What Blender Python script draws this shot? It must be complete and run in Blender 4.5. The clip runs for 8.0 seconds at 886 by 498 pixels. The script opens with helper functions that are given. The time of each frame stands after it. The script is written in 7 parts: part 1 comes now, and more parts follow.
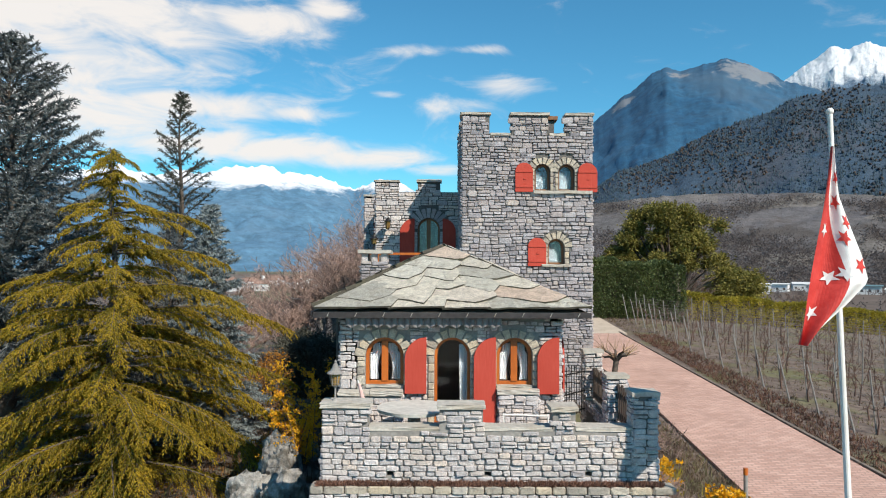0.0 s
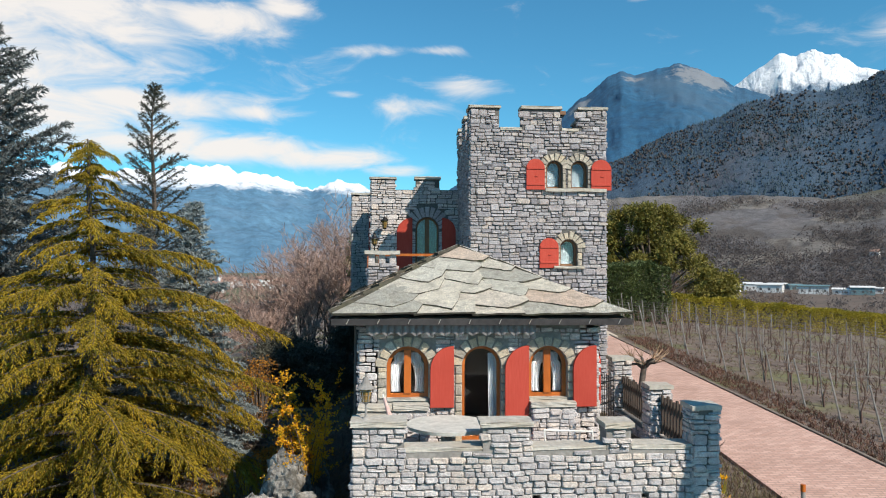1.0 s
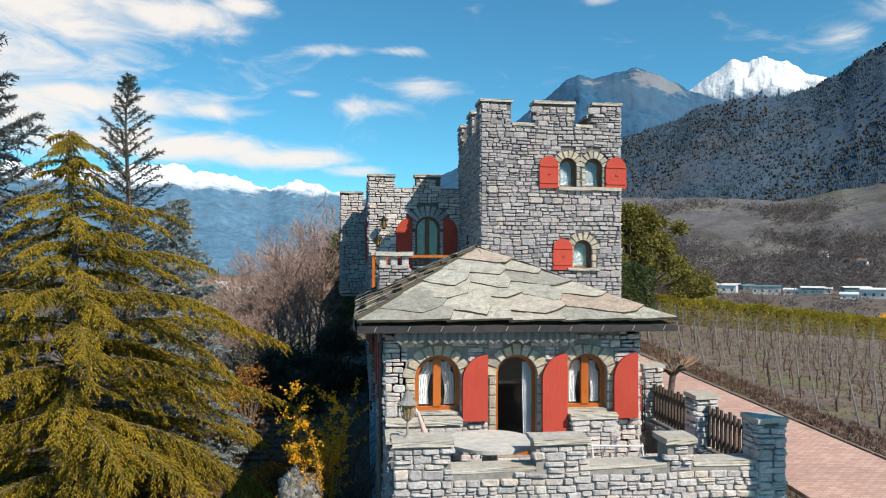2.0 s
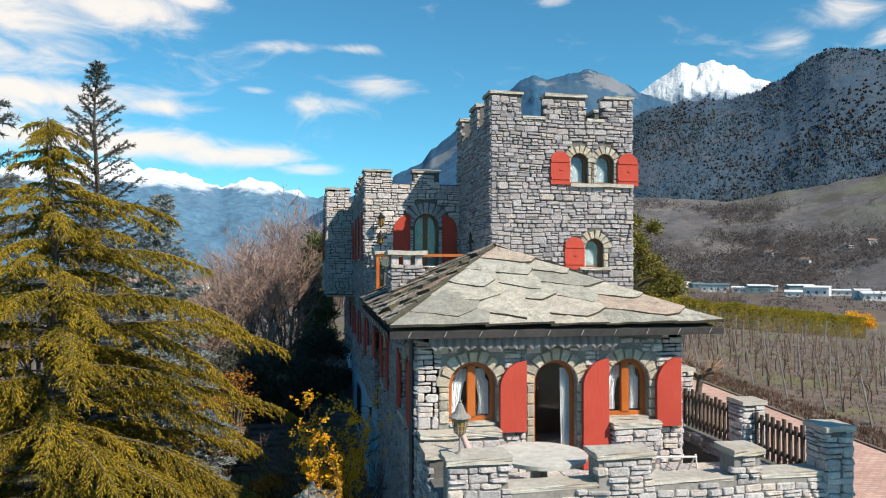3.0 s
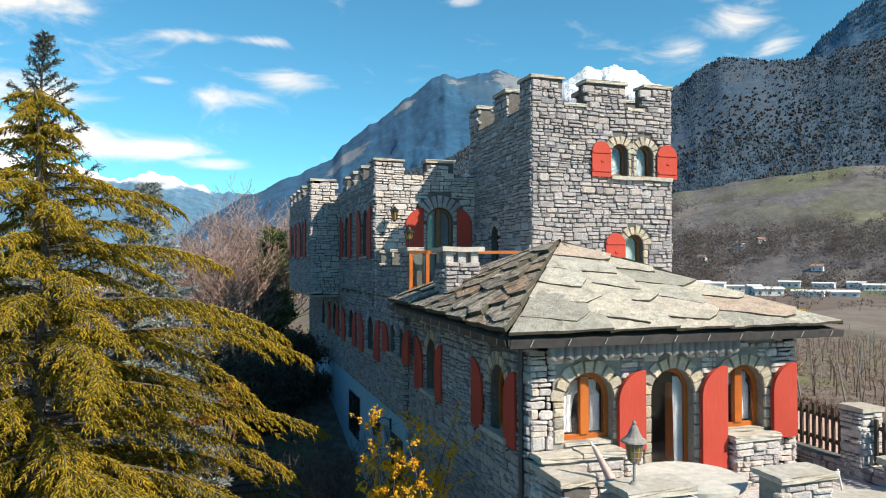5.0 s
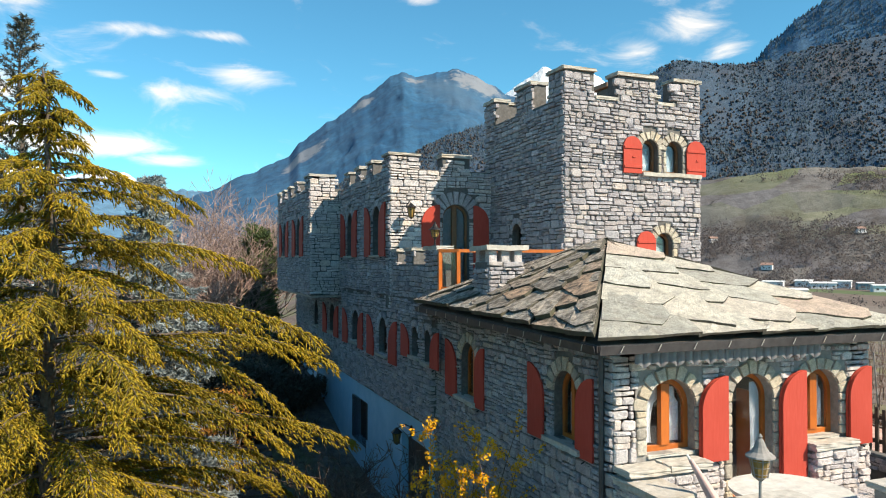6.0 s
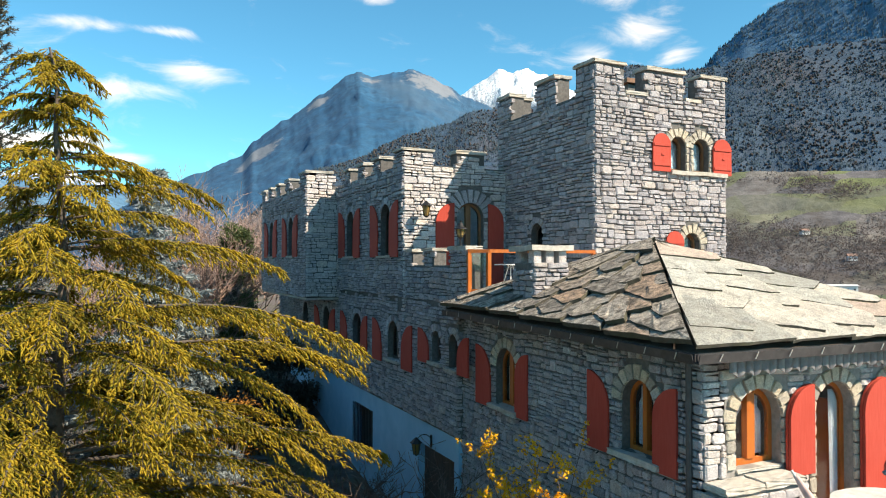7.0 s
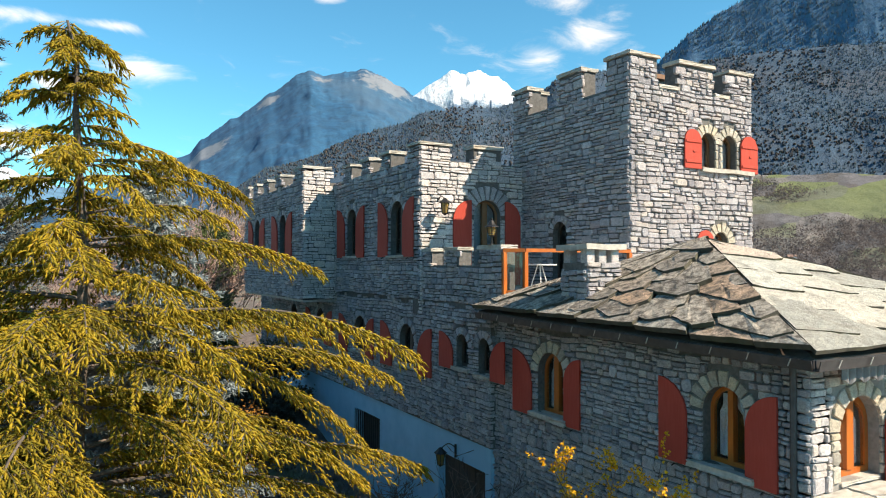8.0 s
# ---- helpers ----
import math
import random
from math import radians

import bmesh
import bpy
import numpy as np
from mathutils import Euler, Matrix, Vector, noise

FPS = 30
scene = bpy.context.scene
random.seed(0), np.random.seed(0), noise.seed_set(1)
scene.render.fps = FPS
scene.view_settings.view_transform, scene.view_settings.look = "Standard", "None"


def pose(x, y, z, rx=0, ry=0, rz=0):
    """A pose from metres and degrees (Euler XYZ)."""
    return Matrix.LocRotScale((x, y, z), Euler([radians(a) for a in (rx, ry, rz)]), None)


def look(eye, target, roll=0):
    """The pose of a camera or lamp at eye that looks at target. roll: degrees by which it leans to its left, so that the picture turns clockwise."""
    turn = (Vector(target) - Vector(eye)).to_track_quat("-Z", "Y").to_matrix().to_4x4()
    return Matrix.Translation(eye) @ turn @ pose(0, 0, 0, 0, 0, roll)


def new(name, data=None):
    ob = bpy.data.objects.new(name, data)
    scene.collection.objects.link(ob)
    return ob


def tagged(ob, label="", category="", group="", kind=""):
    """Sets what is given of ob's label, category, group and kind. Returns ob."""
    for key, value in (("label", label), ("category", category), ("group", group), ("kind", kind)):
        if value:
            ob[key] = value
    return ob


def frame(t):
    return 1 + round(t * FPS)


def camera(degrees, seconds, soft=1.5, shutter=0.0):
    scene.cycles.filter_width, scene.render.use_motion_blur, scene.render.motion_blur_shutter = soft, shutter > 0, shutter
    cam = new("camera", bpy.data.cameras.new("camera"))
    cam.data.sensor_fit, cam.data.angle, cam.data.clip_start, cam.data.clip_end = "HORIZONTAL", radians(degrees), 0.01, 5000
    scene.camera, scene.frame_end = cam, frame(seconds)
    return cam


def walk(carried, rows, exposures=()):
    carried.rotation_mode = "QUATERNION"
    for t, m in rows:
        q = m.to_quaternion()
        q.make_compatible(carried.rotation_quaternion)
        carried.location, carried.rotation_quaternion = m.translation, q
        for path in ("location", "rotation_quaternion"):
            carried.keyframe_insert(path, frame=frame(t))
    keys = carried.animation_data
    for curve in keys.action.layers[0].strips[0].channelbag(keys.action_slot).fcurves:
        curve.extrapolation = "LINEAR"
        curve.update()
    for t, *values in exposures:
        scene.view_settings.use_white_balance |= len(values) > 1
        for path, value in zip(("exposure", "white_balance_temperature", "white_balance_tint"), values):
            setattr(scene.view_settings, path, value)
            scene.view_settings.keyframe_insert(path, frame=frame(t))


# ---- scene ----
cam = camera(63.6, 8.0, soft=1.1)
METRES, EYE, TILT, LEAN, TURN = 16.0, 3.9, 0.0, 0.0, 0.0
ROWS = [
    (0.0, 0.0, 0.0, 0.0, -0.0, 1.25, -0.22),
    (0.5, -0.048, 0.0455, 0.0002, -1.73, 1.26, -0.2),
    (1.0, -0.0978, 0.0906, 0.0015, -3.36, 1.33, -0.17),
    (1.5, -0.1431, 0.1313, 0.0025, -4.91, 1.39, -0.18),
    (3.0, -0.2747, 0.2505, 0.0041, -10.2, 1.34, -0.1),
    (3.5, -0.3189, 0.2876, 0.0042, -12.04, 1.29, -0.09),
    (4.0, -0.3643, 0.3266, 0.0043, -13.86, 1.24, -0.06),
    (4.5, -0.4125, 0.3674, 0.0044, -15.66, 1.2, -0.05),
    (6.0, -0.5494, 0.5023, 0.0052, -20.76, 1.04, -0.05),
    (6.5, -0.591, 0.5514, 0.0056, -22.53, 1.06, -0.08),
    (7.0, -0.6279, 0.5996, 0.0054, -24.33, 1.1, -0.1),
    (7.5, -0.6664, 0.6522, 0.0039, -26.26, 1.13, -0.11),
    (8.0, -0.7048, 0.7043, 0.004, -28.19, 1.16, -0.11),
]
walk(cam, [(t, pose(0, 0, EYE, TILT, LEAN, TURN) @ pose(METRES * x, METRES * y, METRES * z, 90 + pitch, roll, yaw)) for t, x, y, z, yaw, pitch, roll in ROWS], exposures=((0.0, 0.16, 6700, 10), (4.5, 0.42, 7050, 10), (8.0, 0.84, 7500, 11)))

# ---- world and sun ----
CLOUD_SEED = 3.7
SUN = Vector((0.62, -0.84, 0.93)).normalized()
SUN_EL, SUN_AZ = math.asin(SUN.z), math.atan2(SUN.x, SUN.y)
world = bpy.data.worlds.new("sky")
scene.world = world
world.use_nodes = True
wt = world.node_tree
wt.nodes.clear()
w_out = wt.nodes.new("ShaderNodeOutputWorld")
w_bg = wt.nodes.new("ShaderNodeBackground")
w_sky = wt.nodes.new("ShaderNodeTexSky")
w_sky.sky_type, w_sky.sun_disc = "NISHITA", False
w_sky.sun_elevation, w_sky.sun_rotation = SUN_EL, SUN_AZ
w_sky.altitude, w_sky.air_density, w_sky.dust_density, w_sky.ozone_density = 600, 1.0, 0.2, 2.0
w_bg.inputs["Strength"].default_value = 0.072
w_tc = wt.nodes.new("ShaderNodeTexCoord")
w_sep = wt.nodes.new("ShaderNodeSeparateXYZ")
wt.links.new(w_tc.outputs["Generated"], w_sep.inputs[0])


def w_math(op, a, b=None, c=None, clamp=False):
    n = wt.nodes.new("ShaderNodeMath")
    n.operation, n.use_clamp = op, clamp
    for k, v in enumerate((a, b, c)):
        if v is None:
            continue
        if isinstance(v, (int, float)):
            n.inputs[k].default_value = v
        else:
            wt.links.new(v, n.inputs[k])
    return n.outputs[0]


# cloud banks and wisps, by bearing and height over the horizon in degrees, with their half widths and density
CLOUDS = (
    (-28, 14.2, 12, 4.6, 0.72),
    (-33, 17, 10, 3.4, 1.0), (-23, 17.6, 7, 2.2, 1.0), (-14.5, 18.2, 5, 1.5, 0.9), (-9.4, 19.6, 2.6, 0.8, 0.8),
    (-29, 11, 11, 2.0, 1.0), (-19, 12.0, 7, 1.1, 0.95), (-11.5, 11.7, 4.5, 0.6, 0.8),
    (-15, 9.0, 9, 1.1, 1.0), (-6, 8.4, 5.5, 0.85, 0.95), (-0.8, 7.6, 3.2, 0.6, 0.7),
    (-2.2, 16.7, 2.6, 0.5, 0.68), (2.6, 16.8, 1.8, 0.35, 0.66), (5.4, 14.0, 3.0, 0.8, 0.78), (0.2, 12.7, 2.8, 0.7, 0.62), (-4.4, 13.4, 1.4, 0.35, 0.55),
    (19.2, 20.2, 1.6, 0.5, 0.75), (42.4, 15.8, 1.5, 0.9, 0.55), (39.6, 17.3, 2.4, 1.3, 0.56), (36.2, 16.1, 1.8, 0.8, 0.52), (37.8, 19.8, 1.8, 0.8, 0.5), (41.6, 19.2, 1.6, 1.0, 0.5),
)
w_up = w_math("ARCSINE", w_math("MINIMUM", w_math("MAXIMUM", w_sep.outputs[2], -1.0), 1.0))
w_el = w_math("MULTIPLY", w_up, 180 / math.pi)
w_az = w_math("MULTIPLY", w_math("ARCTAN2", w_sep.outputs[0], w_sep.outputs[1]), 180 / math.pi)
w_vec = wt.nodes.new("ShaderNodeCombineXYZ")
wt.links.new(w_az, w_vec.inputs[0])
wt.links.new(w_math("MULTIPLY", w_el, 2.6), w_vec.inputs[1])
w_vec.inputs[2].default_value = CLOUD_SEED
w_n = wt.nodes.new("ShaderNodeTexNoise")
for k, v in (("Scale", 0.17), ("Detail", 9.0), ("Roughness", 0.60), ("Distortion", 0.6)):
    w_n.inputs[k].default_value = v
wt.links.new(w_vec.outputs[0], w_n.inputs["Vector"])
cover = 0.0
for c_az, c_el, c_w, c_h, c_d in CLOUDS:
    qa = w_math("POWER", w_math("ABSOLUTE", w_math("MULTIPLY_ADD", w_az, 1 / c_w, -c_az / c_w)), 2.0)
    qe = w_math("POWER", w_math("ABSOLUTE", w_math("MULTIPLY_ADD", w_el, 1 / c_h, -c_el / c_h)), 2.0)
    blob = w_math("MULTIPLY", w_math("EXPONENT", w_math("MULTIPLY", w_math("ADD", qa, qe), -0.72)), c_d)
    cover = w_math("MAXIMUM", cover, blob)
dens = w_math("ADD", w_math("MULTIPLY", cover, 0.50), w_math("MULTIPLY", w_n.outputs["Fac"], 0.85))
w_ramp = wt.nodes.new("ShaderNodeMapRange")
w_ramp.interpolation_type = "SMOOTHSTEP"
for k, v in ((1, 0.50), (2, 0.90), (3, 0.0), (4, 0.95)):
    w_ramp.inputs[k].default_value = v
wt.links.new(dens, w_ramp.inputs[0])
w_tint = wt.nodes.new("ShaderNodeMix")
w_tint.data_type, w_tint.blend_type = "RGBA", "MULTIPLY"
w_tint.inputs[0].default_value = 1.0
wt.links.new(w_sky.outputs[0], w_tint.inputs[6])
w_tint.inputs[7].default_value = (0.62, 1.58, 1.78, 1)
w_mix = wt.nodes.new("ShaderNodeMix")
w_mix.data_type = "RGBA"
wt.links.new(w_ramp.outputs[0], w_mix.inputs[0])
wt.links.new(w_tint.outputs[2], w_mix.inputs[6])
w_mix.inputs[7].default_value = (11.6, 11.2, 10.9, 1)
wt.links.new(w_mix.outputs[2], w_bg.inputs["Color"])
wt.links.new(w_bg.outputs[0], w_out.inputs["Surface"])

sun = new("sun", bpy.data.lights.new("sun", "SUN"))
sun.data.energy, sun.data.angle, sun.data.color = 5.3, radians(0.5), (1.0, 0.915, 0.79)
sun.matrix_world = look(SUN * 100, (0, 0, 0))


# ---- materials ----
def mat(name, rough=0.8, metal=0.0):
    m = bpy.data.materials.new(name)
    m.use_nodes = True
    b = m.node_tree.nodes["Principled BSDF"]
    b.inputs["Roughness"].default_value, b.inputs["Metallic"].default_value = rough, metal
    return m, m.node_tree, b


def node(nt, kind, **kw):
    n = nt.nodes.new(kind)
    for k, v in kw.items():
        n.inputs[k].default_value = v
    return n


def ramp(nt, fac, stops):
    r = nt.nodes.new("ShaderNodeValToRGB")
    while len(r.color_ramp.elements) < len(stops):
        r.color_ramp.elements.new(0.5)
    for e, (p, c) in zip(r.color_ramp.elements, stops):
        e.position, e.color = p, (*c, 1)
    nt.links.new(fac, r.inputs[0])
    return r.outputs[0]


def mix(nt, fac, a, b, blend="MIX"):
    n = nt.nodes.new("ShaderNodeMix")
    n.data_type, n.blend_type = "RGBA", blend
    for sock, v in ((n.inputs[0], fac), (n.inputs[6], a), (n.inputs[7], b)):
        if isinstance(v, (int, float)):
            sock.default_value = v
        elif isinstance(v, tuple):
            sock.default_value = (*v, 1)
        else:
            nt.links.new(v, sock)
    return n.outputs[2]


def tex_noise(nt, scale, detail=5, rough=0.6, coord="Object", stretch=None):
    tc = nt.nodes.new("ShaderNodeTexCoord")
    src = tc.outputs[coord]
    if coord == "World":
        src = nt.nodes.new("ShaderNodeNewGeometry").outputs["Position"]
    if stretch:
        mp = nt.nodes.new("ShaderNodeMapping")
        mp.inputs["Scale"].default_value = stretch
        nt.links.new(src, mp.inputs[0])
        src = mp.outputs[0]
    n = node(nt, "ShaderNodeTexNoise", Scale=scale, Detail=detail, Roughness=rough)
    nt.links.new(src, n.inputs["Vector"])
    return n.outputs["Fac"]


def world_noise(nt, scale, detail=5, rough=0.6, stretch=None):
    geo = nt.nodes.new("ShaderNodeNewGeometry")
    src = geo.outputs["Position"]
    if stretch:
        mp = nt.nodes.new("ShaderNodeMapping")
        mp.inputs["Scale"].default_value = stretch
        nt.links.new(src, mp.inputs[0])
        src = mp.outputs[0]
    n = node(nt, "ShaderNodeTexNoise", Scale=scale, Detail=detail, Roughness=rough)
    nt.links.new(src, n.inputs["Vector"])
    return n.outputs["Fac"]


def bump(nt, b, fac, dist=0.01, strength=0.6):
    n = node(nt, "ShaderNodeBump", Strength=strength, Distance=dist)
    nt.links.new(fac, n.inputs["Height"])
    nt.links.new(n.outputs[0], b.inputs["Normal"])


def stone_mat(name, stops, island, grain=11.0, dist=0.035, lichen=(0.23, 0.225, 0.22), stain=1.1, cover=(0.5, 0.72, 0.45)):
    """Rubble: each stone takes a tone of its own, with grain, veins and stains across it."""
    m, nt, b = mat(name, 0.88)
    if island:
        rnd = nt.nodes.new("ShaderNodeNewGeometry").outputs["Random Per Island"]
    else:
        rnd = nt.nodes.new("ShaderNodeObjectInfo").outputs["Random"]
    tone = ramp(nt, rnd, stops)
    n1 = world_noise(nt, grain, 10, 0.76)
    n2 = world_noise(nt, stain, 6, 0.65)
    n3 = world_noise(nt, 40.0, 5, 0.75, (1, 1, 2.2))
    c = mix(nt, 1.0, tone, ramp(nt, n1, [(0.25, (0.5, 0.5, 0.52)), (0.5, (0.95, 0.95, 0.95)), (0.75, (1.35, 1.33, 1.28))]), "MULTIPLY")
    c = mix(nt, 1.0, c, ramp(nt, n3, [(0.32, (0.5, 0.5, 0.52)), (0.5, (0.98, 0.98, 0.97)), (0.66, (1.28, 1.27, 1.24))]), "MULTIPLY")
    c = mix(nt, ramp(nt, n2, [(cover[0], (0, 0, 0)), (cover[1], (cover[2],) * 3)]), c, lichen)
    nt.links.new(c, b.inputs["Base Color"])
    bump(nt, b, n1, dist, 0.9)
    return m


def two_tone(name, a, c2, scale, rough=0.85, metal=0.0, dist=0.004, third=None, stretch=None):
    m, nt, b = mat(name, rough, metal)
    n1 = world_noise(nt, scale, 6, 0.65, stretch)
    n2 = world_noise(nt, scale * 0.13, 4, 0.6)
    c = ramp(nt, n1, [(0.32, a), (0.68, c2)])
    c = mix(nt, ramp(nt, n2, [(0.45, (0, 0, 0)), (0.7, (0.6, 0.6, 0.6))]), c, third or tuple(x * 0.75 for x in a))
    nt.links.new(c, b.inputs["Base Color"])
    if dist:
        bump(nt, b, n1, dist, 0.7)
    return m


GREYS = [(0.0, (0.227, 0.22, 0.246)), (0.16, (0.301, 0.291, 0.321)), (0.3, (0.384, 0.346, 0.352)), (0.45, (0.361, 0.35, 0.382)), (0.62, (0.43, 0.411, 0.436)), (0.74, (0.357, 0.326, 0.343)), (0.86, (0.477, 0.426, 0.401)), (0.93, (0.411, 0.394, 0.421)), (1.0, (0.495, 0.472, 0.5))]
# partly real pale stone, partly sunlight painted on fronts whose west faces use GREYS
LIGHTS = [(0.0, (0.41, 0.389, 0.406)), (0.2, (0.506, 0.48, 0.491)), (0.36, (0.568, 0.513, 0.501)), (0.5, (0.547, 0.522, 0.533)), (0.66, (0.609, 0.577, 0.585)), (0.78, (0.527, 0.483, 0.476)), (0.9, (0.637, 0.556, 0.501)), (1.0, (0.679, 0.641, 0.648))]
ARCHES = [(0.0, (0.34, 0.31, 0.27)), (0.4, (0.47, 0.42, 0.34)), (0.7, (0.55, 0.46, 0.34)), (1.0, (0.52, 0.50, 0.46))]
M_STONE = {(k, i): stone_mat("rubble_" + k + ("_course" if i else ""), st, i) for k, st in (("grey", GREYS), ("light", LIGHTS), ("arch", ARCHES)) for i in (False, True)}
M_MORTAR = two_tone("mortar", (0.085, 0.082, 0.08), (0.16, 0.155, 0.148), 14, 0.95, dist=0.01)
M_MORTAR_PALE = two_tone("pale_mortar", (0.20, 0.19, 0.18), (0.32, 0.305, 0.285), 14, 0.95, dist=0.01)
M_CAP = two_tone("cap_stone", (0.32, 0.305, 0.275), (0.52, 0.49, 0.44), 9, 0.9, dist=0.015, third=(0.34, 0.28, 0.205))
M_SLATE = stone_mat("roof_slab", [(0.0, (0.40, 0.39, 0.345)), (0.2, (0.56, 0.54, 0.47)), (0.4, (0.66, 0.61, 0.52)), (0.55, (0.48, 0.485, 0.44)), (0.7, (0.68, 0.65, 0.57)), (0.84, (0.60, 0.45, 0.36)), (1.0, (0.62, 0.59, 0.51))], False, 9.0, 0.09, (0.22, 0.19, 0.15), 3.2, (0.46, 0.68, 0.55))
# lichen mottling, plus darkening that paints in the west slope's weaker sun
M_SLATEROUGH = stone_mat("lichened_shaded_roof_slab", [(0.0, (0.36, 0.32, 0.28)), (0.3, (0.52, 0.46, 0.39)), (0.6, (0.60, 0.53, 0.45)), (0.72, (0.58, 0.40, 0.28)), (0.8, (0.46, 0.44, 0.40)), (1.0, (0.66, 0.60, 0.52))], False, 8.0, 0.20, (0.085, 0.07, 0.055), 7.0, (0.44, 0.60, 0.85))
# moss tones, taken near black to paint the shadow gap at each lap
M_SLABEDGE = two_tone("mossy_shaded_slab_edge", (0.035, 0.032, 0.026), (0.09, 0.08, 0.062), 9, 0.95, dist=0.02, third=(0.07, 0.07, 0.03))
M_RED = two_tone("red_paint", (0.42, 0.054, 0.036), (0.48, 0.076, 0.053), 5, 0.75, dist=0.003, third=(0.36, 0.044, 0.028), stretch=(6, 6, 0.6))
M_RED.node_tree.nodes["Principled BSDF"].inputs["Specular IOR Level"].default_value = 0.2
M_ORANGE = two_tone("varnished_wood", (0.36, 0.088, 0.012), (0.52, 0.14, 0.02), 9, 0.4, dist=0.002, stretch=(1, 1, 0.12))
M_DARKWOOD = two_tone("dark_wood", (0.045, 0.032, 0.026), (0.09, 0.065, 0.05), 12, 0.7, stretch=(1, 1, 0.15))
M_IRON = two_tone("black_iron", (0.02, 0.02, 0.022), (0.045, 0.042, 0.04), 20, 0.5, 0.6)
M_GUTTER = two_tone("dark_gutter", (0.045, 0.042, 0.045), (0.09, 0.084, 0.086), 6, 0.5, 0.2)
# whitewash with the blue of open-sky shade mixed into its colour
M_SHADEWASH = two_tone("blue_shade_whitewash", (0.25, 0.51, 0.69), (0.33, 0.59, 0.76), 2, 0.9, third=(0.22, 0.44, 0.60))
M_PLASTER = two_tone("white_plaster", (0.62, 0.63, 0.65), (0.74, 0.75, 0.76), 3, 0.9, third=(0.52, 0.53, 0.55))
M_WHITE = two_tone("white_paint", (0.68, 0.67, 0.64), (0.8, 0.79, 0.77), 6, 0.5)
M_CURTAIN = two_tone("lace_curtain", (0.62, 0.65, 0.7), (0.8, 0.82, 0.85), 25, 0.9)
M_BROWN = two_tone("brown_wood", (0.16, 0.07, 0.03), (0.26, 0.12, 0.05), 9, 0.5, stretch=(1, 1, 0.12))
# grey-blue sheet standing for curtains and the sky's reflection in the glass
M_BACKING = two_tone("sky_tinted_backing", (0.20, 0.25, 0.29), (0.29, 0.34, 0.38), 4, 0.8)
# near-black tone puts the unlit rooms' shade into their colour
M_INSIDE = two_tone("room_shade", (0.05, 0.045, 0.04), (0.09, 0.08, 0.07), 2, 0.9)
M_SAND = two_tone("pale_gravel", (0.42, 0.35, 0.28), (0.55, 0.47, 0.39), 8, 0.95)
M_BARK = two_tone("bark", (0.07, 0.055, 0.045), (0.15, 0.12, 0.10), 14, 0.95, dist=0.02)
M_KERB = two_tone("weathered_kerb", (0.12, 0.10, 0.085), (0.24, 0.20, 0.17), 8, 0.95, dist=0.02)
M_POST = two_tone("grey_post", (0.20, 0.19, 0.18), (0.32, 0.30, 0.285), 10, 0.9)


def glass_mat():
    m, nt, b = mat("window_glass", 0.06)
    b.inputs["Base Color"].default_value = (0.86, 0.9, 0.92, 1)
    b.inputs["Transmission Weight"].default_value = 1.0
    b.inputs["IOR"].default_value = 1.45
    return m


M_GLASS = glass_mat()


def leaf_mat(name, stops, rough=0.75, translucent=0.25):
    m, nt, b = mat(name, rough)
    rnd = nt.nodes.new("ShaderNodeNewGeometry").outputs["Random Per Island"]
    n2 = world_noise(nt, 0.7, 3, 0.6)
    c = mix(nt, 1.0, ramp(nt, rnd, stops), ramp(nt, n2, [(0.3, (0.7, 0.72, 0.7)), (0.7, (1.25, 1.2, 1.1))]), "MULTIPLY")
    nt.links.new(c, b.inputs["Base Color"])
    b.inputs["Subsurface Weight"].default_value = 0.0
    tr = nt.nodes.new("ShaderNodeBsdfTranslucent")
    nt.links.new(c, tr.inputs["Color"])
    ms = nt.nodes.new("ShaderNodeMixShader")
    ms.inputs[0].default_value = translucent
    nt.links.new(b.outputs[0], ms.inputs[1])
    nt.links.new(tr.outputs[0], ms.inputs[2])
    nt.links.new(ms.outputs[0], nt.nodes["Material Output"].inputs["Surface"])
    return m


M_CEDAR = leaf_mat("golden_cedar_needles", [(0.0, (0.21, 0.178, 0.016)), (0.5, (0.28, 0.225, 0.018)), (1.0, (0.35, 0.265, 0.020))], 0.85, 0.42)
M_CEDARTIP = leaf_mat("golden_cedar_tips", [(0.0, (0.35, 0.262, 0.018)), (0.5, (0.43, 0.31, 0.021)), (1.0, (0.51, 0.355, 0.027))], 0.85, 0.42)
M_SPRUCE = leaf_mat("dark_spruce_needles", [(0.0, (0.045, 0.05, 0.042)), (1.0, (0.11, 0.115, 0.095))])
M_BLUE = leaf_mat("blue_spruce_needles", [(0.0, (0.15, 0.19, 0.22)), (1.0, (0.34, 0.40, 0.43))])
M_GREYCEDAR = leaf_mat("grey_cedar_needles", [(0.0, (0.07, 0.085, 0.095)), (1.0, (0.22, 0.245, 0.26))])
M_YELLOW = leaf_mat("forsythia_flowers", [(0.0, (0.72, 0.35, 0.008)), (1.0, (0.92, 0.54, 0.02))])
M_TWIG = leaf_mat("bare_twigs", [(0.0, (0.10, 0.065, 0.055)), (1.0, (0.24, 0.17, 0.15))], 0.9, 0.0)
M_VINE = leaf_mat("vine_wood", [(0.0, (0.065, 0.040, 0.034)), (1.0, (0.18, 0.115, 0.098))], 0.9, 0.0)
M_HEDGE = leaf_mat("dark_hedge_leaves", [(0.0, (0.045, 0.07, 0.026)), (1.0, (0.20, 0.25, 0.10))])
M_PINE = leaf_mat("olive_pine_needles", [(0.0, (0.08, 0.078, 0.016)), (1.0, (0.29, 0.255, 0.055))])
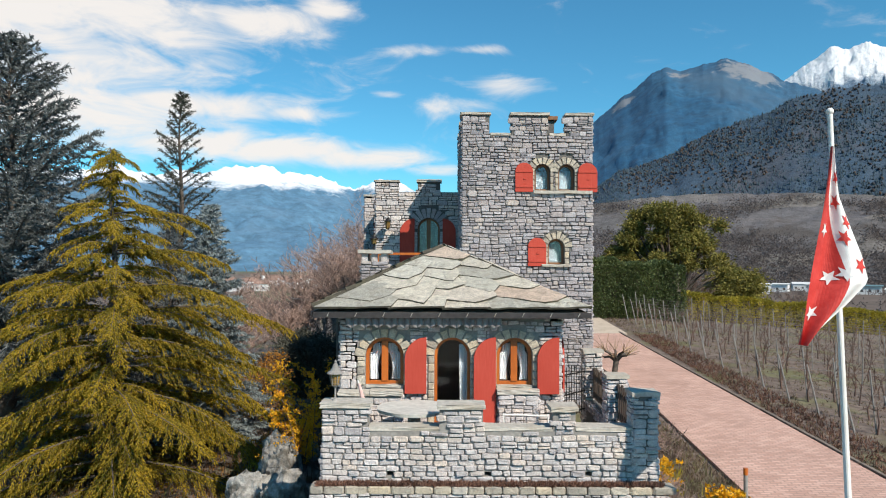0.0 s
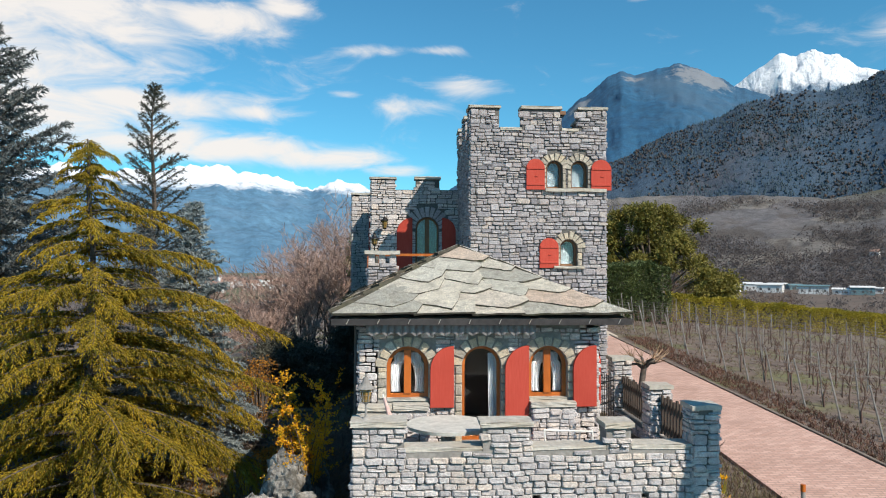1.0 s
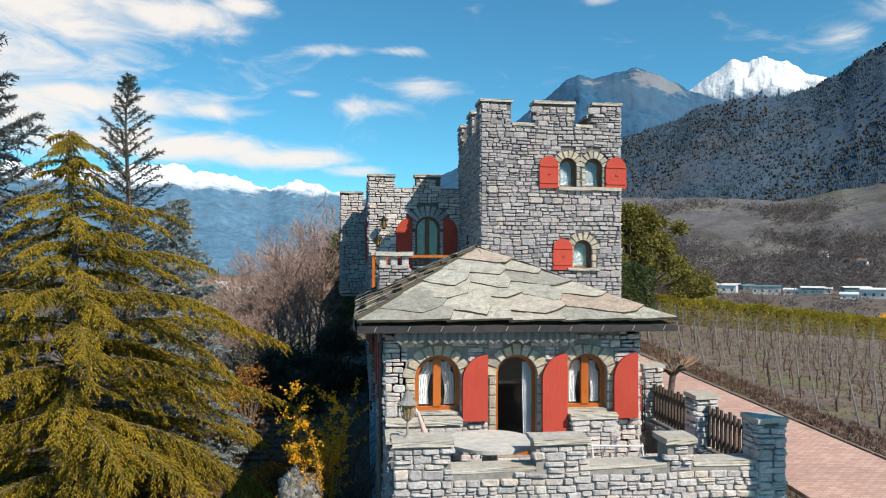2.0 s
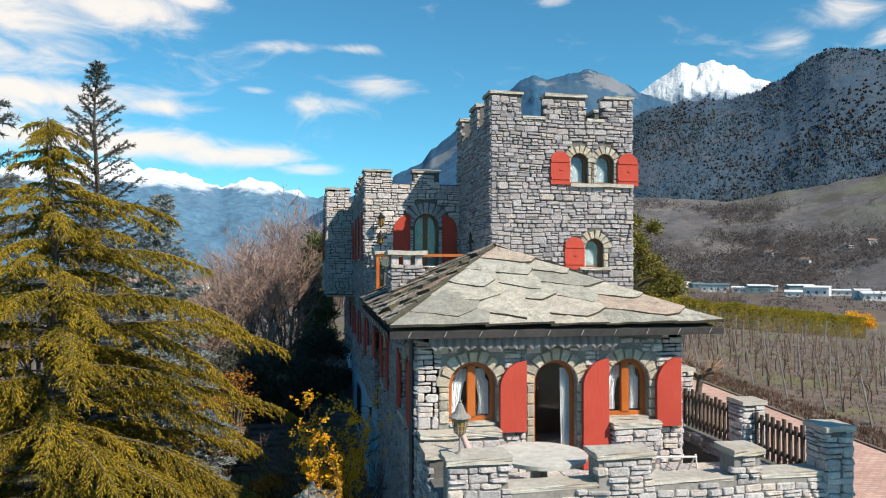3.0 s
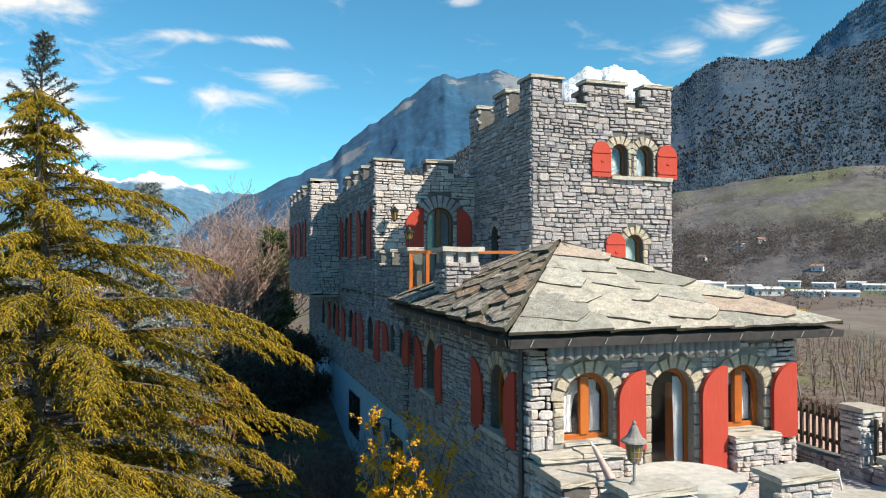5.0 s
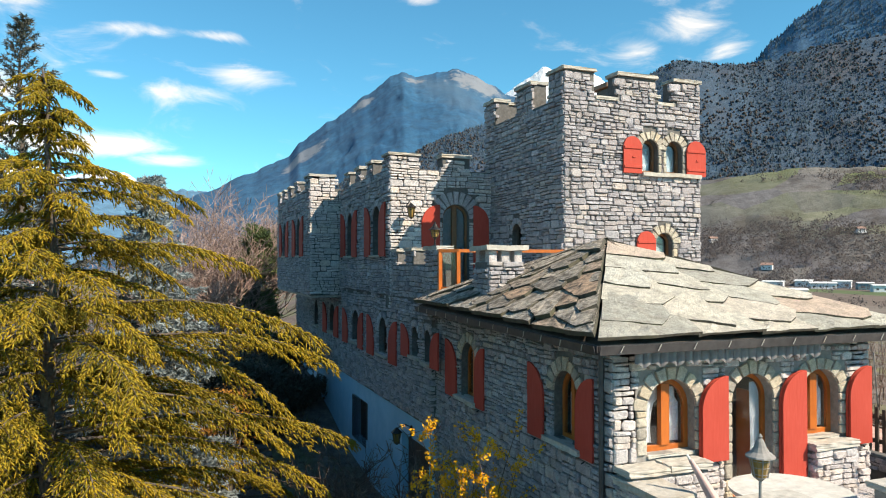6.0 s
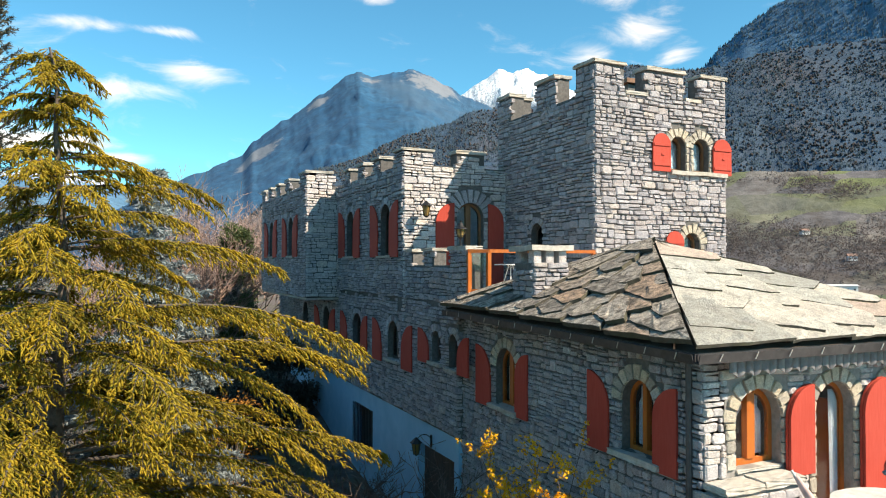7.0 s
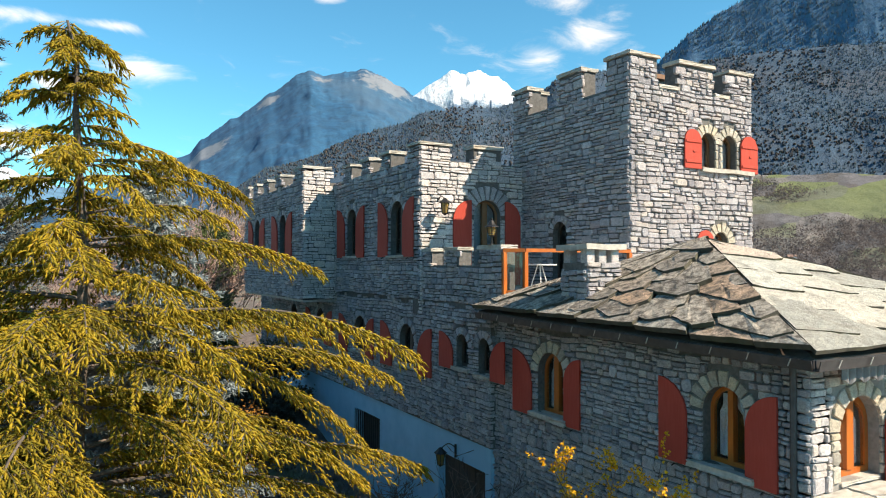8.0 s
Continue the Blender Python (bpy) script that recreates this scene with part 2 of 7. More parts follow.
M_OLIVEHEDGE = leaf_mat("olive_hedge_leaves", [(0.0, (0.22, 0.19, 0.018)), (1.0, (0.50, 0.41, 0.05))])


# ---- mesh tools ----
LOCAL = set()


def whole(ob):
    m = ob.matrix_parent_inverse @ ob.matrix_basis
    return whole(ob.parent) @ m if ob.parent else ob.matrix_basis.copy()


def attach(ob, parent):
    """Hang ob under parent. Parts are made in world places, but under a thing built round its own origin."""
    ob.parent = parent
    top = parent
    while top.parent:
        top = top.parent
    if top.name not in LOCAL:
        ob.matrix_parent_inverse = whole(parent).inverted()


def link_bm(name, bm, material, parent=None, label=""):
    me = bpy.data.meshes.new(name)
    bmesh.ops.recalc_face_normals(bm, faces=bm.faces[:])
    bm.to_mesh(me)
    bm.free()
    me.materials.append(material)
    ob = new(name, me)
    if parent:
        attach(ob, parent)
    if label:
        ob["label"] = label
    return ob


def part(name, bm, material, parent, label=""):
    return link_bm(name, bm, material, parent, label)


def raw(name, verts, faces, material, parent=None, smooth=False):
    me = bpy.data.meshes.new(name)
    me.from_pydata([tuple(v) for v in verts], [], [tuple(f) for f in faces])
    me.materials.append(material)
    if smooth:
        me.shade_smooth()
    ob = new(name, me)
    if parent:
        attach(ob, parent)
    return ob


def box(bm, x0, x1, y0, y1, z0, z1, m=None):
    r = bmesh.ops.create_cube(bm, size=1.0, matrix=Matrix.Translation(((x0 + x1) / 2, (y0 + y1) / 2, (z0 + z1) / 2)) @ Matrix.Diagonal((x1 - x0, y1 - y0, z1 - z0, 1)))
    if m is not None:
        bmesh.ops.transform(bm, matrix=m, verts=r["verts"])
    return r["verts"]


def rod(bm, a, b, r0, r1=None, seg=8):
    a, b = Vector(a), Vector(b)
    d = b - a
    m = Matrix.Translation((a + b) / 2) @ d.to_track_quat("Z", "Y").to_matrix().to_4x4()
    return bmesh.ops.create_cone(bm, cap_ends=True, segments=seg, radius1=r0, radius2=r0 if r1 is None else r1, depth=d.length, matrix=m)["verts"]


def bevelled(bm, w=0.01):
    bmesh.ops.bevel(bm, geom=bm.edges[:], offset=w, segments=2, affect="EDGES", profile=0.6)
    return bm


def rough_slab(bm, x0, x1, y0, y1, z0, z1, rng, j=0.015, n=4):
    """A hand-split slab: a bevelled block with uneven edges."""
    vs = box(bm, x0, x1, y0, y1, z0, z1)
    es = list({e for v in vs for e in v.link_edges})
    res = bmesh.ops.subdivide_edges(bm, edges=es, cuts=n, use_grid_fill=True)
    for v in bm.verts:
        p = v.co
        d = Vector((noise.noise(p * 2.7 + Vector((5, 1, 0))), noise.noise(p * 2.7 + Vector((0, 9, 3))), noise.noise(p * 3.1 + Vector((2, 0, 8)))))
        v.co = p + d * j * 2.2
    return bm


def empty(name, loc, label="", category="", group="", kind="", local=False):
    ob = new(name)
    if local:
        LOCAL.add(ob.name)
    ob.matrix_basis = pose(*loc)
    ob.empty_display_size = 0.3
    return tagged(ob, label, category, group, kind)


class Plane:
    """An upright wall face: u runs along it, z up, out points away from the wall."""

    def __init__(self, x, y, ux, uy):
        self.o, self.u, self.n = Vector((x, y, 0)), Vector((ux, uy, 0)), Vector((uy, -ux, 0))

    def p(self, u, z, out=0.0):
        return self.o + self.u * u + self.n * out + Vector((0, 0, z))

    def m(self, u, z, out=0.0):
        """Axes: x along the wall, y out of it, z up."""
        m = Matrix.Identity(4)
        m.col[0][:3], m.col[1][:3], m.col[2][:3], m.col[3][:3] = self.u, self.n, (0, 0, 1), self.p(u, z, out)
        return m


class Hole:
    def __init__(self, c, w, zb, zt, arch=True, ring=0.22, quoin=0.0):
        self.c, self.w, self.zb, self.zt, self.arch, self.ring, self.quoin = c, w, zb, zt, arch, ring, quoin
        self.r = w / 2
        self.spring = zt - self.r if arch else zt

    def outline(self, grow=0.0, seg=14):
        r, c = self.r + grow, self.c
        if not self.arch:
            return [(c - r, self.zb), (c + r, self.zb), (c + r, self.zt + grow), (c - r, self.zt + grow)]
        pts = [(c - r, self.zb), (c + r, self.zb)]
        for i in range(seg + 1):
            a = math.pi * i / seg
            pts.append((c + r * math.cos(a), self.spring + r * math.sin(a)))
        return pts

    def half(self, z, grow):
        """Half the width that the opening and its arch take at height z."""
        if z < self.zb or z > self.zt + grow:
            return 0.0
        if z <= self.spring:
            return self.r + self.quoin
        r = self.r + grow
        return math.sqrt(max(0.0, r * r - (z - self.spring) ** 2)) if self.arch else self.r + grow


def slab_mesh(plane, outline, holes, thick, name, material, parent):
    """The wall's core, with its openings cut right through."""
    bm = bmesh.new()
    for loop in [outline] + [h.outline() for h in holes]:
        vs = [bm.verts.new(plane.p(u, z)) for u, z in loop]
        for a, b in zip(vs, vs[1:] + vs[:1]):
            bm.edges.new((a, b))
    bmesh.ops.triangle_fill(bm, use_beauty=True, use_dissolve=False, edges=bm.edges[:], normal=plane.n)
    r = bmesh.ops.extrude_face_region(bm, geom=bm.faces[:])
    bmesh.ops.translate(bm, vec=plane.n * -thick, verts=[g for g in r["geom"] if isinstance(g, bmesh.types.BMVert)])
    return link_bm(name, bm, material, parent)


def stone_shape(w, h, d, rng):
    """Corners of one rubble stone, centred, front towards +y: a wavy ring at the back, a smaller one in front and a crown."""
    e = min(w, h)
    base = []
    cut = e * rng.uniform(0.08, 0.26)
    for sx, sz in ((-1, -1), (1, -1), (1, 1), (-1, 1)):
        x, z = sx * w / 2, sz * h / 2
        base += [(x, z - sz * cut * rng.uniform(0.5, 1.2)), (x - sx * cut * rng.uniform(0.5, 1.4), z)]
    base.sort(key=lambda p: math.atan2(p[1] / h, p[0] / w))
    v = [(x, -0.06, z) for x, z in base]
    v += [(x + rng.uniform(-1, 1) * e * 0.025, d * rng.uniform(0.45, 0.75), z + rng.uniform(-1, 1) * e * 0.025) for x, z in base]
    k = 1 - min(0.22, 0.018 / e * 1.6)
    tx, tz = rng.uniform(-0.1, 0.1) * d, rng.uniform(-0.1, 0.1) * d
    v += [(x * k, d * rng.uniform(0.85, 1.1) + tx * x / w + tz * z / h, z * k) for x, z in base]
    n = len(base)
    f = []
    for r in (0, 1):
        for i in range(n):
            j = (i + 1) % n
            f.append((r * n + i, r * n + j, (r + 1) * n + j, (r + 1) * n + i))
    f.append(tuple(range(2 * n, 3 * n)))
    return v, f


POOL = []
_prng = random.Random(5)
for _asp in (1.0, 1.5, 2.0, 2.6, 3.4):
    for _k in range(8):
        _v, _f = stone_shape(0.14 * _asp, 0.14, 0.04, _prng)
        POOL.append((_asp, _v, _f))
POOL_MESH = {}


def pool_mesh(i, kind):
    if (i, kind) not in POOL_MESH:
        me = bpy.data.meshes.new("stone")
        me.from_pydata(POOL[i][1], [], POOL[i][2])
        me.materials.append(M_STONE[kind, False])
        POOL_MESH[i, kind] = me
    return POOL_MESH[i, kind]


PIECES = []


def lay_stones(plane, u0, u1, z0, top, holes, kind, parent, seed, course=(0.075, 0.15), width=(0.11, 0.34), near=None, cap=300, depth=1.0):
    """Random rubble over a wall face, round its openings: uneven beds of tall blocks among stacks of flatter stones. top: a function of u for the upper edge. The stones that near(u, z) picks become pieces."""
    rng = random.Random(seed)
    zmax = max(top(u0 + (u1 - u0) * i / 40) for i in range(41))
    V, F, made, z = [], [], 0, z0
    while z < zmax - 0.04:
        h = rng.uniform(*course) * rng.choice((1.0, 1.25, 1.6))
        zs = (z + 0.02, z + h / 2, z + h - 0.02)
        cuts = []
        for o in holes:
            reach = max(o.half(q, o.ring) for q in zs)
            if reach > 0:
                cuts.append((o.c - reach, o.c + reach))
        free, a = [], u0
        for c0, c1 in sorted(cuts):
            if c0 > a:
                free.append((a, c0))
            a = max(a, c1)
        if a < u1:
            free.append((a, u1))
        for a, b in free:
            u = a - (0 if a > u0 + 0.01 else 0.02)
            b = b + (0.02 if b > u1 - 0.01 else 0)
            while u < b - 0.03:
                w = rng.uniform(*width) * (0.75 + 1.9 * min(h, 0.2))
                if b - u - w < width[0] * 0.7:
                    w = b - u
                cells = [(u, w, 0.0, h)]
                if h > 0.24 or (h > 0.125 and rng.random() < 0.55):
                    at = [0.0] + ([rng.uniform(0.34, 0.66)] if h < 0.26 else [rng.uniform(0.26, 0.4), rng.uniform(0.6, 0.74)]) + [1.0]
                    cells = []
                    for k0, k1 in zip(at, at[1:]):
                        if w > 0.30 and rng.random() < 0.45:
                            cut = rng.uniform(0.35, 0.65) * w
                            cells += [(u, cut, k0 * h, k1 * h), (u + cut, w - cut, k0 * h, k1 * h)]
                        else:
                            cells.append((u, w, k0 * h, k1 * h))
                for cu, cw, c0, c1 in cells:
                    um, hh, zc = cu + cw / 2, c1 - c0, z + (c0 + c1) / 2
                    if zc + hh * 0.3 > top(um):
                        continue
                    wob = 0.06 * noise.noise(Vector((um * 0.9 + seed, zc * 1.3, seed * 0.7)))
                    sw, sh = cw - rng.uniform(0.012, 0.034), hh - rng.uniform(0.010, 0.028)
                    d = rng.uniform(0.022, 0.080) * depth
                    m = plane.m(um, zc + wob, 0.0) @ pose(0, 0, 0, 0, rng.uniform(-3.5, 3.5), 0)
                    asp = sw / sh
                    i = min(range(0, len(POOL), 8), key=lambda q: abs(POOL[q][0] - asp)) + rng.randrange(8)
                    m = m @ Matrix.Diagonal((sw / (0.14 * POOL[i][0]), d / 0.04, sh / 0.14, 1))
                    if near and near(um, zc) and made < cap:
                        made += 1
                        PIECES.append((i, kind, m, parent))
                    else:
                        base = len(V)
                        V += [m @ Vector(q) for q in POOL[i][1]]
                        F += [tuple(base + x for x in f) for f in POOL[i][2]]
                u += w
        z += h
    if V:
        tagged(raw("rubble_fill", V, F, M_STONE[kind, True], parent), kind="stuff")


def arch_stones(plane, hole, parent, seed, kind="arch", count=9, jambs=False, length=None):
    """Wedge stones round an arch, and blocks down its jambs."""
    rng = random.Random(seed)
    n, r0 = count, hole.r + 0.005
    for i in range(n):
        a0, a1 = math.pi * (i + 0.06) / n, math.pi * (i + 0.94) / n
        r1 = hole.r + (length or hole.ring) * rng.uniform(0.8, 1.05)
        d = rng.uniform(0.03, 0.055)
        bm = bmesh.new()
        prof = [(r0, a0), (r1, a0 + 0.02), (r1 * rng.uniform(0.98, 1.03), (a0 + a1) / 2), (r1, a1 - 0.02), (r0, a1), (r0, (a0 + a1) / 2)]
        rings = []
        for out, k in ((-0.10, 1.0), (d * 0.6, 1.0), (d, 0.93)):
            ca, cr = (a0 + a1) / 2, (r0 + r1) / 2
            rings.append([bm.verts.new(plane.p(hole.c + (cr + (r - cr) * k) * math.cos(ca + (a - ca) * k), hole.spring + (cr + (r - cr) * k) * math.sin(ca + (a - ca) * k), out)) for r, a in prof])
        for q0, q1 in zip(rings, rings[1:]):
            for j in range(6):
                bm.faces.new((q0[j], q0[(j + 1) % 6], q1[(j + 1) % 6], q1[j]))
        bm.faces.new(rings[-1])
        part("arch_stone", bm, M_STONE[kind, False], parent)
    if jambs:
        for s in (-1, 1):
            z = hole.zb
            while z < hole.spring - 0.05:
                h = min(rng.uniform(0.14, 0.26), hole.spring - z)
                w = hole.quoin - 0.015 if hole.quoin else 0.2
                v, f = stone_shape(w, h - 0.015, 0.045, rng)
                m = plane.m(hole.c + s * (hole.r + w / 2 + 0.005), z + h / 2)
                raw("jamb_stone", [m @ Vector(q) for q in v], f, M_STONE[kind, False], parent)
                z += h


def ring_mesh(bm, plane, outer, inner, o0, o1):
    """A flat frame between two outlines, from depth o0 to o1."""
    n = len(outer)
    lay = [[bm.verts.new(plane.p(u, z, o)) for u, z in pts] for o in (o0, o1) for pts in (outer, inner)]
    a, b, c, d = lay
    for i in range(n):
        j = (i + 1) % n
        bm.faces.new((a[i], a[j], b[j], b[i]))
        bm.faces.new((c[i], d[i], d[j], c[j]))
        bm.faces.new((a[i], c[i], c[j], a[j]))
        bm.faces.new((b[i], b[j], d[j], d[i]))


def fill_mesh(bm, plane, pts, o0, o1):
    a = [bm.verts.new(plane.p(u, z, o0)) for u, z in pts]
    b = [bm.verts.new(plane.p(u, z, o1)) for u, z in pts]
    bm.faces.new(a)
    bm.faces.new(b[::-1])
    for i in range(len(pts)):
        j = (i + 1) % len(pts)
        bm.faces.new((a[i], b[i], b[j], a[j]))


def window(parent, plane, hole, wood, mullion=True, curtain=True, back=0.16, fw=0.07, sill=None, glass=True, backing=None):
    """An arched window set back in its opening: frame, mullion, pane, curtains, sill."""
    small = Hole(hole.c, hole.w, hole.zb, hole.zt, hole.arch)
    w = empty("window", (0, 0, 0))
    attach(w, parent)
    bm = bmesh.new()
    inner = Hole(hole.c, hole.w - 2 * fw, hole.zb + fw, hole.zt - fw, hole.arch)
    ring_mesh(bm, plane, small.outline(-0.002), inner.outline(), -back, -back - 0.07)
    part("frame", bm, wood, w)
    if mullion:
        bm = bmesh.new()
        mw = 0.08 if hole.w > 0.8 else 0.05
        box(bm, -mw, mw, -0.08, 0.03, 0, inner.zt - inner.zb, plane.m(hole.c, inner.zb, -back))
        part("mullion", bevelled(bm, 0.008), wood, w)
    if glass:
        bm = bmesh.new()
        fill_mesh(bm, plane, inner.outline(), -back - 0.03, -back - 0.04)
        g = part("pane", bm, M_GLASS, w)
        g.visible_shadow = False
    # added sheet close behind the pane, tinted like reflected sky
    if backing:
        bm = bmesh.new()
        fill_mesh(bm, plane, inner.outline(), -back - 0.10, -back - 0.11)
        part("backing", bm, backing, w)
    if curtain:
        for s in (-1, 1):
            bm = bmesh.new()
            H, rows, cols = inner.zt - inner.zb - 0.1, 10, 12
            grid = []
            for i in range(rows + 1):
                t = i / rows
                width = inner.r * (0.93 - 0.42 * math.sin(min(1.0, t * 1.25) * math.pi / 2) + (0.25 * max(0, t - 0.75)))
                grid.append([bm.verts.new(plane.p(hole.c + s * (inner.r * (0.98 if t > 0.2 else 0.8) - width * j / cols), inner.zt - 0.08 - H * t, -back - 0.13 + 0.02 * math.sin(j * 2.4))) for j in range(cols + 1)])
            for i in range(rows):
                for j in range(cols):
                    bm.faces.new((grid[i][j], grid[i][j + 1], grid[i + 1][j + 1], grid[i + 1][j]))
            part("curtain", bm, M_CURTAIN, w, "white lace curtain")
    if sill:
        su, sd, sh = sill
        bm = bmesh.new()
        rng = random.Random(int(hole.c * 100))
        vs = box(bm, -su, su, -0.3, sd, -sh, 0)
        bmesh.ops.subdivide_edges(bm, edges=bm.edges[:], cuts=3, use_grid_fill=True)
        for v in bm.verts:
            v.co += Vector((rng.uniform(-1, 1), rng.uniform(-1, 1), rng.uniform(-1, 1))) * 0.012
        bmesh.ops.transform(bm, matrix=plane.m(hole.c, hole.zb, 0), verts=bm.verts[:])
        part("sill", bm, M_CAP, w)
    return w


def shutter(parent, plane, u0, u1, zb, zt, high, out=0.06, swing=0.0, planks=4, hinge=True, full=False, double=False):
    """A board leaf with one rounded top corner. high: the side, -1 or 1, on which it stands tall. swing: degrees off the wall about that leaf's hinge."""
    w = u1 - u0
    r = w if not full else w / 2
    r = min(r, (zt - zb) * 0.6)
    pts = []
    seg = 10
    if full:
        pts = Hole(0, w, 0, zt - zb).outline()
    else:
        pts = [(-w / 2, 0), (w / 2, 0)]
        arc = [(w / 2 - w + w * math.cos(math.pi / 2 * i / seg), zt - zb - r + r * math.sin(math.pi / 2 * i / seg)) for i in range(seg + 1)]
        pts += arc
        if high > 0:
            pts = [(-x, z) for x, z in pts][::-1]
    local = Plane(0, 0, 1, 0)
    s = empty("shutter", (0, 0, 0))
    attach(s, parent)
    m = plane.m((u0 + u1) / 2, zb, out)
    flip = Matrix.Diagonal((1, -1, 1, 1))
    if swing:
        m = plane.m((u0 + u1) / 2 - high * w / 2, zb, out) @ pose(0, 0, 0, 0, 0, swing) @ pose(high * w / 2, 0, 0)
    for q in range(2 if double else 1):
        bm = bmesh.new()
        fill_mesh(bm, local, pts, 0.0, 0.045)
        bmesh.ops.transform(bm, matrix=m @ pose(0, 0.055 * q, 0) @ flip, verts=bm.verts[:])
        bmesh.ops.recalc_face_normals(bm, faces=bm.faces[:])
        part("leaf", bevelled(bm, 0.006), M_RED, s)
    if full:
        for z in (0.14, (zt - zb) * 0.66):
            bm = bmesh.new()
            box(bm, -w / 2 + 0.02, w / 2 - 0.02, 0.045, 0.068, z, z + 0.07)
            bmesh.ops.transform(bm, matrix=m, verts=bm.verts[:])
            part("batten", bevelled(bm, 0.006), M_RED, s)
        bm = bmesh.new()
        box(bm, -0.02, 0.07, 0.045, 0.065, (zt - zb) * 0.42, (zt - zb) * 0.46)
        bmesh.ops.transform(bm, matrix=m, verts=bm.verts[:])
        part("latch", bm, M_RED, s)
    else:
        bm = bmesh.new()
        rod(bm, (w * 0.1, 0.05, -0.02), (w * 0.1, 0.11, -0.05), 0.012, seg=6)
        bmesh.ops.transform(bm, matrix=m, verts=bm.verts[:])
        part("holder", bm, M_IRON, s)
    return s


def capstones(parent, plane, u0, u1, z, d0, d1, rng, h=0.07, over=0.05, n=1):
    """Flat coping slabs along a wall top."""
    for i in range(n):
        a, b = u0 + (u1 - u0) * i / n, u0 + (u1 - u0) * (i + 1) / n
        bm = bmesh.new()
        box(bm, a - (over if i == 0 else -0.006), b + (over if i == n - 1 else -0.006), -d1 - over, d0 + over, 0, h * rng.uniform(0.85, 1.2))
        bmesh.ops.subdivide_edges(bm, edges=bm.edges[:], cuts=3, use_grid_fill=True)
        for v in bm.verts:
            v.co += Vector((rng.uniform(-1, 1), rng.uniform(-1, 1), rng.uniform(-0.5, 0.5))) * 0.014
        bmesh.ops.transform(bm, matrix=plane.m(0, z + rng.uniform(0, 0.01), 0), verts=bm.verts[:])
        part("capstone", bm, M_CAP, parent)
# ---- ground and distance ----
def smooth(a, b, x):
    t = min(1.0, max(0.0, (x - a) / (b - a)))
    return t * t * (3 - 2 * t)


def kerb_x(y):
    return 10.49 - 0.0215 * (y - 17.4)


def road_x(y):
    return 6.75 + 0.03 * (y - 16) - 0.7 * smooth(24, 34, y)


def drive_z(y):
    return -1.15 + 0.052 * (min(y, 54) - 17) - 1.0 * smooth(12, 4, y)


def ground_z(x, y):
    west = -3.3 - 0.05 * max(0.0, -x - 8) - 0.5 * smooth(22, 10, y) * smooth(-2, -6, x)
    west += 2.2 * smooth(30, 46, y) * smooth(-9, -3, x)
    east = drive_z(y) - 0.03 - 0.105 * max(0.0, x - 13)
    z = west + (east - west) * smooth(-2.0, 4.4, x)
    z -= 0.5 * smooth(15.2, 11.5, y) * smooth(7.0, 5.0, x) * smooth(1.0, 4.4, x)
    d = math.hypot(x, y - 20)
    far = -25 + 6 * noise.noise(Vector((x * 0.0012, y * 0.0012, 0.3)))
    k = smooth(58, 190, d)
    z = z + (far - z) * k
    if d < 260:
        z += 0.10 * noise.noise(Vector((x * 0.5, y * 0.5, 2))) * (0.15 if 3 < x < 13 else 1.0)
    return z


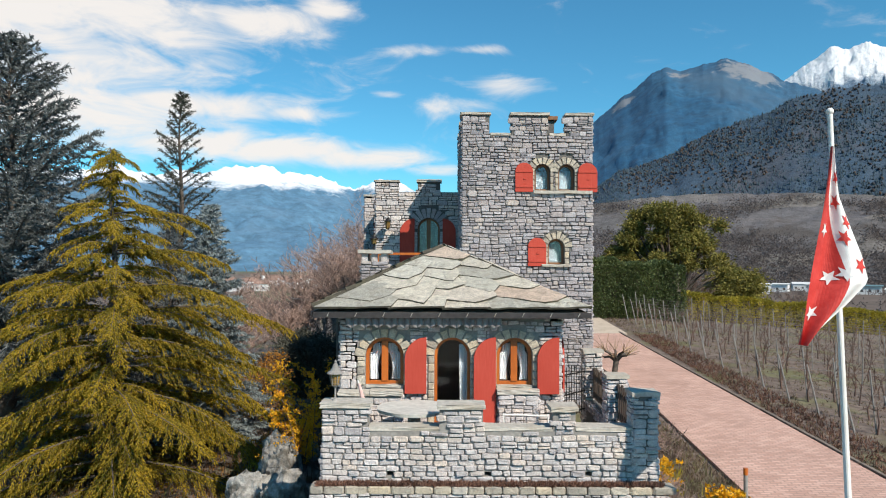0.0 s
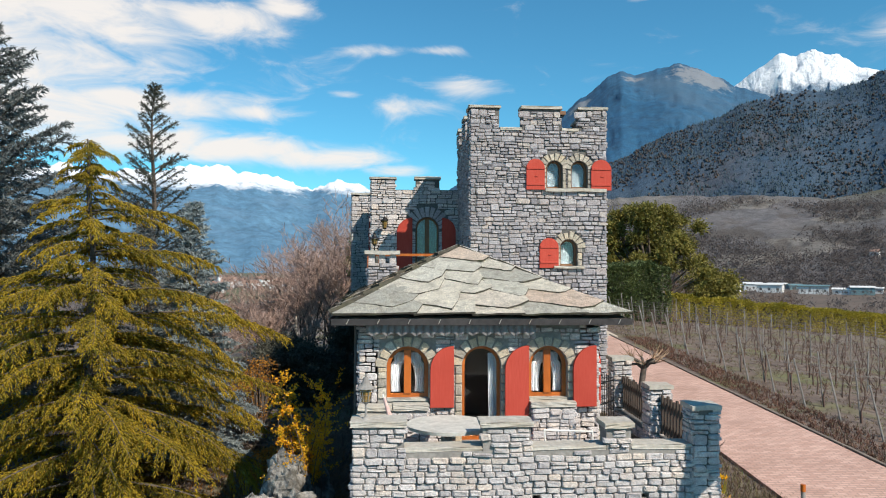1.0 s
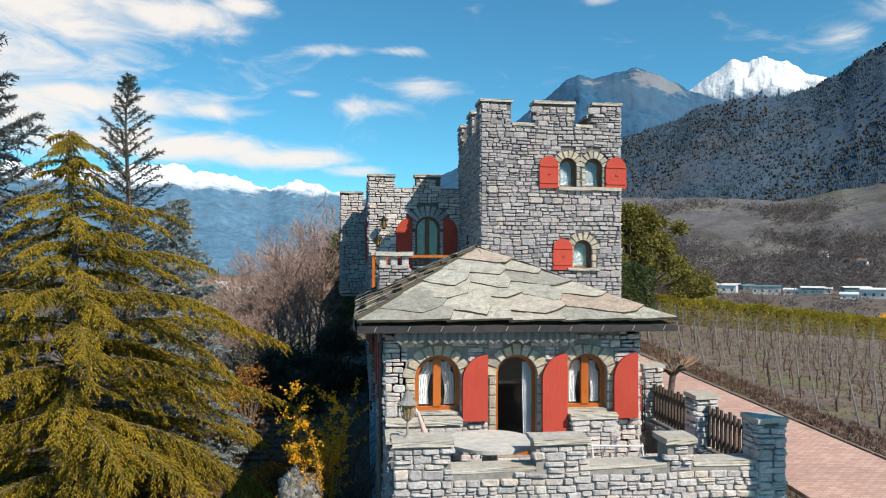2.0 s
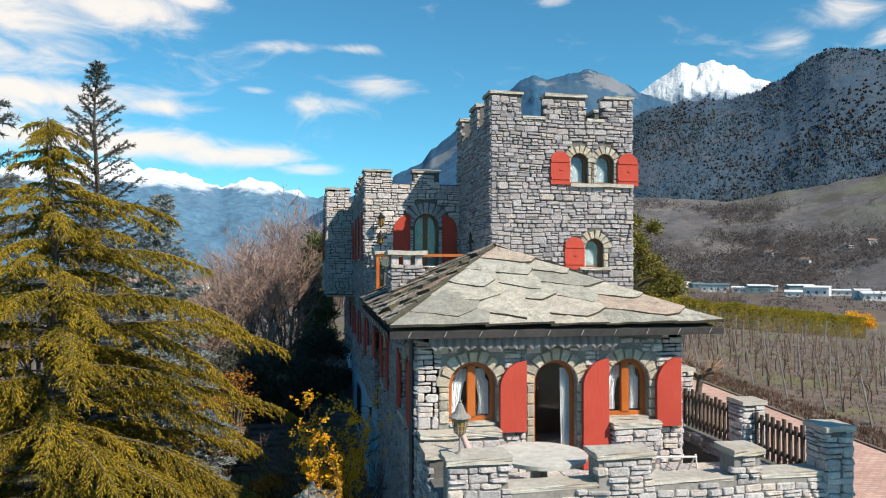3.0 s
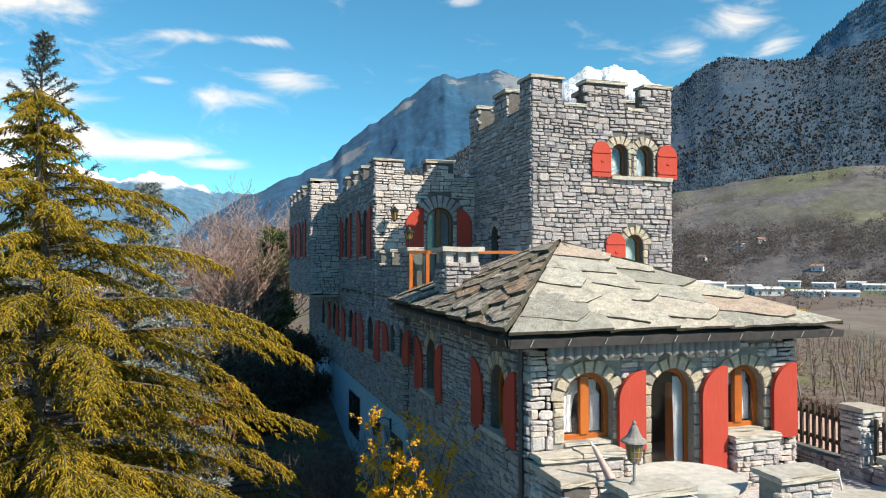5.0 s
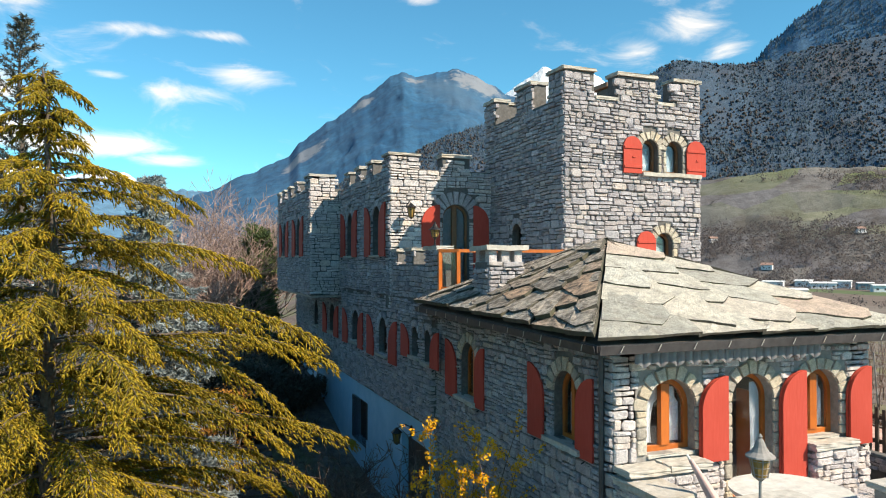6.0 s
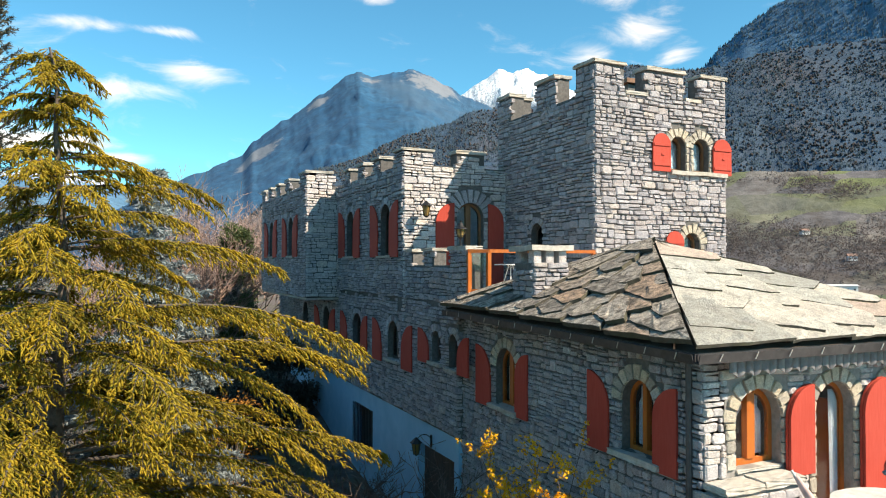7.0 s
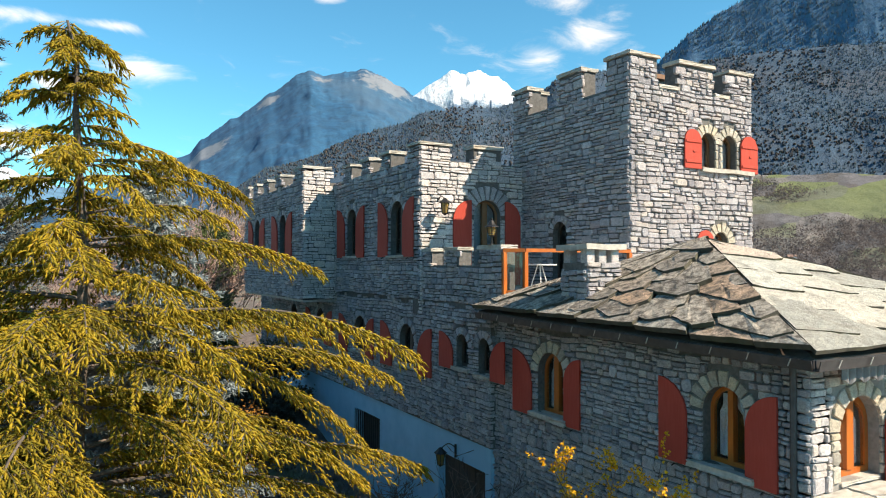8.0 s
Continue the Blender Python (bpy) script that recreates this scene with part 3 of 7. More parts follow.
def make_ground():
    V, F, seg = [], [], 220
    radii = [0.0]
    while radii[-1] < 4700:
        radii.append(radii[-1] + max(0.45, radii[-1] * 0.045))
    for r in radii:
        for j in range(seg):
            a = 2 * math.pi * j / seg
            x, y = r * math.sin(a), 20 + r * math.cos(a)
            V.append((x, y, ground_z(x, y)))
    for i in range(len(radii) - 1):
        for j in range(seg):
            k = (j + 1) % seg
            F.append((i * seg + j, i * seg + k, (i + 1) * seg + k, (i + 1) * seg + j)[::-1])
    m, nt, b = mat("winter_ground", 0.97)
    geo = nt.nodes.new("ShaderNodeNewGeometry")
    near = ramp(nt, world_noise(nt, 2.2, 8, 0.7), [(0.3, (0.062, 0.045, 0.038)), (0.48, (0.128, 0.095, 0.080)), (0.62, (0.190, 0.150, 0.124)), (0.75, (0.115, 0.112, 0.055))])
    near = mix(nt, ramp(nt, world_noise(nt, 0.25, 4, 0.6), [(0.50, (0, 0, 0)), (0.62, (0.7, 0.7, 0.7))]), near, (0.125, 0.135, 0.045))
    vor = node(nt, "ShaderNodeTexVoronoi", Scale=0.006)
    mp = nt.nodes.new("ShaderNodeMapping")
    mp.inputs["Scale"].default_value = (1.0, 0.35, 0.0)
    mp.inputs["Rotation"].default_value = (0, 0, 0.5)
    nt.links.new(geo.outputs["Position"], mp.inputs[0])
    nt.links.new(mp.outputs[0], vor.inputs["Vector"])
    sep = nt.nodes.new("ShaderNodeSeparateColor")
    nt.links.new(vor.outputs["Color"], sep.inputs[0])
    fields = ramp(nt, sep.outputs[0], [(0.0, (0.105, 0.080, 0.066)), (0.35, (0.14, 0.105, 0.085)), (0.55, (0.08, 0.115, 0.04)), (0.7, (0.12, 0.095, 0.08)), (1.0, (0.18, 0.15, 0.125))])
    fields = mix(nt, 1.0, fields, ramp(nt, world_noise(nt, 0.05, 8, 0.7), [(0.3, (0.6, 0.6, 0.6)), (0.7, (1.25, 1.25, 1.25))]), "MULTIPLY")
    ln = nt.nodes.new("ShaderNodeVectorMath")
    ln.operation = "LENGTH"
    nt.links.new(geo.outputs["Position"], ln.inputs[0])
    mr = node(nt, "ShaderNodeMapRange")
    mr.inputs[1].default_value, mr.inputs[2].default_value = 80, 140
    nt.links.new(ln.outputs["Value"], mr.inputs[0])
    nt.links.new(mix(nt, mr.outputs[0], near, fields), b.inputs["Base Color"])
    bump(nt, b, world_noise(nt, 5, 6, 0.7), 0.05, 0.7)
    ob = raw("ground", V, F, m, smooth=True)
    return tagged(ob, "winter garden soil and brown valley fields", "ground", kind="structure")


make_ground()


def mountain_mat(name, low, high, scale, snow=None, rock=(0.28, 0.25, 0.23), patch=0.5, relief=14.0, crags=(), strength=0.5):
    """Woods in two tones, blued by the haze painted into them, with bare rock showing through; snow above a height;
    crags: places of bare cliff, as x, y, z and radius.
    """
    m, nt, b = mat(name, 0.95)
    n1 = world_noise(nt, scale, 10, 0.72)
    n2 = world_noise(nt, scale * 0.22, 6, 0.6)
    n3 = world_noise(nt, scale * 5, 6, 0.75)
    c = ramp(nt, n1, [(0.35, low), (0.62, high)])
    c = mix(nt, 1.0, c, ramp(nt, n3, [(0.3, (0.62, 0.62, 0.62)), (0.7, (1.36, 1.36, 1.36))]), "MULTIPLY")
    c = mix(nt, ramp(nt, n2, [(patch, (0, 0, 0)), (patch + 0.12, (0.8, 0.8, 0.8))]), c, rock)
    geo = nt.nodes.new("ShaderNodeNewGeometry")
    for cx, cy, cz, cr in crags:
        far = nt.nodes.new("ShaderNodeVectorMath")
        far.operation = "DISTANCE"
        nt.links.new(geo.outputs["Position"], far.inputs[0])
        far.inputs[1].default_value = (cx, cy, cz)
        mr = node(nt, "ShaderNodeMapRange")
        mr.inputs[1].default_value, mr.inputs[2].default_value, mr.inputs[3].default_value, mr.inputs[4].default_value = cr * 0.3, cr, 0.30, -0.25
        nt.links.new(far.outputs["Value"], mr.inputs[0])
        add = node(nt, "ShaderNodeMath")
        nt.links.new(mr.outputs[0], add.inputs[0])
        nt.links.new(mix(nt, 0.85, n1, n3), add.inputs[1])
        c = mix(nt, ramp(nt, add.outputs[0], [(0.62, (0, 0, 0)), (0.74, (0.75, 0.75, 0.75))]), c, (0.20, 0.205, 0.22))
    if snow:
        sep = nt.nodes.new("ShaderNodeSeparateXYZ")
        nt.links.new(geo.outputs["Position"], sep.inputs[0])
        add = node(nt, "ShaderNodeMath")
        add.operation = "MULTIPLY_ADD"
        nt.links.new(n1, add.inputs[0])
        add.inputs[1].default_value = snow[1]
        nt.links.new(sep.outputs[2], add.inputs[2])
        mr = node(nt, "ShaderNodeMapRange")
        mr.inputs[1].default_value, mr.inputs[2].default_value = snow[0], snow[0] + snow[2]
        nt.links.new(add.outputs[0], mr.inputs[0])
        c = mix(nt, mr.outputs[0], c, (0.70, 0.73, 0.78))
    nt.links.new(c, b.inputs["Base Color"])
    bump(nt, b, n3, relief, strength)
    return m


def ridge(name, keys, dist, depth, foot, material, rough, seed, label, steps=300, detail=0.0022, jag=0.12):
    """A mountainside whose crest runs through a few summits, given as bearing and height in degrees from the garden; spurs and gullies run down from it."""
    V, F, rad = [], [], 60
    a0, a1 = keys[0][0], keys[-1][0]
    for i in range(steps + 1):
        az = a0 + (a1 - a0) * i / steps
        for (p, e0), (q, e1) in zip(keys, keys[1:]):
            if p <= az <= q:
                t = (az - p) / (q - p)
                el = e0 + (e1 - e0) * (0.5 * t + 0.5 * t * t * (3 - 2 * t))
                break
        crest = dist * math.tan(radians(jag * noise.fractal(Vector((az * 1.1, seed, 0.5)), 0.8, 2.1, 6)))
        top = 3.9 + dist * math.tan(radians(el))
        for j in range(rad + 1):
            s = j / rad * 1.12
            d = dist - depth * (1 - s)
            x, y = d * math.sin(radians(az)), d * math.cos(radians(az))
            k = s if s <= 1 else 2 - s
            p = Vector((x * detail, y * detail, seed))
            n = noise.fractal(p * 2.3, 0.9, 2.1, 7)
            spur = noise.fractal(Vector((az * 0.13 + k * 1.5 + 0.5 * n, k * 3.4 - az * 0.07, seed + 5)), 0.9, 2.1, 6)
            env = (k * (1.02 - k) * 3.2 + 0.04) if s <= 1 else 0.1
            V.append((x, y, foot + (top - foot) * (k ** 1.15) + rough * (top - foot) * env * (0.30 * spur + 0.12 * n) + crest * k ** 9))
    for i in range(steps):
        for j in range(rad):
            a = i * (rad + 1) + j
            F.append((a, a + 1, a + rad + 2, a + rad + 1)[::-1])
    ob = raw(name, V, F, material, smooth=True)
    SLOPES[name] = np.array(V).reshape(steps + 1, rad + 1, 3)
    return tagged(ob, label, "mountain", kind="structure")


SLOPES = {}
# the blue in these slope tones is distance haze put into the base colour
M_MT_FAR = mountain_mat("hazed_snowy_range", (0.060, 0.150, 0.245), (0.080, 0.180, 0.280), 0.004, (575, 300, 60), rock=(0.12, 0.21, 0.31), patch=0.55, relief=8.0, strength=0.3)
M_MT_BLUE = mountain_mat("hazed_mountainside", (0.005, 0.060, 0.135), (0.016, 0.084, 0.165), 0.004, rock=(0.048, 0.100, 0.160), patch=0.55, relief=10.0, crags=((1490, 3480, 930, 300), (1180, 3560, 1000, 130), (580, 3500, 520, 260), (900, 3640, 860, 160)), strength=0.45)
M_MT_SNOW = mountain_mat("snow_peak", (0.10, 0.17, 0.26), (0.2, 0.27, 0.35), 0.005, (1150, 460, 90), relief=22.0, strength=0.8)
M_MT_NEAR = mountain_mat("hazed_wooded_mountainside", (0.024, 0.060, 0.106), (0.042, 0.070, 0.106), 0.012, rock=(0.066, 0.068, 0.084), patch=0.54, relief=9.0, strength=0.45)
M_MT_BACK = mountain_mat("hazed_wooded_crest", (0.040, 0.110, 0.195), (0.060, 0.132, 0.215), 0.012, rock=(0.08, 0.13, 0.19), patch=0.56, relief=7.0, strength=0.35)
def foothill_mat():
    """Meadow, vineyard and fallow strips, broken by patches of scrub."""
    m, nt, b = mat("foothill_fields", 0.95)
    geo = nt.nodes.new("ShaderNodeNewGeometry")
    mp = nt.nodes.new("ShaderNodeMapping")
    mp.inputs["Scale"].default_value = (1.0, 1.6, 3.2)
    nt.links.new(geo.outputs["Position"], mp.inputs[0])
    vor = node(nt, "ShaderNodeTexVoronoi", Scale=0.0075)
    nt.links.new(mp.outputs[0], vor.inputs["Vector"])
    sep = nt.nodes.new("ShaderNodeSeparateColor")
    nt.links.new(vor.outputs["Color"], sep.inputs[0])
    c = ramp(nt, sep.outputs[0], [(0.0, (0.105, 0.100, 0.106)), (0.3, (0.126, 0.116, 0.120)), (0.42, (0.115, 0.110, 0.116)), (0.66, (0.100, 0.094, 0.106)), (0.78, (0.165, 0.152, 0.140)), (1.0, (0.085, 0.082, 0.090))])
    c = mix(nt, 1.0, c, ramp(nt, world_noise(nt, 0.06, 8, 0.75), [(0.3, (0.55, 0.55, 0.55)), (0.7, (1.3, 1.3, 1.3))]), "MULTIPLY")
    c = mix(nt, ramp(nt, world_noise(nt, 0.012, 6, 0.65), [(0.50, (0, 0, 0)), (0.60, (0.85, 0.85, 0.85))]), c, (0.065, 0.055, 0.05))
    px = nt.nodes.new("ShaderNodeSeparateXYZ")
    nt.links.new(geo.outputs["Position"], px.inputs[0])
    east = node(nt, "ShaderNodeMapRange")
    east.inputs[1].default_value, east.inputs[2].default_value = 760, 1150
    nt.links.new(px.outputs[0], east.inputs[0])
    meadow = mix(nt, 1.0, ramp(nt, sep.outputs[1], [(0.42, (0, 0, 0)), (0.6, (0.9, 0.9, 0.9))]), east.outputs[0], "MULTIPLY")
    c = mix(nt, meadow, c, mix(nt, world_noise(nt, 0.03, 6, 0.7), (0.085, 0.11, 0.04), (0.15, 0.17, 0.06)))
    nt.links.new(c, b.inputs["Base Color"])
    bump(nt, b, world_noise(nt, 0.12, 6, 0.7), 6.0, 0.5)
    return m


M_MT_FOOT = foothill_mat()
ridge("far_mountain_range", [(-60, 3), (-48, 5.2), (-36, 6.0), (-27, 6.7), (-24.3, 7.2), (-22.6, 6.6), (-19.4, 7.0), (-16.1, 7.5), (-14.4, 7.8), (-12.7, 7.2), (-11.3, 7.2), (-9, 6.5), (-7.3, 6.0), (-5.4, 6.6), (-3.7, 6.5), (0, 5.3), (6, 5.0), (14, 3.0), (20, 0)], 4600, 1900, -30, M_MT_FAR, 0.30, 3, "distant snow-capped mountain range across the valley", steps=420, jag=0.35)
ridge("blue_mountain", [(-6, 0.5), (-1, 3.6), (2, 5.2), (5.5, 6.9), (7.6, 7.9), (8.4, 8.3), (9.2, 9.4), (11.8, 11.2), (14.5, 13.2), (16.4, 14.6), (17.4, 14.95), (18.5, 14.7), (21.5, 15.2), (22.6, 15.0), (24.1, 14.2), (25.9, 13.2), (30, 11.5), (38, 9.0), (50, 5)], 3900, 2000, -30, M_MT_BLUE, 0.16, 8, "rocky mountain with wooded flanks, coloured haze-blue", steps=420, jag=0.16)
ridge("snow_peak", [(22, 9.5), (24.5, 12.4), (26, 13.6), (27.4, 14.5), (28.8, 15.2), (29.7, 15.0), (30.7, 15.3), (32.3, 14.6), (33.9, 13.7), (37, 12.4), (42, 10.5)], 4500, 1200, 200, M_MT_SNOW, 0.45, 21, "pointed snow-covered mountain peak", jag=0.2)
ridge("dark_wooded_crest", [(40, 10.5), (42.5, 13.0), (44.2, 14.7), (45.4, 16.0), (47.4, 17.4), (50, 18.8), (54, 20.8), (60, 23), (72, 24)], 3000, 700, 60, M_MT_BACK, 0.14, 17, "wooded crest above the mountainside, coloured haze-blue", jag=0.12)
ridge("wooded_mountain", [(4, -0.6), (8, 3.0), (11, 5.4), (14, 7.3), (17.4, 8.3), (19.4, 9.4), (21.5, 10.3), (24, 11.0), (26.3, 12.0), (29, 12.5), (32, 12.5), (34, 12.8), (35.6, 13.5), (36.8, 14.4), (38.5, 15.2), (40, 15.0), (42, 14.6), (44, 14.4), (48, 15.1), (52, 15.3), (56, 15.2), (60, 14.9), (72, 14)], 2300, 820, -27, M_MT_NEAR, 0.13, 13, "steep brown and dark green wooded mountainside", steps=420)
ridge("foothill", [(8, 3.2), (12, 4.9), (20, 5.5), (26, 5.3), (32, 4.9), (36, 5.5), (41, 6.3), (47, 6.8), (52, 6.6), (56, 6.5), (60, 6.1), (70, 6.4), (80, 6)], 1500, 560, -26, M_MT_FOOT, 0.22, 30, "bare foothill with meadow and vineyard patches")


# ---- drive ----
def make_drive():
    m, nt, b = mat("red_block_paving", 0.9)
    geo = nt.nodes.new("ShaderNodeNewGeometry")
    br = nt.nodes.new("ShaderNodeTexBrick")
    mp = nt.nodes.new("ShaderNodeMapping")
    mp.inputs["Rotation"].default_value = (0, 0, 0.08)
    nt.links.new(geo.outputs["Position"], mp.inputs[0])
    nt.links.new(mp.outputs[0], br.inputs["Vector"])
    for k, v in (("Scale", 1.0), ("Mortar Size", 0.012), ("Brick Width", 0.24), ("Row Height", 0.12), ("Bias", 0.0)):
        br.inputs[k].default_value = v
    br.inputs["Color1"].default_value, br.inputs["Color2"].default_value, br.inputs["Mortar"].default_value = (0.44, 0.27, 0.22, 1), (0.56, 0.37, 0.31, 1), (0.30, 0.21, 0.18, 1)
    c = mix(nt, 1.0, br.outputs["Color"], ramp(nt, world_noise(nt, 0.6, 6, 0.7), [(0.3, (0.85, 0.82, 0.8)), (0.7, (1.2, 1.2, 1.2))]), "MULTIPLY")
    nt.links.new(c, b.inputs["Base Color"])
    bump(nt, b, br.outputs["Fac"], 0.006, -0.5)
    V, F = [], []
    ys = [4 + 0.8 * i for i in range(46)]
    for y in ys:
        for k in range(9):
            x = road_x(y) + (kerb_x(y) - 0.08 - road_x(y)) * k / 8
            V.append((x, y, drive_z(y) + 0.05))
    for i in range(len(ys) - 1):
        for k in range(8):
            a = i * 9 + k
            F.append((a, a + 1, a + 10, a + 9))
    n = len(V)
    V += [(x, y, z - 0.2) for x, y, z in V]
    for i in range(len(ys) - 1):
        for a, b2 in ((i * 9, i * 9 + 9), (i * 9 + 8, i * 9 + 17)):
            F.append((a, b2, b2 + n, a + n))
    tagged(raw("road", V, F, m), "red block-paved drive beside the castle", "drive", kind="structure")
    bm = bmesh.new()
    vs = box(bm, 5.06, 10.3, 40.02, 54, -0.3, 0.06)
    for v in vs:
        v.co.z += drive_z(v.co.y)
    tagged(link_bm("courtyard", bm, M_SAND), "pale gravel forecourt at the end of the drive", "forecourt", kind="structure")
    kerb = empty("kerb", (10.49, 17.4, -1.15), "low weathered stone kerb along the vineyard", "kerb", kind="structure", local=True)
    rng = random.Random(4)
    y = 6.0
    while y < 40:
        L = rng.uniform(0.8, 1.2)
        bm = bmesh.new()
        z = drive_z(y) + 0.05
        box(bm, -0.05, 0.05, 0.01, L - 0.01, -0.2, 0.045)
        bevelled(bm, 0.015)
        bmesh.ops.transform(bm, matrix=pose(kerb_x(y) - 10.49 + rng.uniform(-.01, .01), y - 17.4, z + 1.15, 3.0, 0, 1.2), verts=bm.verts[:])
        part("kerb_stone", bm, M_KERB, kerb)
        y += L


make_drive()

# ---- the castle: plan ----
FRONT_Y, WEST_X, EAST_X = 17.36, -2.47, 2.87
TOWER = (0.64, 5.06, 24.12, 29.0)
KEEP_X, KEEP_Y, KEEP_END = -2.70, 28.58, 35.3
BAY_X, BAY_END = -3.88, 44.0
LOW_X = -2.62


def flat(z):
    return lambda u: z


def crenel(low, high, teeth):
    return lambda u: high if any(a <= u <= b for a, b in teeth) else low


def crenel_outline(u0, u1, z0, low, high, teeth):
    pts = [(u0, z0), (u1, z0)]
    for a, b in sorted(teeth, reverse=True):
        a, b = max(a, u0), min(b, u1)
        if b < u1 - 1e-4 and pts[-1] == (u1, z0):
            pts.append((u1, low))
        if pts[-1] != (b, low) and b < u1 - 1e-4:
            pts.append((b, low))
        pts += [(b, high), (a, high)]
        if a > u0 + 1e-4:
            pts.append((a, low))
    if pts[-1][0] > u0 + 1e-4:
        pts.append((u0, low))
    return pts


def crenel_wall(parent, name, plane, u0, u1, z0, low, high, teeth, holes, kind, seed, thick=0.45, near=None, cap=300, **kw):
    w = slab_mesh(plane, crenel_outline(u0, u1, z0, low, high, teeth), holes, thick, name, M_MORTAR, parent)
    lay_stones(plane, u0, u1, z0, crenel(low, high, teeth), holes, kind, w, seed, near=near, cap=cap, **kw)
    rng = random.Random(seed)
    for a, b in teeth:
        capstones(w, plane, max(a, u0), min(b, u1), high, 0.02, thick, rng, 0.09)
    return w


# pavilion: front and west walls of one storey over a deep base
pav = empty("pavilion", (0, FRONT_Y, 0), "grey rubble-stone garden pavilion with slab roof and red shutters", "house")
P_FRONT = Plane(WEST_X, FRONT_Y, 1, 0)
fx = lambda x: x - WEST_X
H_W1 = Hole(fx(-1.41), 0.93, 0.98, 2.13, ring=0.24, quoin=0.20)
H_DOOR = Hole(fx(0.235), 0.87, 0.02, 2.13, ring=0.24, quoin=0.16)
H_W2 = Hole(fx(1.74), 0.87, 0.98, 2.13, ring=0.24, quoin=0.16)
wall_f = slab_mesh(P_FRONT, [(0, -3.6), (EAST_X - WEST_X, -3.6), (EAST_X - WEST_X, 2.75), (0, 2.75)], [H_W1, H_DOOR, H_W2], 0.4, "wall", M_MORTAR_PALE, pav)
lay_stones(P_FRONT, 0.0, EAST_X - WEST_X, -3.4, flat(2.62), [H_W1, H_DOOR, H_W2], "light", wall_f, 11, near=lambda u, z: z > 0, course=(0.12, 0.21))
for k, h in enumerate((H_W1, H_DOOR, H_W2)):
    arch_stones(P_FRONT, h, wall_f, 40 + k, jambs=True)
window(pav, P_FRONT, H_W1, M_ORANGE, fw=0.085, sill=(0.45, 0.03, 0.05))
window(pav, P_FRONT, H_W2, M_ORANGE, fw=0.085, sill=(0.42, 0.03, 0.05))
window(pav, P_FRONT, H_DOOR, M_ORANGE, mullion=False, curtain=False)
for x0, x1, deep, zt, cuts, seed in ((WEST_X + 0.02, -0.95, 0.40, 0.90, (0.48,), 91), (1.33, 2.30, 0.30, 0.93, (), 94)):
    # a masonry bench under the window, closed by rough slabs
    bm = bmesh.new()
    box(bm, x0 + 0.04, x1 - 0.04, FRONT_Y - deep + 0.04, FRONT_Y + 0.02, -0.02, zt - 0.11)
    bench = part("stone_bench", bm, M_MORTAR_PALE, pav)
    for k, (pl, L) in enumerate(((Plane(x0 + 0.04, FRONT_Y - deep + 0.04, 1, 0), x1 - x0 - 0.08), (Plane(x0 + 0.04, FRONT_Y, 0, -1), deep - 0.04), (Plane(x1 - 0.04, FRONT_Y - deep + 0.04, 0, 1), deep - 0.04))):
        lay_stones(pl, -0.02, L, 0.0, flat(zt - 0.11), [], "light", bench, seed + k, course=(0.10, 0.17), width=(0.16, 0.36), near=lambda u, z: True)
    rng = random.Random(seed)
    ends = [x0 - 0.03] + [x0 + (x1 - x0) * c for c in cuts] + [x1 + 0.02]
    for a, b in zip(ends, ends[1:]):
        bm = bmesh.new()
        lift = rng.uniform(-0.02, 0.015)
        box(bm, a, b - 0.015, FRONT_Y - deep - rng.uniform(0.02, 0.06), FRONT_Y - 0.02, zt - 0.11, zt + lift)
        bmesh.ops.subdivide_edges(bm, edges=bm.edges[:], cuts=4, use_grid_fill=True)
        for v in bm.verts:
            v.co += Vector((rng.uniform(-1, 1), rng.uniform(-1, 1), 0.7 * rng.uniform(-1, 1))) * 0.013
        part("cap_slab", bm, M_CAP, bench)
shutter(pav, P_FRONT, fx(-0.91), fx(-0.39), 0.80, 2.15, 1, double=True)
shutter(pav, P_FRONT, fx(0.75), fx(1.28), 0.03, 2.15, 1, double=True)
shutter(pav, P_FRONT, fx(2.28), fx(2.80), 0.80, 2.15, 1, double=True)

P_WEST = Plane(WEST_X, 25.2, 0, -1)
fy = lambda y: 25.2 - y
H_S1 = Hole(fy(18.76), 0.80, 0.92, 2.12, ring=0.24)
H_S2 = Hole(fy(23.05), 0.88, 0.90, 2.15, ring=0.24)
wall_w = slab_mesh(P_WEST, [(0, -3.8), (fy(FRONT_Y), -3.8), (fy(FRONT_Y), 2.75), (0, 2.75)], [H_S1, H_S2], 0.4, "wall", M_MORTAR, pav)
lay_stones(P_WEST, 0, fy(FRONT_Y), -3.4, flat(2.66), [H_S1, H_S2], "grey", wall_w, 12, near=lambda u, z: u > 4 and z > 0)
for k, h in enumerate((H_S1, H_S2)):
    arch_stones(P_WEST, h, wall_w, 50 + k)
    window(pav, P_WEST, h, M_ORANGE, sill=(0.6, 0.16, 0.10))
shutter(pav, P_WEST, fy(20.0), fy(19.42), 0.80, 2.13, -1)
shutter(pav, P_WEST, fy(18.32), fy(17.80), 0.80, 2.13, 1)
shutter(pav, P_WEST, fy(24.3), fy(23.62), 0.80, 2.13, -1)
shutter(pav, P_WEST, fy(22.52), fy(22.04), 0.80, 2.13, 1)

P_EAST = Plane(EAST_X, FRONT_Y, 0, 1)
wall_e = slab_mesh(P_EAST, [(0, -1.6), (6.7, -1.6), (6.7, 2.75), (0, 2.75)], [], 0.4, "wall", M_MORTAR, pav)
lay_stones(P_EAST, 0, 6.7, -1.4, flat(2.66), [], "light", wall_e, 13, width=(0.4, 0.75), course=(0.16, 0.24))
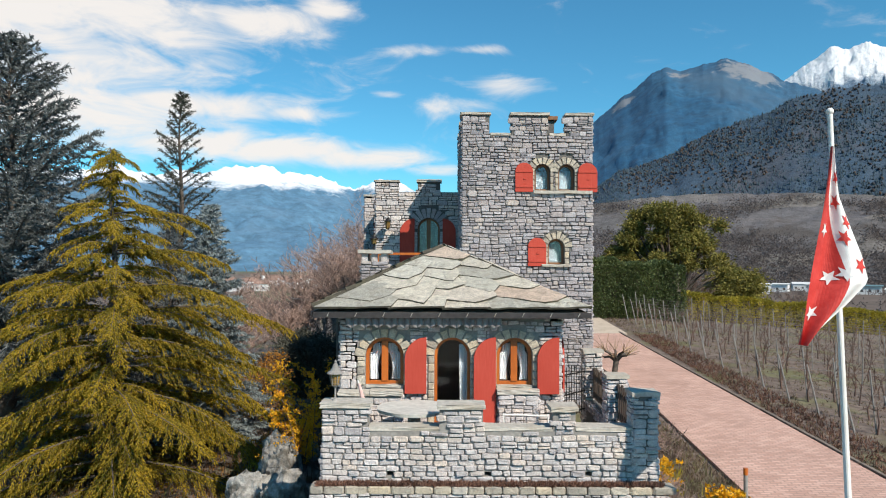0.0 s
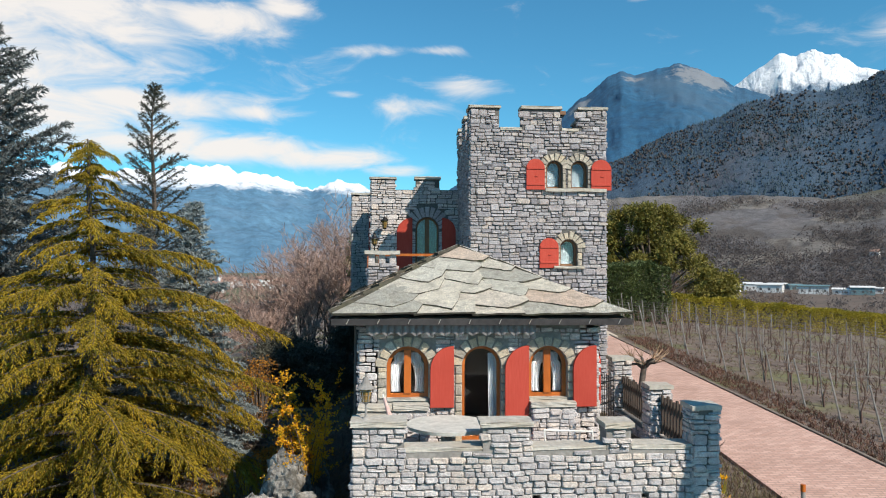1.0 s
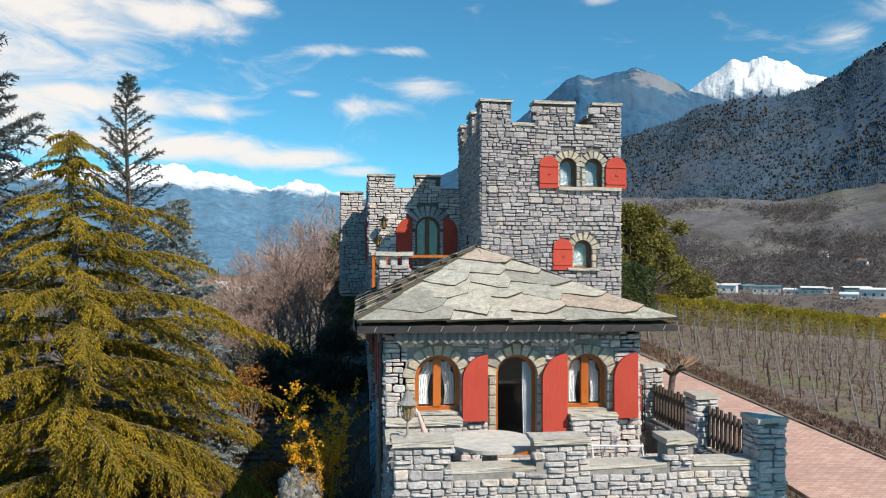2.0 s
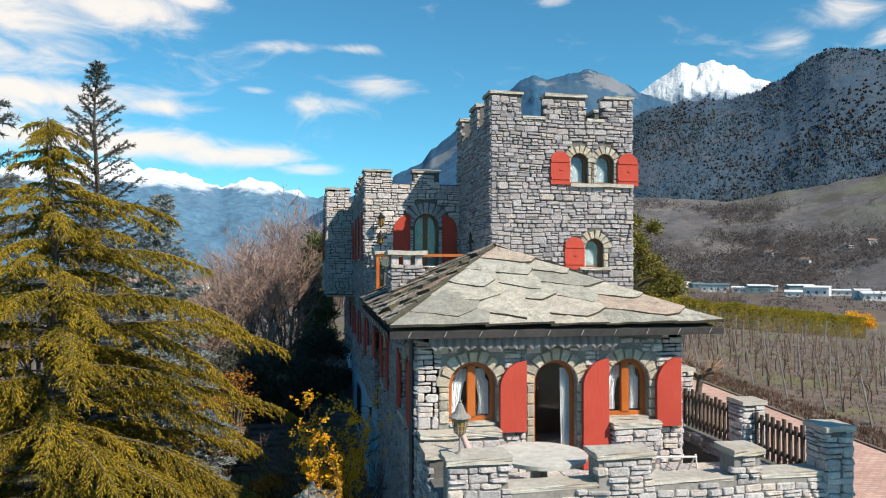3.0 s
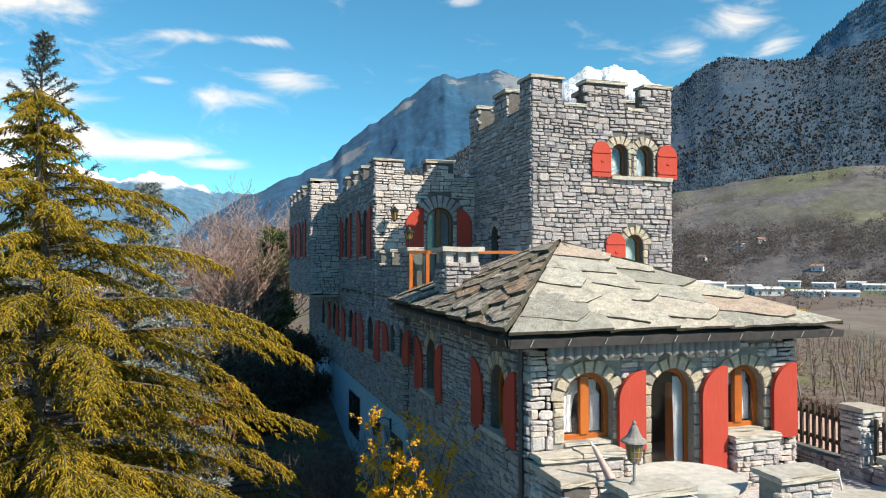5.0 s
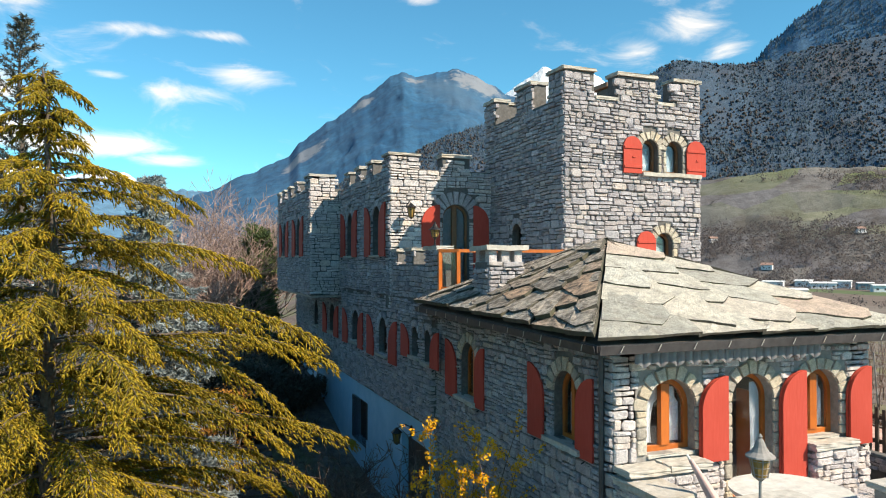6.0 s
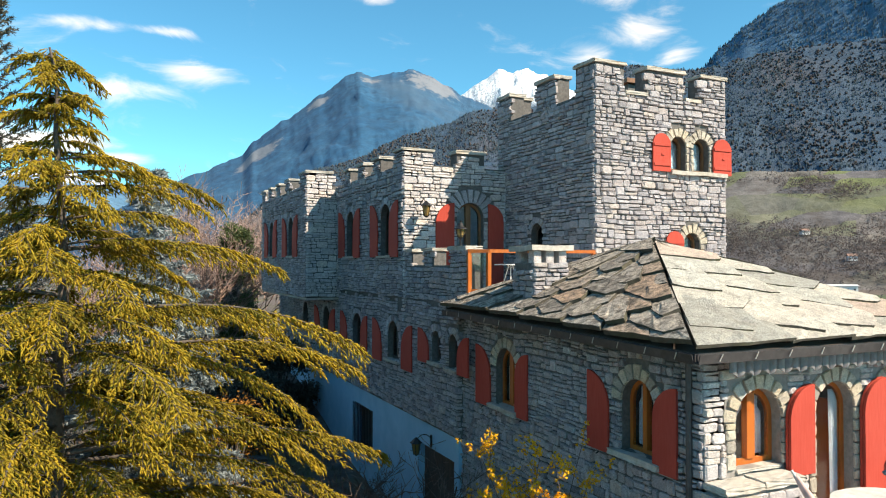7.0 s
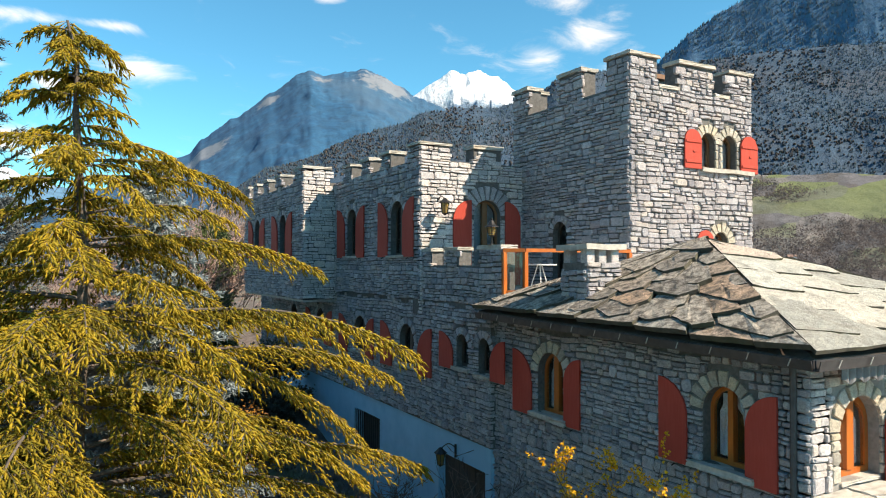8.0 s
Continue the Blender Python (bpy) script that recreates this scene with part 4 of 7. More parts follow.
shutter(pav, P_EAST, 0.12, 0.62, 0.80, 2.15, 1)
bm = bmesh.new()
box(bm, WEST_X + 0.4, EAST_X - 0.4, FRONT_Y + 0.4, 24.0, -0.2, 0.0)
part("floor", bm, M_DARKWOOD, pav)
bm = bmesh.new()
box(bm, WEST_X + 0.4, EAST_X - 0.4, FRONT_Y + 0.4, 24.0, 2.55, 2.7)
part("ceiling", bm, M_WHITE, pav)
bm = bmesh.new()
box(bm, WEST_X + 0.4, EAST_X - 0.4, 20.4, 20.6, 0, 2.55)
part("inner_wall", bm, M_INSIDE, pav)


# roof: four slopes of overlapping stone slabs
APEX = Vector((0.06, 21.3, 4.36))
EAVE = [Vector((-2.98, 16.95, 2.80)), Vector((3.42, 16.95, 2.80)), Vector((3.42, 24.2, 2.80)), Vector((-2.98, 25.05, 2.92))]


def roof_face(parent, a, b, apex, rows, seed, thick=0.055, width=(1.0, 1.3), uneven=0.022, material=M_SLATE, reach=1.0, gap=-0.03):
    """Courses of irregular slabs from the eave a-b up to the apex, each lapping the one below."""
    rng = random.Random(seed)
    eave = (b - a).normalized()
    up = (apex - a) - eave * (apex - a).dot(eave)
    slope = up.length
    up.normalize()
    nrm = eave.cross(up)
    if nrm.z < 0:
        nrm = -nrm
    foot = (apex - a).dot(eave)
    L = (b - a).length
    for r in range(rows):
        s0, s1 = slope * r / rows - (0.06 if r == 0 else 0.16), min(slope * (r + 1) / rows + 0.26, slope + 0.05)
        lo = lambda s: foot * s / slope - 0.01
        hi = lambda s: L - (L - foot) * s / slope + 0.01
        n = max(1, round((hi(max(s0, 0)) - lo(max(s0, 0))) / rng.uniform(*width)))
        half = 0.5 * (r % 2)
        cuts = [0.0] + sorted((i - half + 0.25 + rng.uniform(-0.16, 0.16)) / n for i in range(1, n)) + [1.0]
        for i in range(n):
            lift = rng.uniform(0.0, uneven) + 0.010
            skew = rng.uniform(-0.16, 0.16)
            tip, at, lean = rng.uniform(0.20, 0.42) * reach, rng.uniform(0.62, 0.9), rng.uniform(-0.10, 0.06)
            pts = []
            e0, e1 = cuts[i] - 0.004, cuts[i + 1] - gap / n
            for k in range(7):
                t = e0 + (e1 - e0) * k / 6
                f = k / 6
                s = s0 + rng.uniform(-0.022, 0.022) + (0.0 if r == 0 else lean * (f - 0.5) - tip * (f / at if f < at else (1 - f) / (1 - at)))
                pts.append((lo(s0) + (hi(s0) - lo(s0)) * t, s))
            for k in range(7):
                t = e1 + (e0 - e1) * k / 6
                pts.append((lo(s1) + (hi(s1) - lo(s1)) * t + (skew if 0 < i < n - 1 else 0), s1 + rng.uniform(-0.02, 0.02)))
            bm = bmesh.new()
            lay = []
            for h, grow in ((0.0, 0.0), (thick * 0.5, 0.012), (thick, 0.0)):
                lay.append([bm.verts.new(a + eave * u + up * s + nrm * (h + lift + 0.04 * (u - pts[0][0]) / (pts[6][0] - pts[0][0] + 1e-6) + 0.05 * (1 - (s - s0) / (s1 - s0)) + rng.uniform(-0.008, 0.008))) for u, s in pts])
            m = len(pts)
            for q0, q1 in zip(lay, lay[1:]):
                for j in range(m):
                    bm.faces.new((q0[j], q0[(j + 1) % m], q1[(j + 1) % m], q1[j]))
            # rim faces take the dark colour that stands for gap shadow
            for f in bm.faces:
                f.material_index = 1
            mid = sum((q.co for q in lay[-1]), Vector()) / m
            hub = bm.verts.new(mid + nrm * rng.uniform(-0.012, 0.028))
            inside = [bm.verts.new(mid + (q.co - mid) * rng.uniform(0.5, 0.72) + nrm * rng.uniform(-0.014, 0.020)) for q in lay[-1]]
            for j in range(m):
                bm.faces.new((lay[-1][j], lay[-1][(j + 1) % m], inside[(j + 1) % m], inside[j]))
                bm.faces.new((inside[j], inside[(j + 1) % m], hub))
            bm.faces.new(lay[0][::-1])
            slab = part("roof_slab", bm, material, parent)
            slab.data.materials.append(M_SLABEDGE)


bm = bmesh.new()
ev = [bm.verts.new(v - Vector((0, 0, 0.02))) for v in EAVE]
ap = bm.verts.new(APEX - Vector((0, 0, 0.02)))
for i in range(4):
    bm.faces.new((ev[i], ev[(i + 1) % 4], ap))
r = bmesh.ops.extrude_face_region(bm, geom=bm.faces[:])
bmesh.ops.translate(bm, vec=(0, 0, -0.12), verts=[g for g in r["geom"] if isinstance(g, bmesh.types.BMVert)])
roof = part("roof", bm, M_DARKWOOD, pav)
roof_face(roof, EAVE[0], EAVE[1], APEX, 6, 1, 0.045, (1.2, 1.6), reach=1.45)
# the west slope alone gets the darkened, mottled slabs
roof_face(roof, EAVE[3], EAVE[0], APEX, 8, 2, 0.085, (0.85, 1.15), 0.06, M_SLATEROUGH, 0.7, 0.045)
roof_face(roof, EAVE[1], EAVE[2], APEX, 6, 3)
roof_face(roof, EAVE[2], EAVE[3], APEX, 5, 4)


def gutter(parent, a, b, out, drop=0.13):
    """A boxy dark metal gutter on short brackets."""
    a, b = Vector(a), Vector(b)
    d = (b - a).normalized()
    bm = bmesh.new()
    prof = [(0.0, 0.0), (0.0, -drop), (0.09, -drop), (0.12, 0.0), (0.105, 0.0), (0.08, -drop + 0.015), (0.015, -drop + 0.015), (0.015, 0.0)]
    ends = [[bm.verts.new(p + out * o + Vector((0, 0, z))) for o, z in prof] for p in (a, b)]
    for j in range(8):
        bm.faces.new((ends[0][j], ends[0][(j + 1) % 8], ends[1][(j + 1) % 8], ends[1][j]))
    bm.faces.new(ends[0])
    bm.faces.new(ends[1][::-1])
    g = part("gutter", bm, M_GUTTER, parent)
    n = int((b - a).length / 0.62)
    for i in range(n):
        p = a + d * ((i + 0.5) * (b - a).length / n)
        bm = bmesh.new()
        rod(bm, p + out * 0.13 + Vector((0, 0, -0.10)), p + out * 0.14 + d * 0.05 + Vector((0, 0, 0.0)), 0.008)
        part("bracket", bm, M_CAP, g)


gutter(pav, (-3.05, 16.93, 2.77), (3.5, 16.93, 2.77), Vector((0, -1, 0)))
gutter(pav, (-3.0, 25.0, 2.88), (-3.0, 16.9, 2.77), Vector((-1, 0, 0)))
bm = bmesh.new()
rod(bm, (-2.56, 17.55, 2.6), (-2.56, 17.55, -3.2), 0.045)
part("downpipe", bm, M_GUTTER, pav)

# chimney
chim = empty("chimney", (-2.1, 22.25, 3.1), "squat stone chimney with a thick slab cap", "chimney", local=True)
CH = [Plane(-2.5, 21.88, 1, 0), Plane(-2.5, 22.62, 0, -1), Plane(-1.7, 21.88, 0, 1), Plane(-1.7, 22.62, -1, 0)]
bm = bmesh.new()
box(bm, -2.5, -1.7, 21.88, 22.62, 2.95, 3.98)
bmesh.ops.transform(bm, matrix=Matrix.Translation((2.1, -22.25, -3.1)), verts=bm.verts[:])
stack = part("chimney_body", bm, M_MORTAR, chim)
for sx, sy in ((-0.4, -0.37), (0.2, -0.37), (-0.4, 0.15), (0.2, 0.15), (-0.1, -0.36)):
    bm = bmesh.new()
    box(bm, sx + 0.005, sx + 0.19, sy + 0.005, sy + 0.21, 0.87, 1.14)
    part("cap_pillar", bevelled(bm, 0.02), M_STONE["light", False], chim)
for k, (pl, L) in enumerate(zip(CH, (0.8, 0.74, 0.74, 0.8))):
    moved = Plane(pl.o.x + 2.1, pl.o.y - 22.25, pl.u.x, pl.u.y)
    lay_stones(moved, 0, L, -0.1, flat(0.88), [], "grey", stack, 70 + k, width=(0.2, 0.42), course=(0.14, 0.22))
bm = bmesh.new()
rough_slab(bm, -0.5, 0.5, -0.46, 0.46, 1.13, 1.24, random.Random(2), 0.012)
part("cap", bm, M_CAP, chim)

# tower
tower = empty("tower", (TOWER[0], TOWER[2], -1.3), "square battlemented tower of grey rubble stone", "tower")
tx0, tx1, ty0, ty1 = TOWER
LIFT = Matrix.Translation((-tx0, -ty0, 1.3))
T_LOW, T_HIGH = 8.27, 8.98
P_TF = Plane(tx0, ty0, math.cos(0.030), math.sin(0.030))
tx = lambda x: x - tx0
HT1 = Hole(tx(3.36), 0.53, 6.42, 7.32, ring=0.25, quoin=0.12)
HT2 = Hole(tx(4.18), 0.55, 6.42, 7.32, ring=0.25, quoin=0.12)
HT3 = Hole(tx(3.83), 0.57, 3.92, 4.78, ring=0.26, quoin=0.16)
wt_f = crenel_wall(tower, "wall", P_TF, 0, tx1 - tx0, -1.4, T_LOW, T_HIGH, [(0, 0.92), (1.68, 2.92), (3.55, tx1 - tx0)], [HT1, HT2, HT3], "grey", 21, near=lambda u, z: z > 5.2, width=(0.15, 0.42), course=(0.09, 0.17))
for a, e in ((0.94, 1.66), (2.94, 3.53)):
    capstones(wt_f, P_TF, a, e, T_LOW, 0.08, 0.4, random.Random(int(a * 10)), 0.09, -0.01)
P_TW = Plane(tx0, ty1, 0, -1)
ty = lambda y: ty1 - y
HT4 = Hole(ty(26.8), 0.62, 3.3, 5.1, ring=0.2)
wt_w = crenel_wall(tower, "wall", P_TW, 0, ty1 - ty0, 2.6, T_LOW, T_HIGH, [(0, 0.72), (ty(26.83), ty(25.87)), (ty(24.92), ty1 - ty0)], [HT4], "grey", 22, near=lambda u, z: z > 5.2, width=(0.15, 0.42))
P_TE = Plane(tx1, ty0 + 0.13, 0, 1)
wt_e = crenel_wall(tower, "wall", P_TE, 0, ty1 - ty0 - 0.13, -1.4, T_LOW, T_HIGH, [(0, 0.9), (1.8, 2.75), (3.7, ty1 - ty0 - 0.13)], [], "grey", 23, width=(0.4, 0.75), course=(0.16, 0.24))
P_TN = Plane(tx1, ty1, -1, 0)
wt_n = crenel_wall(tower, "wall", P_TN, 0, tx1 - tx0, -1.4, T_LOW, T_HIGH, [(0, 0.9), (1.7, 2.75), (3.55, tx1 - tx0)], [], "grey", 24, width=(0.4, 0.75), course=(0.16, 0.24))
for k, h in enumerate((HT1, HT2, HT3)):
    arch_stones(P_TF, h, wt_f, 60 + k, count=8, jambs=True)
    window(tower, P_TF, h, M_BROWN, mullion=False, curtain=False, sill=(0.5, 0.14, 0.08) if k == 2 else None, backing=M_BACKING)
arch_stones(P_TW, HT4, wt_w, 64, "grey")
window(tower, P_TW, HT4, M_DARKWOOD, mullion=False, curtain=False)
bm = bmesh.new()
rough_slab(bm, -1.0, 1.0, -0.3, 0.14, -0.1, 0.0, random.Random(8), 0.012)
bmesh.ops.transform(bm, matrix=P_TF.m(tx(4.05), 6.42), verts=bm.verts[:])
part("sill", bm, M_CAP, tower)
shutter(tower, P_TF, tx(2.43), tx(3.03), 6.37, 7.36, 0, full=True)
shutter(tower, P_TF, tx(4.55), tx(5.22), 6.37, 7.36, 0, full=True)
shutter(tower, P_TF, tx(2.86), tx(3.48), 3.86, 4.82, 0, full=True)
bm = bmesh.new()
box(bm, tx0 + 0.4, tx1 - 0.4, ty0 + 0.4, ty1 - 0.4, 7.6, 7.75)
part("deck", bm, M_CAP, tower)
bm = bmesh.new()
box(bm, 3.5, 4.1, 26.4, 27.0, 7.75, 9.25)
part("flue", bm, M_MORTAR, tower)
bm = bmesh.new()
box(bm, 3.38, 4.22, 26.28, 27.12, 9.27, 9.40)
part("flue_cap", bm, M_BROWN, tower)

# keep
keep = empty("keep", (KEEP_X, KEEP_Y, -3.3), "long battlemented wing of grey rubble stone with red shutters", "castle wing")
P_KF = Plane(KEEP_X, KEEP_Y, 1, 0)
kx = lambda x: x - KEEP_X
HK = Hole(kx(-0.58), 0.88, 3.25, 5.76, ring=0.42)
crenel_k = [(0, 0.90), (1.68, 2.58), (3.3, 4.2)]
# pale front against a grey west wall: sun and shade in the stone colour
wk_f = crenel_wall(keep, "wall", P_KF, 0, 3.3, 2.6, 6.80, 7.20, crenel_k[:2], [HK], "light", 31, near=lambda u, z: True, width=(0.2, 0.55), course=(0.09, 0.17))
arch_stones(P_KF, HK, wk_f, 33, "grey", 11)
window(keep, P_KF, HK, M_BROWN, mullion=True, curtain=False, backing=M_BACKING)
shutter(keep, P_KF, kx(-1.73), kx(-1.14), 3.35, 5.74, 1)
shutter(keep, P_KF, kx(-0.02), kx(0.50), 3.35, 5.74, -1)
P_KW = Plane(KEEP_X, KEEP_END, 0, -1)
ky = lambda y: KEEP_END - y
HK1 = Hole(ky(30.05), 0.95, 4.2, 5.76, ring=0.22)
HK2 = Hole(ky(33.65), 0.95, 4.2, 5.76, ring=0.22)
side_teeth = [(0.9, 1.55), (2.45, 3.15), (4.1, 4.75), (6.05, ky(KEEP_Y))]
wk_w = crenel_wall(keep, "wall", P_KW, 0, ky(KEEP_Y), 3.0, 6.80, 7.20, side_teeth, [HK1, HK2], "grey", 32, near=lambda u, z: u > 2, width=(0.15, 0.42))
for k, h in enumerate((HK1, HK2)):
    arch_stones(P_KW, h, wk_w, 80 + k, "grey")
    window(keep, P_KW, h, M_DARKWOOD, mullion=True, curtain=False, sill=(0.62, 0.12, 0.08))
    c = h.c
    shutter(keep, P_KW, c - 1.24, c - 0.54, 4.15, 5.8, -1, swing=0)
    shutter(keep, P_KW, c + 0.52, c + 1.2, 4.15, 5.8, 1, swing=0)
# lower storeys along the west side
P_LW = Plane(LOW_X, 46.0, 0, -1)
ly = lambda y: 46.0 - y
LOWS = []
for yc, w, zb, zt in ((25.38, 0.52, 1.40, 2.24), (26.40, 0.60, 1.44, 2.24), (29.55, 1.0, 1.12, 2.26), (33.1, 1.05, 1.15, 2.26), (37.1, 1.0, 1.12, 2.28), (40.5, 1.0, 1.12, 2.28)):
    LOWS.append(Hole(ly(yc), w, zb, zt, ring=0.2))
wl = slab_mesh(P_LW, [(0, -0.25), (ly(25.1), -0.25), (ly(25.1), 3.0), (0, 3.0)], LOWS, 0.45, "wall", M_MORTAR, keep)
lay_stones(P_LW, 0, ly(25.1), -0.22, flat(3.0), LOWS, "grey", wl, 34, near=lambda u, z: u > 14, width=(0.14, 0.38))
for k, h in enumerate(LOWS):
    arch_stones(P_LW, h, wl, 90 + k, "grey", 7)
    window(keep, P_LW, h, M_DARKWOOD, mullion=k > 1, curtain=False, sill=(h.r + 0.1, 0.12, 0.08))
for y0, y1, zb, hi in ((25.0, 24.42, 1.32, 1), (27.45, 26.76, 1.36, -1), (28.72, 27.85, 0.96, 1), (31.25, 30.3, 0.96, -1), (32.5, 31.85, 0.98, 1), (34.9, 33.8, 0.98, -1), (36.5, 35.6, 1.0, 1), (38.7, 37.7, 1.0, -1)):
    y1 = max(y1, y0 - 0.80)
    shutter(keep, P_LW, ly(y0), ly(y1), zb, 2.25, hi)
HG1 = Hole(ly(26.55), 2.3, -3.4, -0.86, arch=False)
HG2 = Hole(ly(32.55), 2.0, -2.3, -0.80, arch=False)
# whitewashed base wall, its blue shade carried by the colour
slab_mesh(Plane(LOW_X + 0.03, 46.0, 0, -1), [(0, -3.9), (ly(25.15), -3.9), (ly(25.15), -0.255), (0, -0.255)], [HG1, HG2], 0.4, "plaster_wall", M_SHADEWASH, keep)
gd = empty("garage_door", (LOW_X, 27, -3.3))
attach(gd, keep)
gd.matrix_basis = Matrix.Identity(4)
for i in range(9):
    bm = bmesh.new()
    box(bm, LOW_X + 0.22, LOW_X + 0.27, 25.42 + i * 0.252, 25.66 + i * 0.252, -3.5, -0.86)
    part("plank", bm, M_DARKWOOD, gd)
bm = bmesh.new()
for i in range(13):
    rod(bm, (LOW_X - 0.02, 31.6 + i * 0.158, -2.3), (LOW_X - 0.02, 31.6 + i * 0.158, -0.8), 0.014, seg=6)
part("grille", bm, M_IRON, keep)
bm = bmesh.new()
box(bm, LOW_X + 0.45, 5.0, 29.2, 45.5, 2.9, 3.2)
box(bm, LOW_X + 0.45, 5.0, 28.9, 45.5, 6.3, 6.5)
# upright sheet behind the grille window, coloured as room darkness
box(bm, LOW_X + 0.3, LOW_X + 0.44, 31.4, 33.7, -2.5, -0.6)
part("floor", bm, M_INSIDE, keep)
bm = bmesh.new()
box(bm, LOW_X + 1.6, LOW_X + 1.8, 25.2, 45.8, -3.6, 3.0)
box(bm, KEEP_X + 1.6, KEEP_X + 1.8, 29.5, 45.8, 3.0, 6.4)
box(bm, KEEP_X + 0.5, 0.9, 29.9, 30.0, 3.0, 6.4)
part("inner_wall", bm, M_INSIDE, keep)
# far end and east side close the wing
bm = bmesh.new()
box(bm, LOW_X + 0.46, 5.0, 45.6, 46.0, -3.8, 6.8)
box(bm, 4.6, 5.0, 28.6, 45.6, -3.8, 6.8)
part("wall", bm, M_MORTAR, keep)

# bay: a battlemented box corbelled out of the west wall
bay = empty("bay", (BAY_X, KEEP_END, 2.7), "corbelled battlemented stone bay with red shutters", "bay")
P_BF = Plane(BAY_X, KEEP_END, 1, 0)
# the bay's sunlit face is coloured paler than its west side
crenel_wall(bay, "wall", P_BF, 0, KEEP_X - BAY_X + 0.6, 2.70, 6.8, 7.25, [(0, 0.95)], [], "light", 41, near=lambda u, z: True, width=(0.2, 0.5), course=(0.09, 0.17))
P_BW = Plane(BAY_X, BAY_END, 0, -1)
by = lambda y: BAY_END - y
HB = [Hole(by(37.8), 1.0, 4.25, 5.78, ring=0.2), Hole(by(41.7), 1.0, 4.25, 5.78, ring=0.2)]
wb = crenel_wall(bay, "wall", P_BW, 0, by(KEEP_END), 2.70, 6.8, 7.25, [(0, 0.7), (1.6, 2.3), (3.3, 4.0), (5.2, 5.9), (7.7, by(KEEP_END))], HB, "grey", 42, near=lambda u, z: u > 4, width=(0.2, 0.5))
for k, h in enumerate(HB):
    arch_stones(P_BW, h, wb, 100 + k, "grey", 7)
    window(bay, P_BW, h, M_DARKWOOD, mullion=True, curtain=False, sill=(0.55, 0.1, 0.08))
    shutter(bay, P_BW, h.c - 1.35, h.c - 0.55, 4.2, 5.8, -1)
    shutter(bay, P_BW, h.c + 0.58, h.c + 1.36, 4.2, 5.8, 1)
bm = bmesh.new()
box(bm, BAY_X + 0.02, LOW_X - 0.01, KEEP_END + 0.02, BAY_END, 2.62, 2.72)
part("underside", bm, M_CAP, bay)
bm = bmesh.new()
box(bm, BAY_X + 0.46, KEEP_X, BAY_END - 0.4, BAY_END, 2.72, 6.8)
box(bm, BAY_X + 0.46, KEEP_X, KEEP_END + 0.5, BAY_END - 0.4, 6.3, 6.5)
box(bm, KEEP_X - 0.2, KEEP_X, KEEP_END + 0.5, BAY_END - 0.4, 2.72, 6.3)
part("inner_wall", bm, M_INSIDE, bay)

# roof terrace between pavilion and keep
deck = empty("roof_terrace", (LOW_X, 25.1, 3.0), "roof terrace with battlemented stone parapet and orange railing", "terrace")
bm = bmesh.new()
box(bm, LOW_X + 0.02, 0.6, 24.3, KEEP_Y, 3.0, 3.22)
part("paving", bm, M_CAP, deck)
P_RT = Plane(LOW_X, KEEP_Y, 0, -1)
rt = lambda y: KEEP_Y - y
crenel_wall(deck, "parapet", P_RT, 0, rt(24.65), 3.0, 3.92, 4.28, [(0, 0.55), (1.35, 2.0), (3.0, rt(24.65))], [], "grey", 44, thick=0.35, near=lambda u, z: True)
for (x0, y0), (x1, y1) in (((-2.62, 24.6), (-2.23, 24.3)), ((-2.23, 24.3), (0.56, 24.02))):
    bm = bmesh.new()
    d = Vector((x1 - x0, y1 - y0, 0))
    q = pose(x0, y0, 0, 0, 0, math.degrees(math.atan2(d.y, d.x)))
    box(bm, 0, d.length, -0.035, 0.035, 4.22, 4.30, q)
    part("rail", bm, M_ORANGE, deck)
    bm = bmesh.new()
    box(bm, 0, d.length, -0.03, 0.03, 3.30, 3.37, q)
    part("rail", bm, M_ORANGE, deck)
for x, y in ((-2.60, 24.58), (-2.23, 24.3), (0.52, 24.0)):
    bm = bmesh.new()
    box(bm, x - 0.045, x + 0.045, y - 0.045, y + 0.045, 3.22, 4.22)
    part("post", bm, M_ORANGE, deck)

# terrace parapet
terr = empty("terrace", (0, 14.5, -0.4), "stone garden terrace with low rubble parapet and slab coping", "terrace")
P_TP = Plane(-2.42, 14.5, 1, 0)
tp = lambda x: x + 2.42
PIERS = [(-2.42, -1.50, 1.0), (-0.06, 0.82, 0.98), (2.23, 2.69, 0.94)]


def terr_top(u):
    for a, b, z in PIERS:
        if tp(a) <= u <= tp(b):
            return z
    return 0.54


pts = [(0, -3.6), (tp(4.3), -3.6), (tp(4.3), 0.54)]
for a, b, z in PIERS[::-1]:
    pts += [(tp(b), 0.54), (tp(b), z), (tp(a), z), (tp(a), 0.54)]
pts = pts[:-1]
DRAINS = [Hole(tp(x), 0.13, -0.36, -0.27, arch=False, ring=0.0) for x in (-1.05, 0.92, 2.95)]
wtp = slab_mesh(P_TP, pts, DRAINS, 0.42, "parapet", M_MORTAR_PALE, terr)
lay_stones(P_TP, 0, tp(4.3), -3.4, terr_top, DRAINS, "light", wtp, 51, near=lambda u, z: z > -0.45, course=(0.085, 0.13), width=(0.15, 0.36), cap=300)
rng = random.Random(52)
for a, b, z in PIERS:
    capstones(wtp, P_TP, tp(a), tp(b), z, 0.02, 0.46, rng, 0.085, 0.05)
for a, b in ((-1.50, -0.06), (0.82, 2.23), (2.69, 3.85)):
    capstones(wtp, P_TP, tp(a), tp(b), 0.54, 0.02, 0.44, rng, 0.07, -0.01, 1)
bm = bmesh.new()
box(bm, -2.0, 3.9, 14.9, 17.36, -0.25, 0.0)
